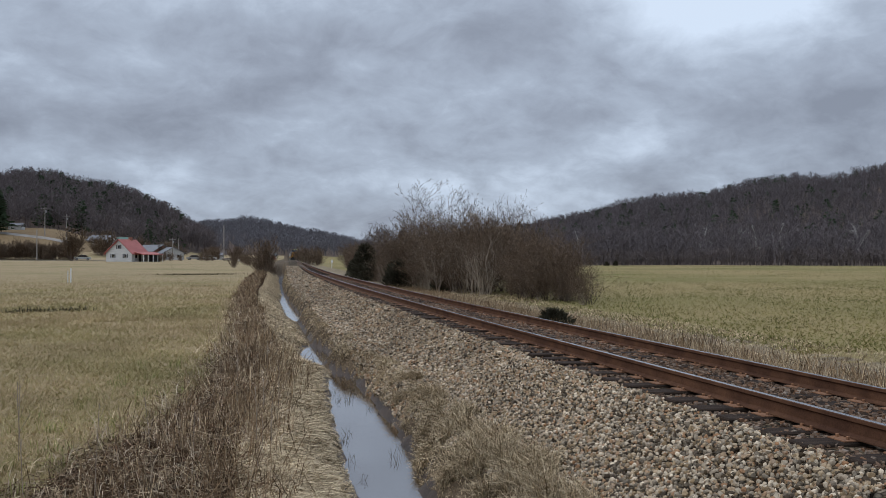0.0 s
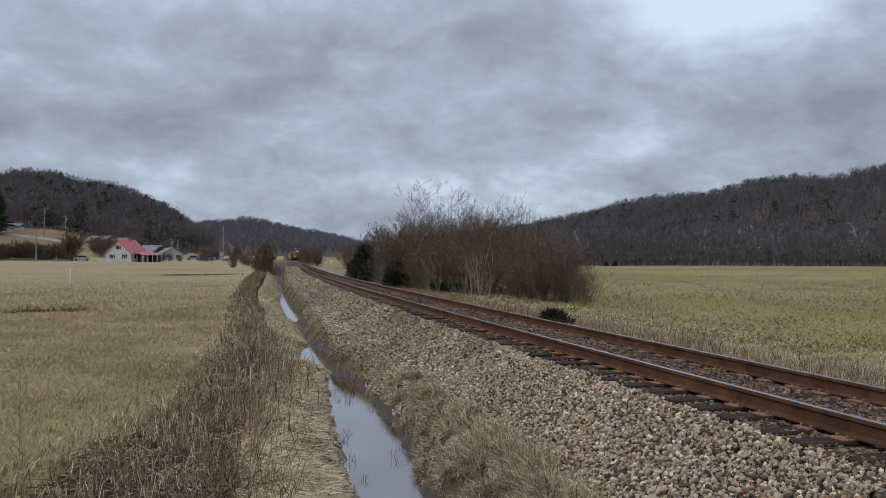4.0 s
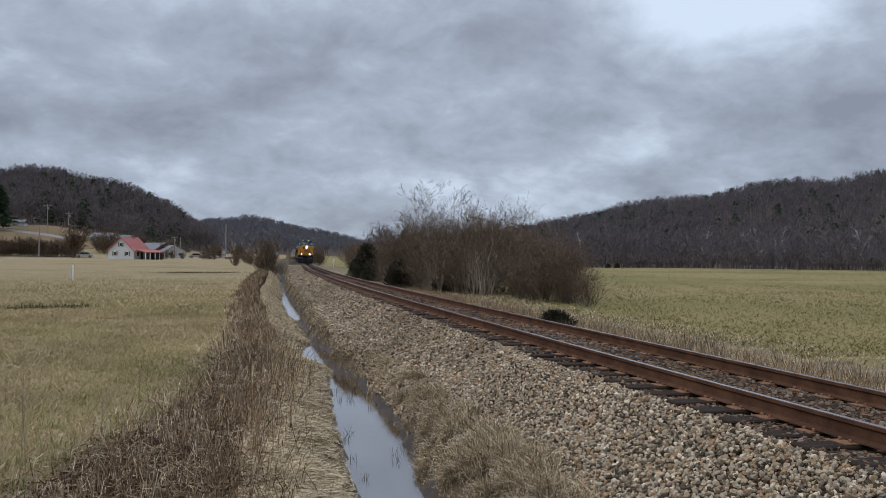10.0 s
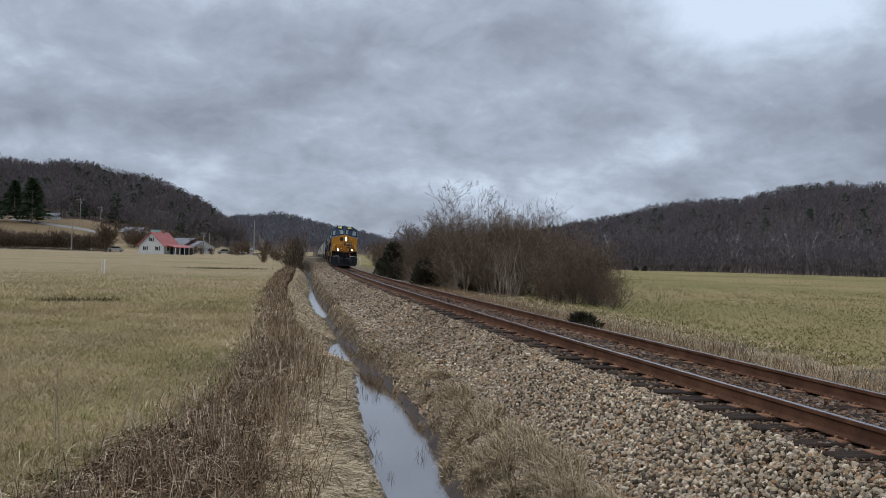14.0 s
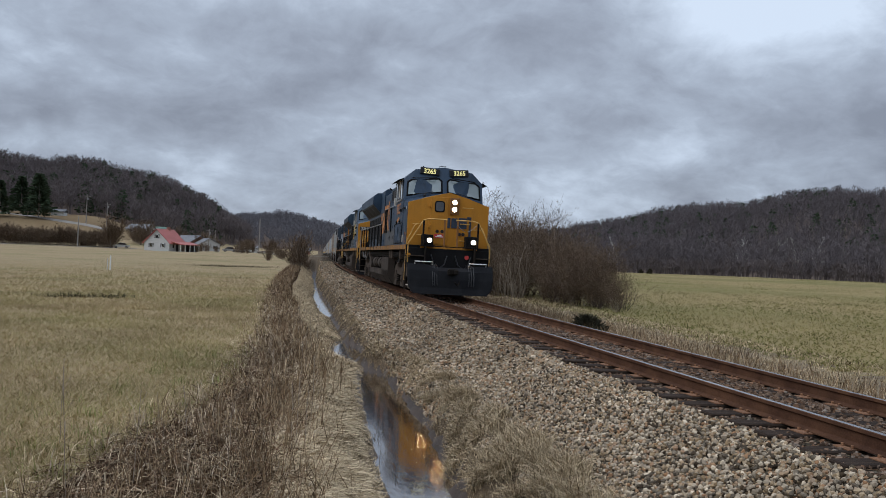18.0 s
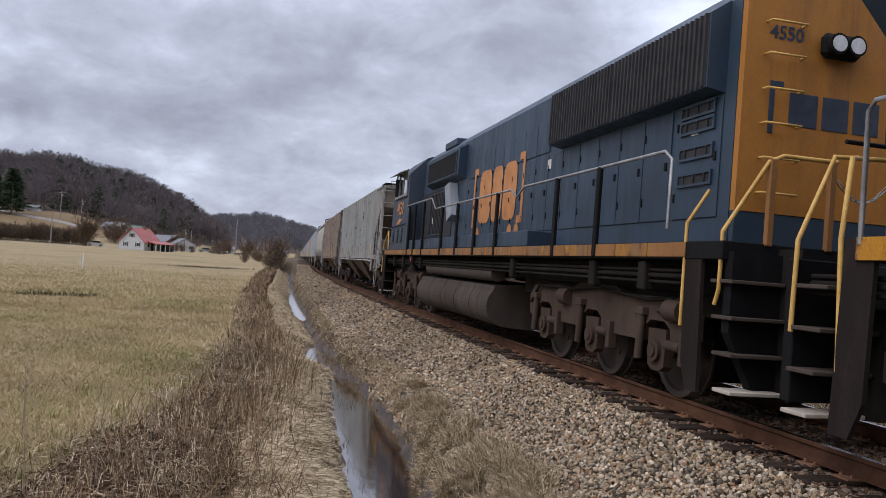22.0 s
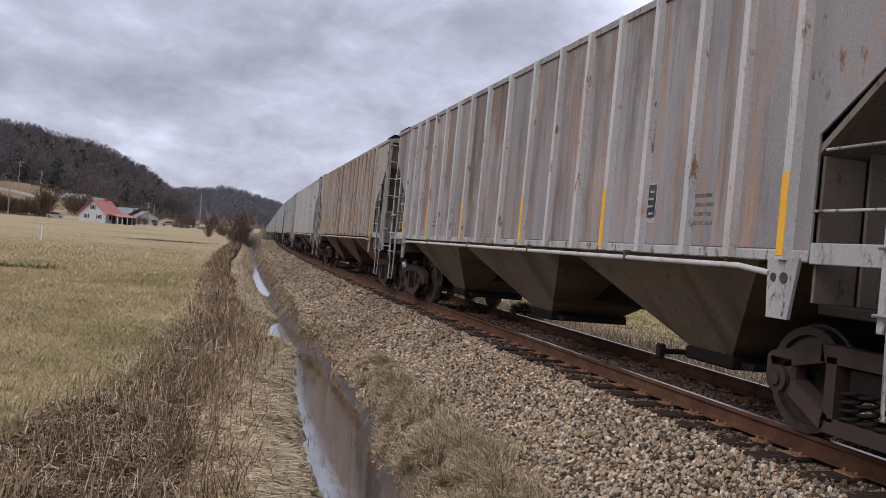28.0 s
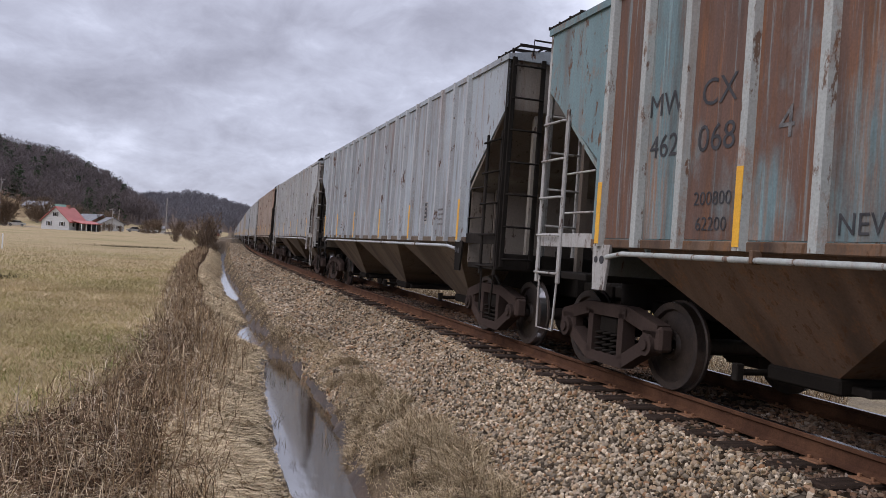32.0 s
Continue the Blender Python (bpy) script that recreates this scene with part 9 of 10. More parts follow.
    # upright stalks with side twigs, in clumps of uneven height
    C0, C1, CW = [], [], []
    spots_ = []
    for k in range(210):
        y = 6.2 + 84 * rng.uniform() ** 2.2
        a, b = float(weed_edge(np.array(y))), float(right_edge(y))
        u = a + (b - a) * rng.uniform(0.12, 1.0) ** 0.8
        spots_.append((y, u, rng.uniform(0.12, 0.35), int(rng.uniform(8, 34)), rng.uniform(0.25, 0.58) * (0.75 if y > 24 else 1.0)))
    spots_ += [(14.6, -4.95, 0.30, 40, 0.78), (15.8, -4.85, 0.32, 40, 0.74), (13.2, -5.05, 0.25, 26, 0.66), (17.5, -5.0, 0.4, 40, 0.66), (16.2, -5.4, 0.5, 50, 0.58), (10.4, -5.3, 0.3, 24, 0.62), (9.0, -5.7, 0.4, 30, 0.58), (8.0, -5.45, 0.35, 26, 0.62), (11.5, -5.8, 0.5, 36, 0.5), (9.6, -6.4, 0.5, 30, 0.46)]
    for y, u, r, m, hh in spots_:
        qy, qx = y + rng.normal(0, r, m), float(line_x(y)) + u + rng.normal(0, r * 0.7, m)
        hs = hh * rng.uniform(0.45, 1.15, m)
        lean = rng.normal(0, 0.10, 2)
        f0 = np.stack([qx, qy, ground_z(qx, qy) - 0.02], 1)
        f1 = f0 + np.stack([lean[0] + rng.normal(0, 0.13, m), lean[1] + rng.normal(0, 0.13, m), np.ones(m)], 1) * (hs * 0.55)[:, None]
        f2 = f1 + np.stack([lean[0] * 1.5 + rng.normal(0, 0.26, m), lean[1] + rng.normal(0, 0.26, m), np.ones(m)], 1) * (hs * 0.45)[:, None]
        k = rng.randint(m, size=int(1.6 * m))
        s0 = f1[k] + (f2[k] - f1[k]) * rng.uniform(-0.3, 1.0, len(k))[:, None]
        s1 = s0 + np.stack([rng.normal(0, 1, len(k)), rng.normal(0, 1, len(k)), rng.uniform(0.0, 1.6, len(k))], 1) * rng.uniform(0.02, 0.09, len(k))[:, None]
        wd = 0.006 + 0.00035 * y
        C0 += [f0, f1, s0]
        C1 += [f1, f2, s1]
        CW += [np.full(m, wd), np.full(m, wd * 0.75), np.full(len(k), wd * 0.5)]
    C0, C1, CW = np.concatenate(C0), np.concatenate(C1), np.concatenate(CW)
    ok = in_view(C0[:, :2])
    tagged(new("dead_weeds", sliver_mesh("dead_weeds", C0[ok], C1[ok], CW[ok], CW[ok] * 0.7, M["weed"], rng)), "clumps of dead weed stalks between field and ditch", "weeds", kind="stuff")
    # tan grass standing among the weeds
    xy, _ = band(16000, 5.5, 40, lambda y: weed_edge(y) - 0.5, right_edge, 1.6)
    xy = xy[wave(xy[:, 0], xy[:, 1], 1.1, 77) > rng.uniform(-0.3, 0.5, len(xy))]
    combed("weed_grass", "dry tan grass among the weeds", xy, rng.uniform(0.08, 0.22, len(xy)), 0.006 + 0.0003 * xy[:, 1], (0.3, -0.2), 0.9, 0.6, M["dry_blade"], rng)
    # rank tufts of green grass along the weeds' edge, and dark rushes in two wet hollows of the field
    xy, _ = band(9000, 6.5, 18, lambda y: weed_edge(y) - 1.5, lambda y: weed_edge(y) + 0.25, 1.2)
    xy = xy[wave(xy[:, 0], xy[:, 1], 1.0, 78) + 0.5 * wave(xy[:, 0], xy[:, 1], 0.4, 79) > rng.uniform(0.1, 0.6, len(xy))]
    combed("green_tufts", "tufts of fresh green grass beside the weeds", xy, rng.uniform(0.06, 0.17, len(xy)), np.full(len(xy), 0.009), (0.0, 0.0), 1.0, 0.8, M["green_blade"], rng)
    P = []
    for (ax, ay), (bx, by), m in (((-8.2, 33.0), (-5.4, 33.8), 420), ((-6.9, 83.0), (-0.6, 86.0), 520)):
        t = rng.uniform(0, 1, m)
        P.append(np.stack([ax + (bx - ax) * t, ay + (by - ay) * t], 1) + rng.normal(0, 0.35 if m < 500 else 1.1, (m, 2)))
    xy = np.concatenate(P)
    combed("field_rushes", "dark rush tufts in wet hollows of the field", xy, rng.uniform(0.10, 0.24, len(xy)), 0.01 + 0.0005 * xy[:, 1], (0.0, 0.0), 1.0, 0.6, M["rush"], rng)
    # sprigs that stand in the shallow water
    xy = []
    for k in range(16):
        y = 7.0 + 10 * rng.uniform()
        c = (float(line_x(y) + ditch_mid(y)) + rng.uniform(-0.9, 0.7) * float(ditch_half(y)), y)
        xy += [(c[0] + rng.normal(0, 0.035), c[1] + rng.normal(0, 0.05)) for _ in range(9)]
    xy = np.array(xy)
    n = len(xy)
    p0 = np.stack([xy[:, 0], xy[:, 1], np.full(n, WATER_Z - 0.02)], 1)
    p1 = p0 + np.stack([rng.normal(0, 0.035, n), rng.normal(0, 0.035, n), rng.uniform(0.05, 0.15, n)], 1)
    tagged(new("water_sprigs", sliver_mesh("water_sprigs", p0, p1, np.full(n, 0.006), np.full(n, 0.003), M["rush"], rng)), "thin dark sprigs standing in the ditch water", "weeds", kind="stuff")
    # straight bare stalks that stand above the rest
    def stalk(x, y, h, seed):
        rg = np.random.RandomState(seed)
        pts, p = [], Vector((x, y, float(ground_z(x, y)) - 0.05))
        dx, dy = rg.normal(0, 0.035), rg.normal(0, 0.035)
        for k in range(7):
            pts.append(p.copy())
            p = p + Vector((dx + rg.normal(0, 0.02), dy, 1)) * (h / 6)
        g = Geo().tube(pts, 0.0035, 4)
        for k in range(3):
            b = pts[3 + k]
            g.tube([b, b + Vector((rg.normal(0, 0.06), rg.normal(0, 0.06), 0.14))], 0.002, 3)
        ob = tagged(new("weed_stalk", g.mesh("weed_stalk", [M["stem"]])), "single tall bare weed stalk", "weed", group="tall stalks")
    for k, (x, y, h) in enumerate(((-1.62, 7.3, 1.25), (-1.15, 7.6, 1.0), (-0.35, 8.0, 0.8), (0.28, 8.4, 0.95), (0.42, 8.8, 0.85), (0.60, 10.5, 0.95), (0.75, 15.5, 1.0), (0.95, 17.5, 1.15), (1.1, 17.9, 1.2), (0.7, 18.6, 1.05), (0.35, 9.2, 0.9), (-0.8, 9.0, 0.8), (0.1, 11.5, 0.9), (0.55, 13.0, 0.95), (-2.2, 9.5, 1.0))):
        stalk(x, y, h, 300 + k)


M["bank_blade"] = blade_mat("grey_bank_grass", ((0.12, 0.084, 0.048), (0.58, 0.47, 0.305), (0.06, 0.041, 0.024), (0.42, 0.325, 0.20), (0.25, 0.185, 0.112)), gain=1.14)
build_grass()


# ---- the house, its neighbours, poles and small things of the valley ----
M["clapboard"] = mat("white_clapboard", (0.40, 0.40, 0.39), (0.50, 0.495, 0.48), 0.8, 0.6, 8, 0.10, 0.3, 0.02, stretch=(1, 1, 8))
M["red_roof"] = mat("red_metal_roof", (0.30, 0.085, 0.07), (0.38, 0.115, 0.095), 0.6, 0.5, 6, 0.15, 0.2, 0.02)
M["grey_roof"] = mat("grey_shingle_roof", (0.13, 0.13, 0.135), (0.20, 0.20, 0.205), 0.9, 0.6, 8, 0.15, 0.3, 0.02)
M["green_roof"] = mat("green_metal_roof", (0.07, 0.13, 0.10), (0.10, 0.17, 0.13), 0.6, 0.6, 8, 0.15, 0.3, 0.02)
M["brick_red"] = mat("red_brick_wall", (0.20, 0.085, 0.06), (0.27, 0.12, 0.085), 0.9, 1, 10, 0.2, 0.3, 0.02)
M["pole"] = mat("weathered_pole", (0.20, 0.18, 0.16), (0.32, 0.29, 0.26), 0.9, 1, 14, 0.2, 0.4, 0.01, stretch=(4, 4, 0.4))
M["asphalt"] = mat("pale_old_asphalt", (0.19, 0.17, 0.145), (0.25, 0.225, 0.195), 0.9, 0.3, 6, 0.15, 0.3, 0.01)


def house(name, label, x, y, turn, w, ln, eave, ridge, wall_m, roof_m, windows=True, porch=False):
    ob = thing(name, label, "house")
    put(ob, x, y, radians(turn), 1.0, 0.15)
    hw, hl = w / 2, ln / 2
    g = Geo().extrude([(-hw, 0), (-hw, eave), (0, ridge - 0.1), (hw, eave), (hw, 0)], "y", -hl, hl)
    wall = part("wall", g, wall_m, ob)
    k = (ridge - eave) / hw
    o = 0.45
    roof = part("roof", Geo().extrude([(-hw - o, eave - o * k), (0, ridge), (hw + o, eave - o * k), (hw + o, eave - o * k + 0.16), (0, ridge + 0.18), (-hw - o, eave - o * k + 0.16)], "y", -hl - 0.4, hl + 0.4), roof_m, ob)
    if windows:
        spots = [(-hw * 0.45, 1.5), (hw * 0.5, 1.5)] + ([(0, eave + 1.4)] if ridge - eave > 2.5 else [])
        for wx, wz in spots:
            win = part("window", Geo().box(wx - 0.38, wx + 0.38, -hl - 0.05, -hl + 0.02, wz - 0.5, wz + 0.5, 0.02), M["white"], ob)
            part("pane", Geo().box(wx - 0.30, wx + 0.30, -hl - 0.06, -hl - 0.05, wz - 0.42, wz + 0.42), M["dark_glass"], win)
            for s in (-1, 1):
                part("shutter", Geo().box(wx + s * 0.40, wx + s * 0.66, -hl - 0.05, -hl - 0.005, wz - 0.5, wz + 0.5), M["board"], win)
        for wy in (-hl * 0.5, hl * 0.45):
            win = part("window", Geo().box(hw - 0.02, hw + 0.05, wy - 0.5, wy + 0.5, 0.85, 2.0, 0.02), M["white"], ob)
            part("pane", Geo().box(hw + 0.05, hw + 0.06, wy - 0.4, wy + 0.4, 0.95, 1.9), M["dark_glass"], win)
    if porch:
        part("porch_roof", Geo().extrude([(hw, eave + 0.1), (hw + 2.7, eave - 0.5), (hw + 2.7, eave - 0.36), (hw, eave + 0.3)], "y", -hl * 0.75, hl + 2.5), roof_m, ob)
        for wy in np.linspace(-hl * 0.7, hl + 2.3, 5):
            part("porch_post", Geo().box(hw + 2.45, hw + 2.6, wy - 0.07, wy + 0.07, 0, eave - 0.45), M["white"], ob)
        part("porch_wall", Geo().box(hw + 1.2, hw + 2.3, hl - 1.5, hl + 2.0, 0, eave - 0.45), M["board"], ob)
        part("chimney", Geo().box(-0.35, 0.35, hl * 0.3, hl * 0.3 + 0.7, ridge - 0.4, ridge + 0.7, 0.02), M["brick_red"], roof)
        part("door", Geo().box(hw - 0.02, hw + 0.05, -0.5, 0.45, 0.1, 2.15, 0.01), M["board"], ob)
    return ob


house("farmhouse", "white clapboard house with a red metal roof and porch", -24.8, 206.0, -27, 6.9, 6.6, 2.25, 5.35, M["clapboard"], M["red_roof"], True, True)


def valley(b, r):
    return r * math.sin(radians(b)), r * math.cos(radians(b))


for nm, lab, b, r, turn, w, ln, ev, rd, wm, rm in (
        ("neighbour_house", "low white house with a pale grey roof behind the farmhouse", -8.4, 300, 60, 6, 8, 2.1, 3.6, "clapboard", "grey_roof"),
        ("neighbour_house", "low house with a green metal roof on the rise", -7.5, 310, 70, 7, 9, 2.2, 4.0, "clapboard", "green_roof"),
        ("neighbour_house", "small brick house with a grey roof among bare trees", -5.2, 300, 40, 8, 11, 2.6, 4.8, "brick_red", "grey_roof"),
        ("neighbour_house", "small white house beside the bare woods", -4.2, 292, 20, 7, 10, 2.5, 4.4, "clapboard", "grey_roof"),
        ("neighbour_house", "long low white trailer home across the valley", -1.3, 292, 85, 4.0, 6, 1.8, 2.5, "clapboard", "grey_roof"),
        ("neighbour_house", "low grey-roofed house at the valley's end", 2.4, 330, 80, 4, 6, 1.8, 2.6, "brick_red", "grey_roof"),
        ("neighbour_house", "white shed on the bare slope", -13.4, 312, 75, 2.6, 4.5, 1.6, 2.2, "clapboard", "grey_roof")):
    x, y = valley(b, r)
    house(nm, lab, x, y, turn, w, ln, ev, rd, M[wm], M[rm])


def utility_pole(b, r, h, arm=True, thick=0.13):
    ob = thing("utility_pole", "weathered wooden utility pole" + (" with a crossarm" if arm else ""), "pole", group="utility poles")
    x, y = valley(b, r)
    put(ob, x, y, radians(-b), 1.0, 0.3)
    part("pole", Geo().cyl((0, 0, 0), (0, 0, h + 0.3), thick * 1.25, 10, thick * 0.85), M["pole"], ob)
    if arm:
        cross = part("crossarm", Geo().box(-1.15, 1.15, -0.14, -0.02, h - 0.4, h - 0.26, 0.01), M["pole"], ob)
        for px in (-1.0, -0.4, 0.4, 1.0):
            part("insulator", Geo().cyl((px, -0.08, h - 0.26), (px, -0.08, h - 0.08), 0.05, 8), M["steel"], cross)
        part("transformer", Geo().cyl((0.3, -0.2, h - 1.6), (0.3, -0.2, h - 0.8), 0.22, 12), M["steel"], ob)


for b, r, h, arm in ((-12.25, 237, 8.2, False), (-11.8, 296, 9.6, True), (-10.55, 292, 8.4, True), (-0.62, 214, 9.3, False), (-4.0, 286, 7.6, True), (-3.6, 288, 7.4, False)):
    utility_pole(b, r, h, arm)


def small_things():
    post = thing("marker_post", "white marker post standing in the field", "post")
    x, y = valley(-10.25, 64)
    put(post, x, y, 0.2, 1.0, 0.1)
    part("shaft", Geo().box(-0.045, 0.045, -0.03, 0.03, 0, 1.15, 0.01), M["white"], post)
    part("shaft", Geo().box(-0.22, -0.16, -0.03, 0.03, 0, 0.95, 0.01), M["dirty_white"], post)
    sign = thing("line_side_sign", "white post sign beside the track", "sign")
    put(sign, 22.6, 189, -0.1, 1.0, 0.1)
    part("shaft", Geo().box(-0.06, 0.06, -0.04, 0.04, 0, 2.0, 0.01), M["white"], sign)
    part("plate", Geo().box(-0.22, 0.22, -0.07, -0.04, 1.35, 2.05, 0.02), M["white"], sign)
    # parked cars by the lane
    for k, (b, r, m) in enumerate(((-9.6, 238, "dirty_white"), (-2.6, 262, "steel"), (-1.6, 266, "dirty_white"))):
        car = thing("parked_car", "pale parked car on the lane" if k < 1 else "parked car beside a house", "car", group="parked cars")
        x, y = valley(b, r)
        put(car, x, y, radians(-b + 90 + 8 * k), 1.0, 0.0)
        part("body", Geo().extrude([(-2.2, 0.35), (-2.25, 0.85), (-1.3, 0.98), (1.35, 0.98), (2.2, 0.82), (2.2, 0.35)], "x", -0.88, 0.88), M[m], car)
        cab = part("cabin", Geo().extrude([(-1.5, 0.98), (-0.9, 1.48), (0.7, 1.48), (1.3, 0.98)], "x", -0.8, 0.8), M["dark_glass"], car)
        part("roof", Geo().box(-0.76, 0.76, -0.85, 0.65, 1.48, 1.53, 0.02), M[m], car)
        for sx in (-0.85, 0.85):
            for sy in (-1.35, 1.35):
                wh = part("wheel", Geo().cyl((sx - 0.1, sy, 0.33), (sx + 0.1, sy, 0.33), 0.33, 16), M["board"], car)
                part("rim", Geo().cyl((sx - 0.105, sy, 0.33), (sx + 0.105, sy, 0.33), 0.2, 12), M["steel"], wh)
    # cut logs and pale boards by the pole
    pile = thing("log_pile", "heap of pale boards and cut logs in the field's corner", "log pile")
    put(pile, 0.6, 207, 0.2, 1.0, 0.05)
    rg = np.random.RandomState(3)
    for k in range(9):
        a = Vector((rg.uniform(-3.5, 2.5), rg.uniform(-0.6, 0.6), 0.2 + 0.22 * (k % 3)))
        part("log", Geo().cyl(a, a + Vector((rg.uniform(1.5, 3), rg.uniform(-0.5, 0.5), rg.uniform(0, 0.3))), 0.16, 8), M["beige"] if k % 2 else M["bark"], pile)


small_things()


def strip(name, label, pts, width, material, lift=0.04, z_fix=None):
    """A road laid on the ground along the points."""
    v, F = [], []
    P = [Vector((*p, 0)) for p in pts]
    m = 7
    for i, p in enumerate(P):
        d = (P[min(i + 1, len(P) - 1)] - P[max(i - 1, 0)]).normalized()
        n = Vector((-d.y, d.x, 0))
        for k in range(m):
            q_ = p + n * width * (k / (m - 1) - 0.5)
            z = float(ground_z(q_.x, q_.y)) + lift if z_fix is None else max(float(ground_z(q_.x, q_.y)) + lift, z_fix(q_.x, q_.y))
            v.append((q_.x, q_.y, z))
    F = [(i * m + k, i * m + k + 1, (i + 1) * m + k + 1, (i + 1) * m + k) for i in range(len(P) - 1) for k in range(m - 1)]
    return tagged(new(name, Geo().add(v, F).mesh(name, [material])), label, "road", kind="structure")


strip("lane_road", "pale lane along the foot of the slope to the houses", [valley(b, 236 + 0.6 * (b + 14)) for b in np.linspace(-22, -7.4, 40)], 5.0, M["asphalt"], 0.06)
strip("drive_road", "pale drive climbing the bare slope", [valley(b, 300 - 4.0 * (b + 14)) for b in np.linspace(-17, -10, 30)], 4.0, M["asphalt"], 0.06)


def crossing_level(x, y):
    u = abs(x - float(line_x(y)))
    return GRADE * y - 0.02 - 0.10 * max(0.0, u - 2.0)


strip("crossing_road", "gravel farm road over the track", [(float(line_x(212)) + u, 212 + 0.1 * u) for u in np.linspace(-11, 11, 45)], 5.0, M["gravel"], 0.03, crossing_level)


# ---- ties, plates and the nearest stones ----
def build_ties():
    tie = Geo().box(-1.31, 1.31, -0.115, 0.115, -0.37, -0.185, 0.014).mesh("tie", [M["tie"]])
    plate = Geo().box(-0.17, 0.17, -0.10, 0.10, -0.187, -0.171, 0.004)
    for sx in (-0.10, 0.10):
        for sy in (-0.06, 0.06):
            plate.box(sx - 0.012, sx + 0.012, sy - 0.012, sy + 0.012, -0.172, -0.145, 0.003)
    plate = plate.mesh("tie_plate", [M["rust"]])
    rg = np.random.RandomState(2)
    rest = Geo()
    for k in range(470):
        y = 1.0 + 0.513 * k + rg.normal(0, 0.02)
        m = line_pose(y) @ Matrix.Translation((rg.normal(0, 0.025), 0, rg.normal(0, 0.006))) @ Matrix.Rotation(rg.normal(0, 0.012), 4, "Z")
        if k < 290:
            ob = new("tie", tie)
            ob.parent, ob.matrix_basis = track, m
            for off in (-0.7535, 0.7535):
                pl = new("tie_plate", plate)
                pl.parent, pl.matrix_basis = ob, Matrix.Translation((off, 0, 0.0))
        else:
            c = [m @ Vector((sx * 1.31, sy * 0.115, z)) for sx in (-1, 1) for sy in (-1, 1) for z in (-0.36, -0.185)]
            rest.add(c, [(0, 1, 3, 2), (4, 6, 7, 5), (0, 4, 5, 1), (2, 3, 7, 6), (1, 5, 7, 3)])
    ob = part("far_ties", rest, M["tie"], track)
    tagged(ob, kind="stuff")


build_ties()


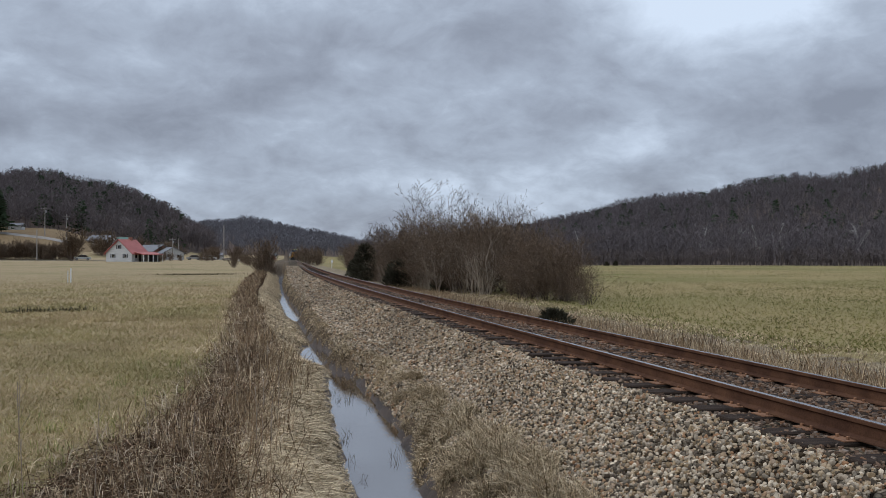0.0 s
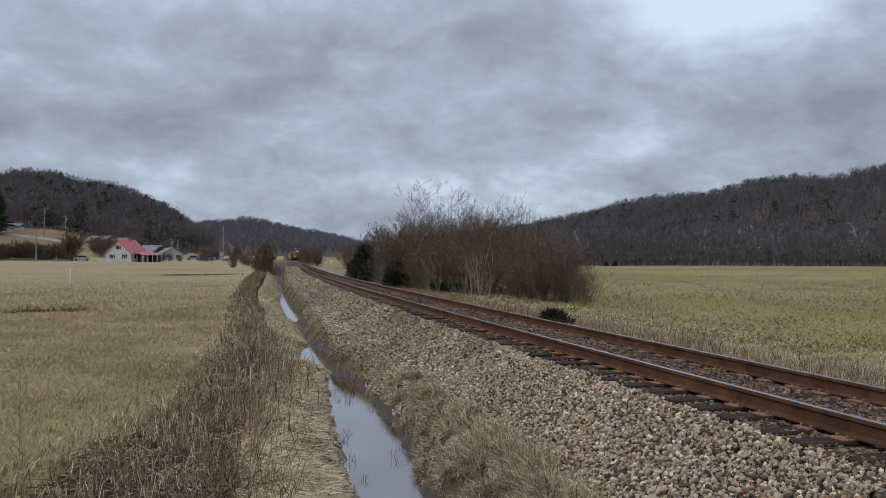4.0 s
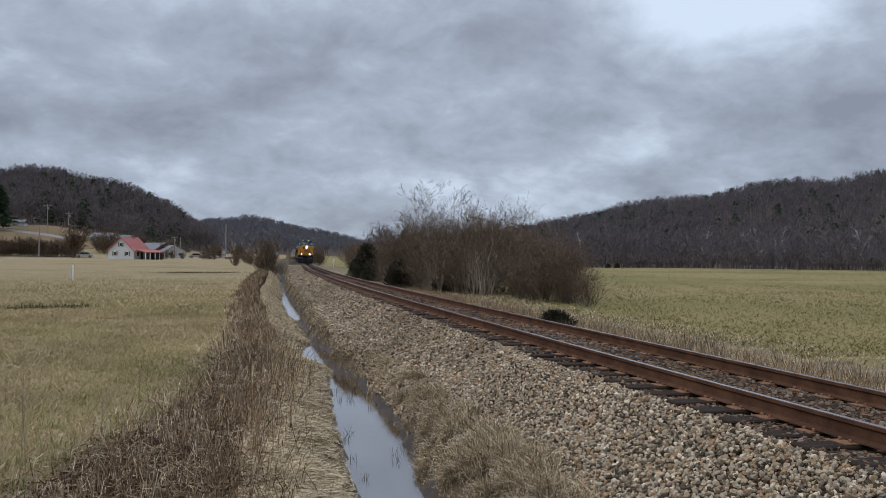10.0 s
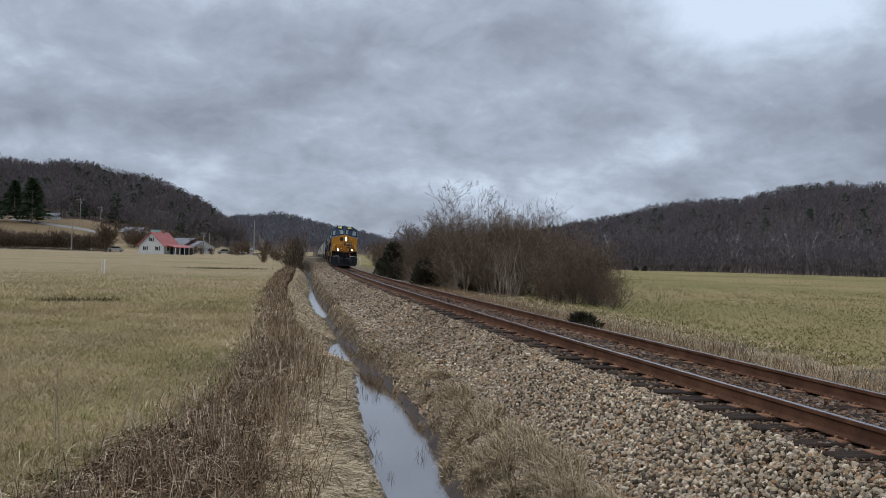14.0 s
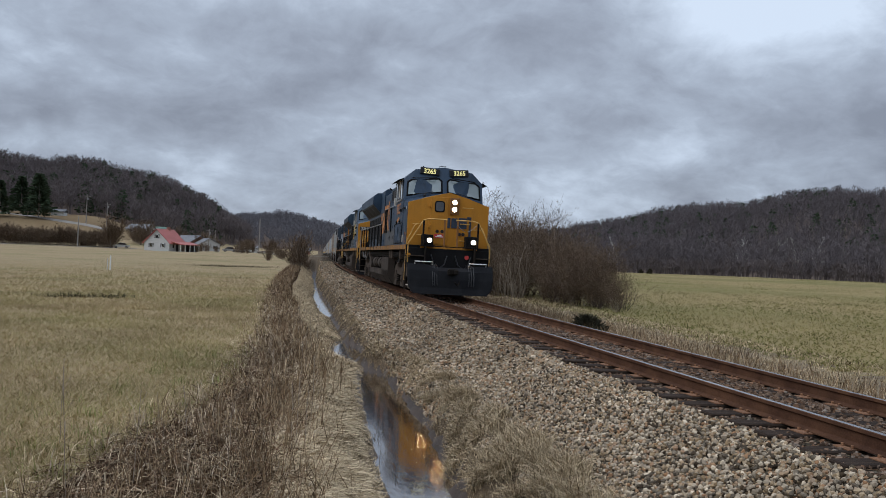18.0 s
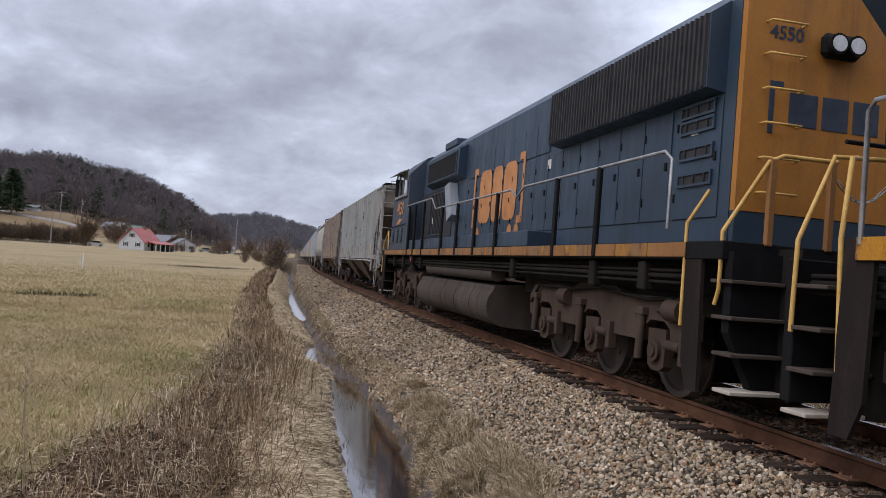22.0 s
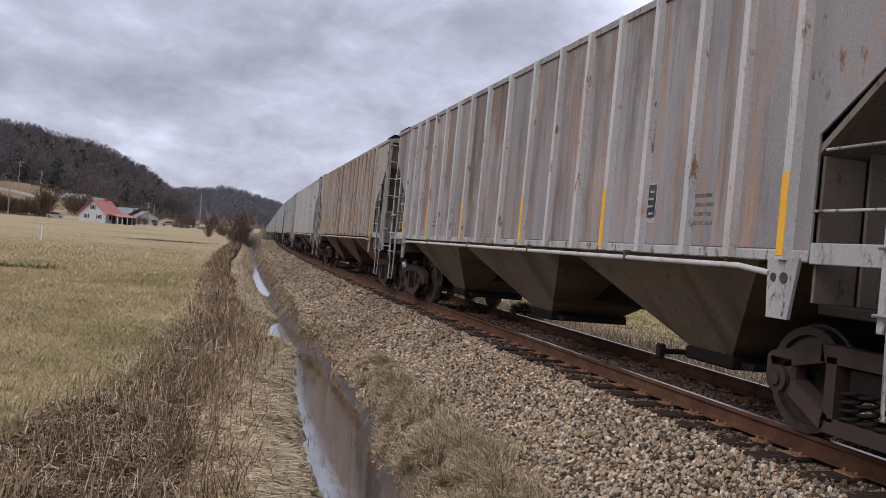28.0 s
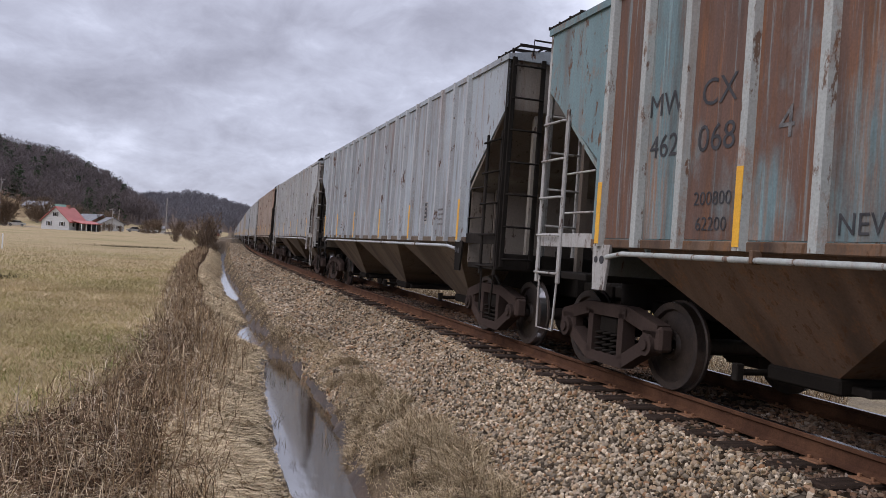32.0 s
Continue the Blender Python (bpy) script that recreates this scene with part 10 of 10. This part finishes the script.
def build_stones():
    rng = np.random.RandomState(77)
    cube = np.array([(x, y, z) for x in (-1, 1) for y in (-1, 1) for z in (-1, 1)], float)
    quads = np.array([(0, 1, 3, 2), (4, 6, 7, 5), (0, 4, 5, 1), (2, 3, 7, 6), (0, 2, 6, 4), (1, 5, 7, 3)])

    gold = (1 + 5 ** 0.5) / 2
    ico = np.array([(a, b * gold, 0) for a in (-1, 1) for b in (-1, 1)] + [(0, a, b * gold) for a in (-1, 1) for b in (-1, 1)] + [(b * gold, 0, a) for a in (-1, 1) for b in (-1, 1)], float) / 1.62
    tris = [(i, j, k) for i in range(12) for j in range(i + 1, 12) for k in range(j + 1, 12) if max(np.linalg.norm(ico[i] - ico[j]), np.linalg.norm(ico[j] - ico[k]), np.linalg.norm(ico[i] - ico[k])) < 1.3]
    tris = np.array([t if np.dot(np.cross(ico[t[1]] - ico[t[0]], ico[t[2]] - ico[t[0]]), ico[t[0]]) > 0 else t[::-1] for t in tris])

    def stones(n, y0, y1, u0, u1, size, power, form=cube):
        y = y0 + (y1 - y0) * rng.uniform(0, 1, n) ** power
        u = rng.uniform(u0, u1, n)
        x = line_x(y) + u
        z = ground_z(x, y) + rng.uniform(-0.2, 0.75, n) * size * 0.5
        s = size * rng.uniform(0.55, 1.25, n)
        shape = form[None] * (1 + rng.uniform(-0.45, 0.2, (n, len(form), 3))) * rng.uniform(0.55, 1.0, (n, 1, 3)) * (s / 2)[:, None, None]
        a, b = rng.uniform(0, 6.283, n), rng.normal(0, 0.5, n)
        ca, sa, cb, sb = np.cos(a), np.sin(a), np.cos(b), np.sin(b)
        X, Y, Z = shape[..., 0], shape[..., 1], shape[..., 2]
        Y, Z = cb[:, None] * Y - sb[:, None] * Z, sb[:, None] * Y + cb[:, None] * Z
        X, Y = ca[:, None] * X - sa[:, None] * Y, sa[:, None] * X + ca[:, None] * Y
        return np.stack([X + x[:, None], Y + y[:, None], Z + z[:, None]], -1)

    def heap(name, label, V, material, faces=quads):
        V = np.concatenate(V)
        F = (np.arange(len(V))[:, None, None] * V.shape[1] + faces[None]).reshape(-1, faces.shape[1])
        tagged(new(name, raw_mesh(name, V.reshape(-1, 3), F, [material])), label, "ballast", kind="stuff")

    heap("ballast_stone", "loose grey and tan crushed stone of the track bed", [stones(24000, 12, 26, -3.3, -1.3, 0.058, 1.2), stones(3500, -4.0, 4.7, -3.2, -1.3, 0.06, 1.0), stones(19000, 22, 60, -3.2, -1.3, 0.078, 1.3), stones(9000, 52, 135, -3.2, -1.3, 0.13, 1.2), stones(2600, 3.0, 20, 1.2, 2.6, 0.058, 1.2), stones(1500, 20, 60, 1.2, 2.6, 0.09, 1.2)], M["stone"])
    heap("near_ballast_stone", "angular tan, grey and rust-tinted stones of the shoulder", [stones(27000, 4.6, 13.5, -3.3, -1.28, 0.053, 1.1, ico)], M["stone"], tris)
    heap("stained_ballast_stone", "rust-stained crushed stone between the rails", [stones(11000, 3.0, 26, -0.68, 0.68, 0.052, 1.3), stones(2600, 3.0, 24, -1.3, -0.85, 0.042, 1.2), stones(4000, 24, 70, -1.3, 1.3, 0.07, 1.2), stones(2000, 3.0, 20, 0.82, 1.25, 0.045, 1.2)], M["foul_stone"])
    # the nearest ones, each by itself
    shapes = []
    for k in range(8):
        g = Geo().add(ico * (1 + rng.uniform(-0.3, 0.2, (12, 3))) * rng.uniform(0.6, 1.0, 3) * 0.030, [tuple(q_) for q_ in tris])
        shapes.append(g.mesh("stone", [M["single_stone"]]))
    for k in range(280):
        y, u = rng.uniform(5.4, 7.6), rng.uniform(-2.7, -1.35)
        x = float(line_x(y)) + u
        st = new("stone", shapes[k % 8])
        st.parent = ground
        st.matrix_basis = Matrix.Translation((x, y, float(ground_z(x, y)) + 0.018)) @ Euler(rng.uniform(0, 6, 3)).to_matrix().to_4x4()


def single_stone_mat():
    m = bpy.data.materials.new("single_stone")
    nt, N, L, p = node_kit(m)
    r = N("ShaderNodeObjectInfo").outputs["Random"]
    col = ramp_node(nt, r, tuple((i / (len(STONE_TONES) - 1), t) for i, t in enumerate(STONE_TONES)))
    vec = N("ShaderNodeTexCoord").outputs["Object"]
    col = mix_node(nt, col, ramp_node(nt, noise_node(nt, vec, 40, 4), ((0.3, (0.8,) * 3), (0.7, (1.2,) * 3))), 1.0, "MULTIPLY")
    L(col, p.inputs["Base Color"])
    p.inputs["Roughness"].default_value, p.inputs["Specular IOR Level"].default_value = 0.9, 0.05
    return m


M["single_stone"] = single_stone_mat()
build_stones()


def motions():
    for ob, mid in TRAIN:
        walk(ob, [(t, vehicle_pose(mid, t)) for t in [0.5 * i for i in range(65)]])
    for ob, r in WHEELS:
        home = ob.matrix_basis.translation.copy()
        walk(ob, [(i / FPS, Matrix.Translation(home) @ Matrix.Rotation(SPEED * i / FPS / r, 4, "X")) for i in range(32 * FPS + 1)])


motions()
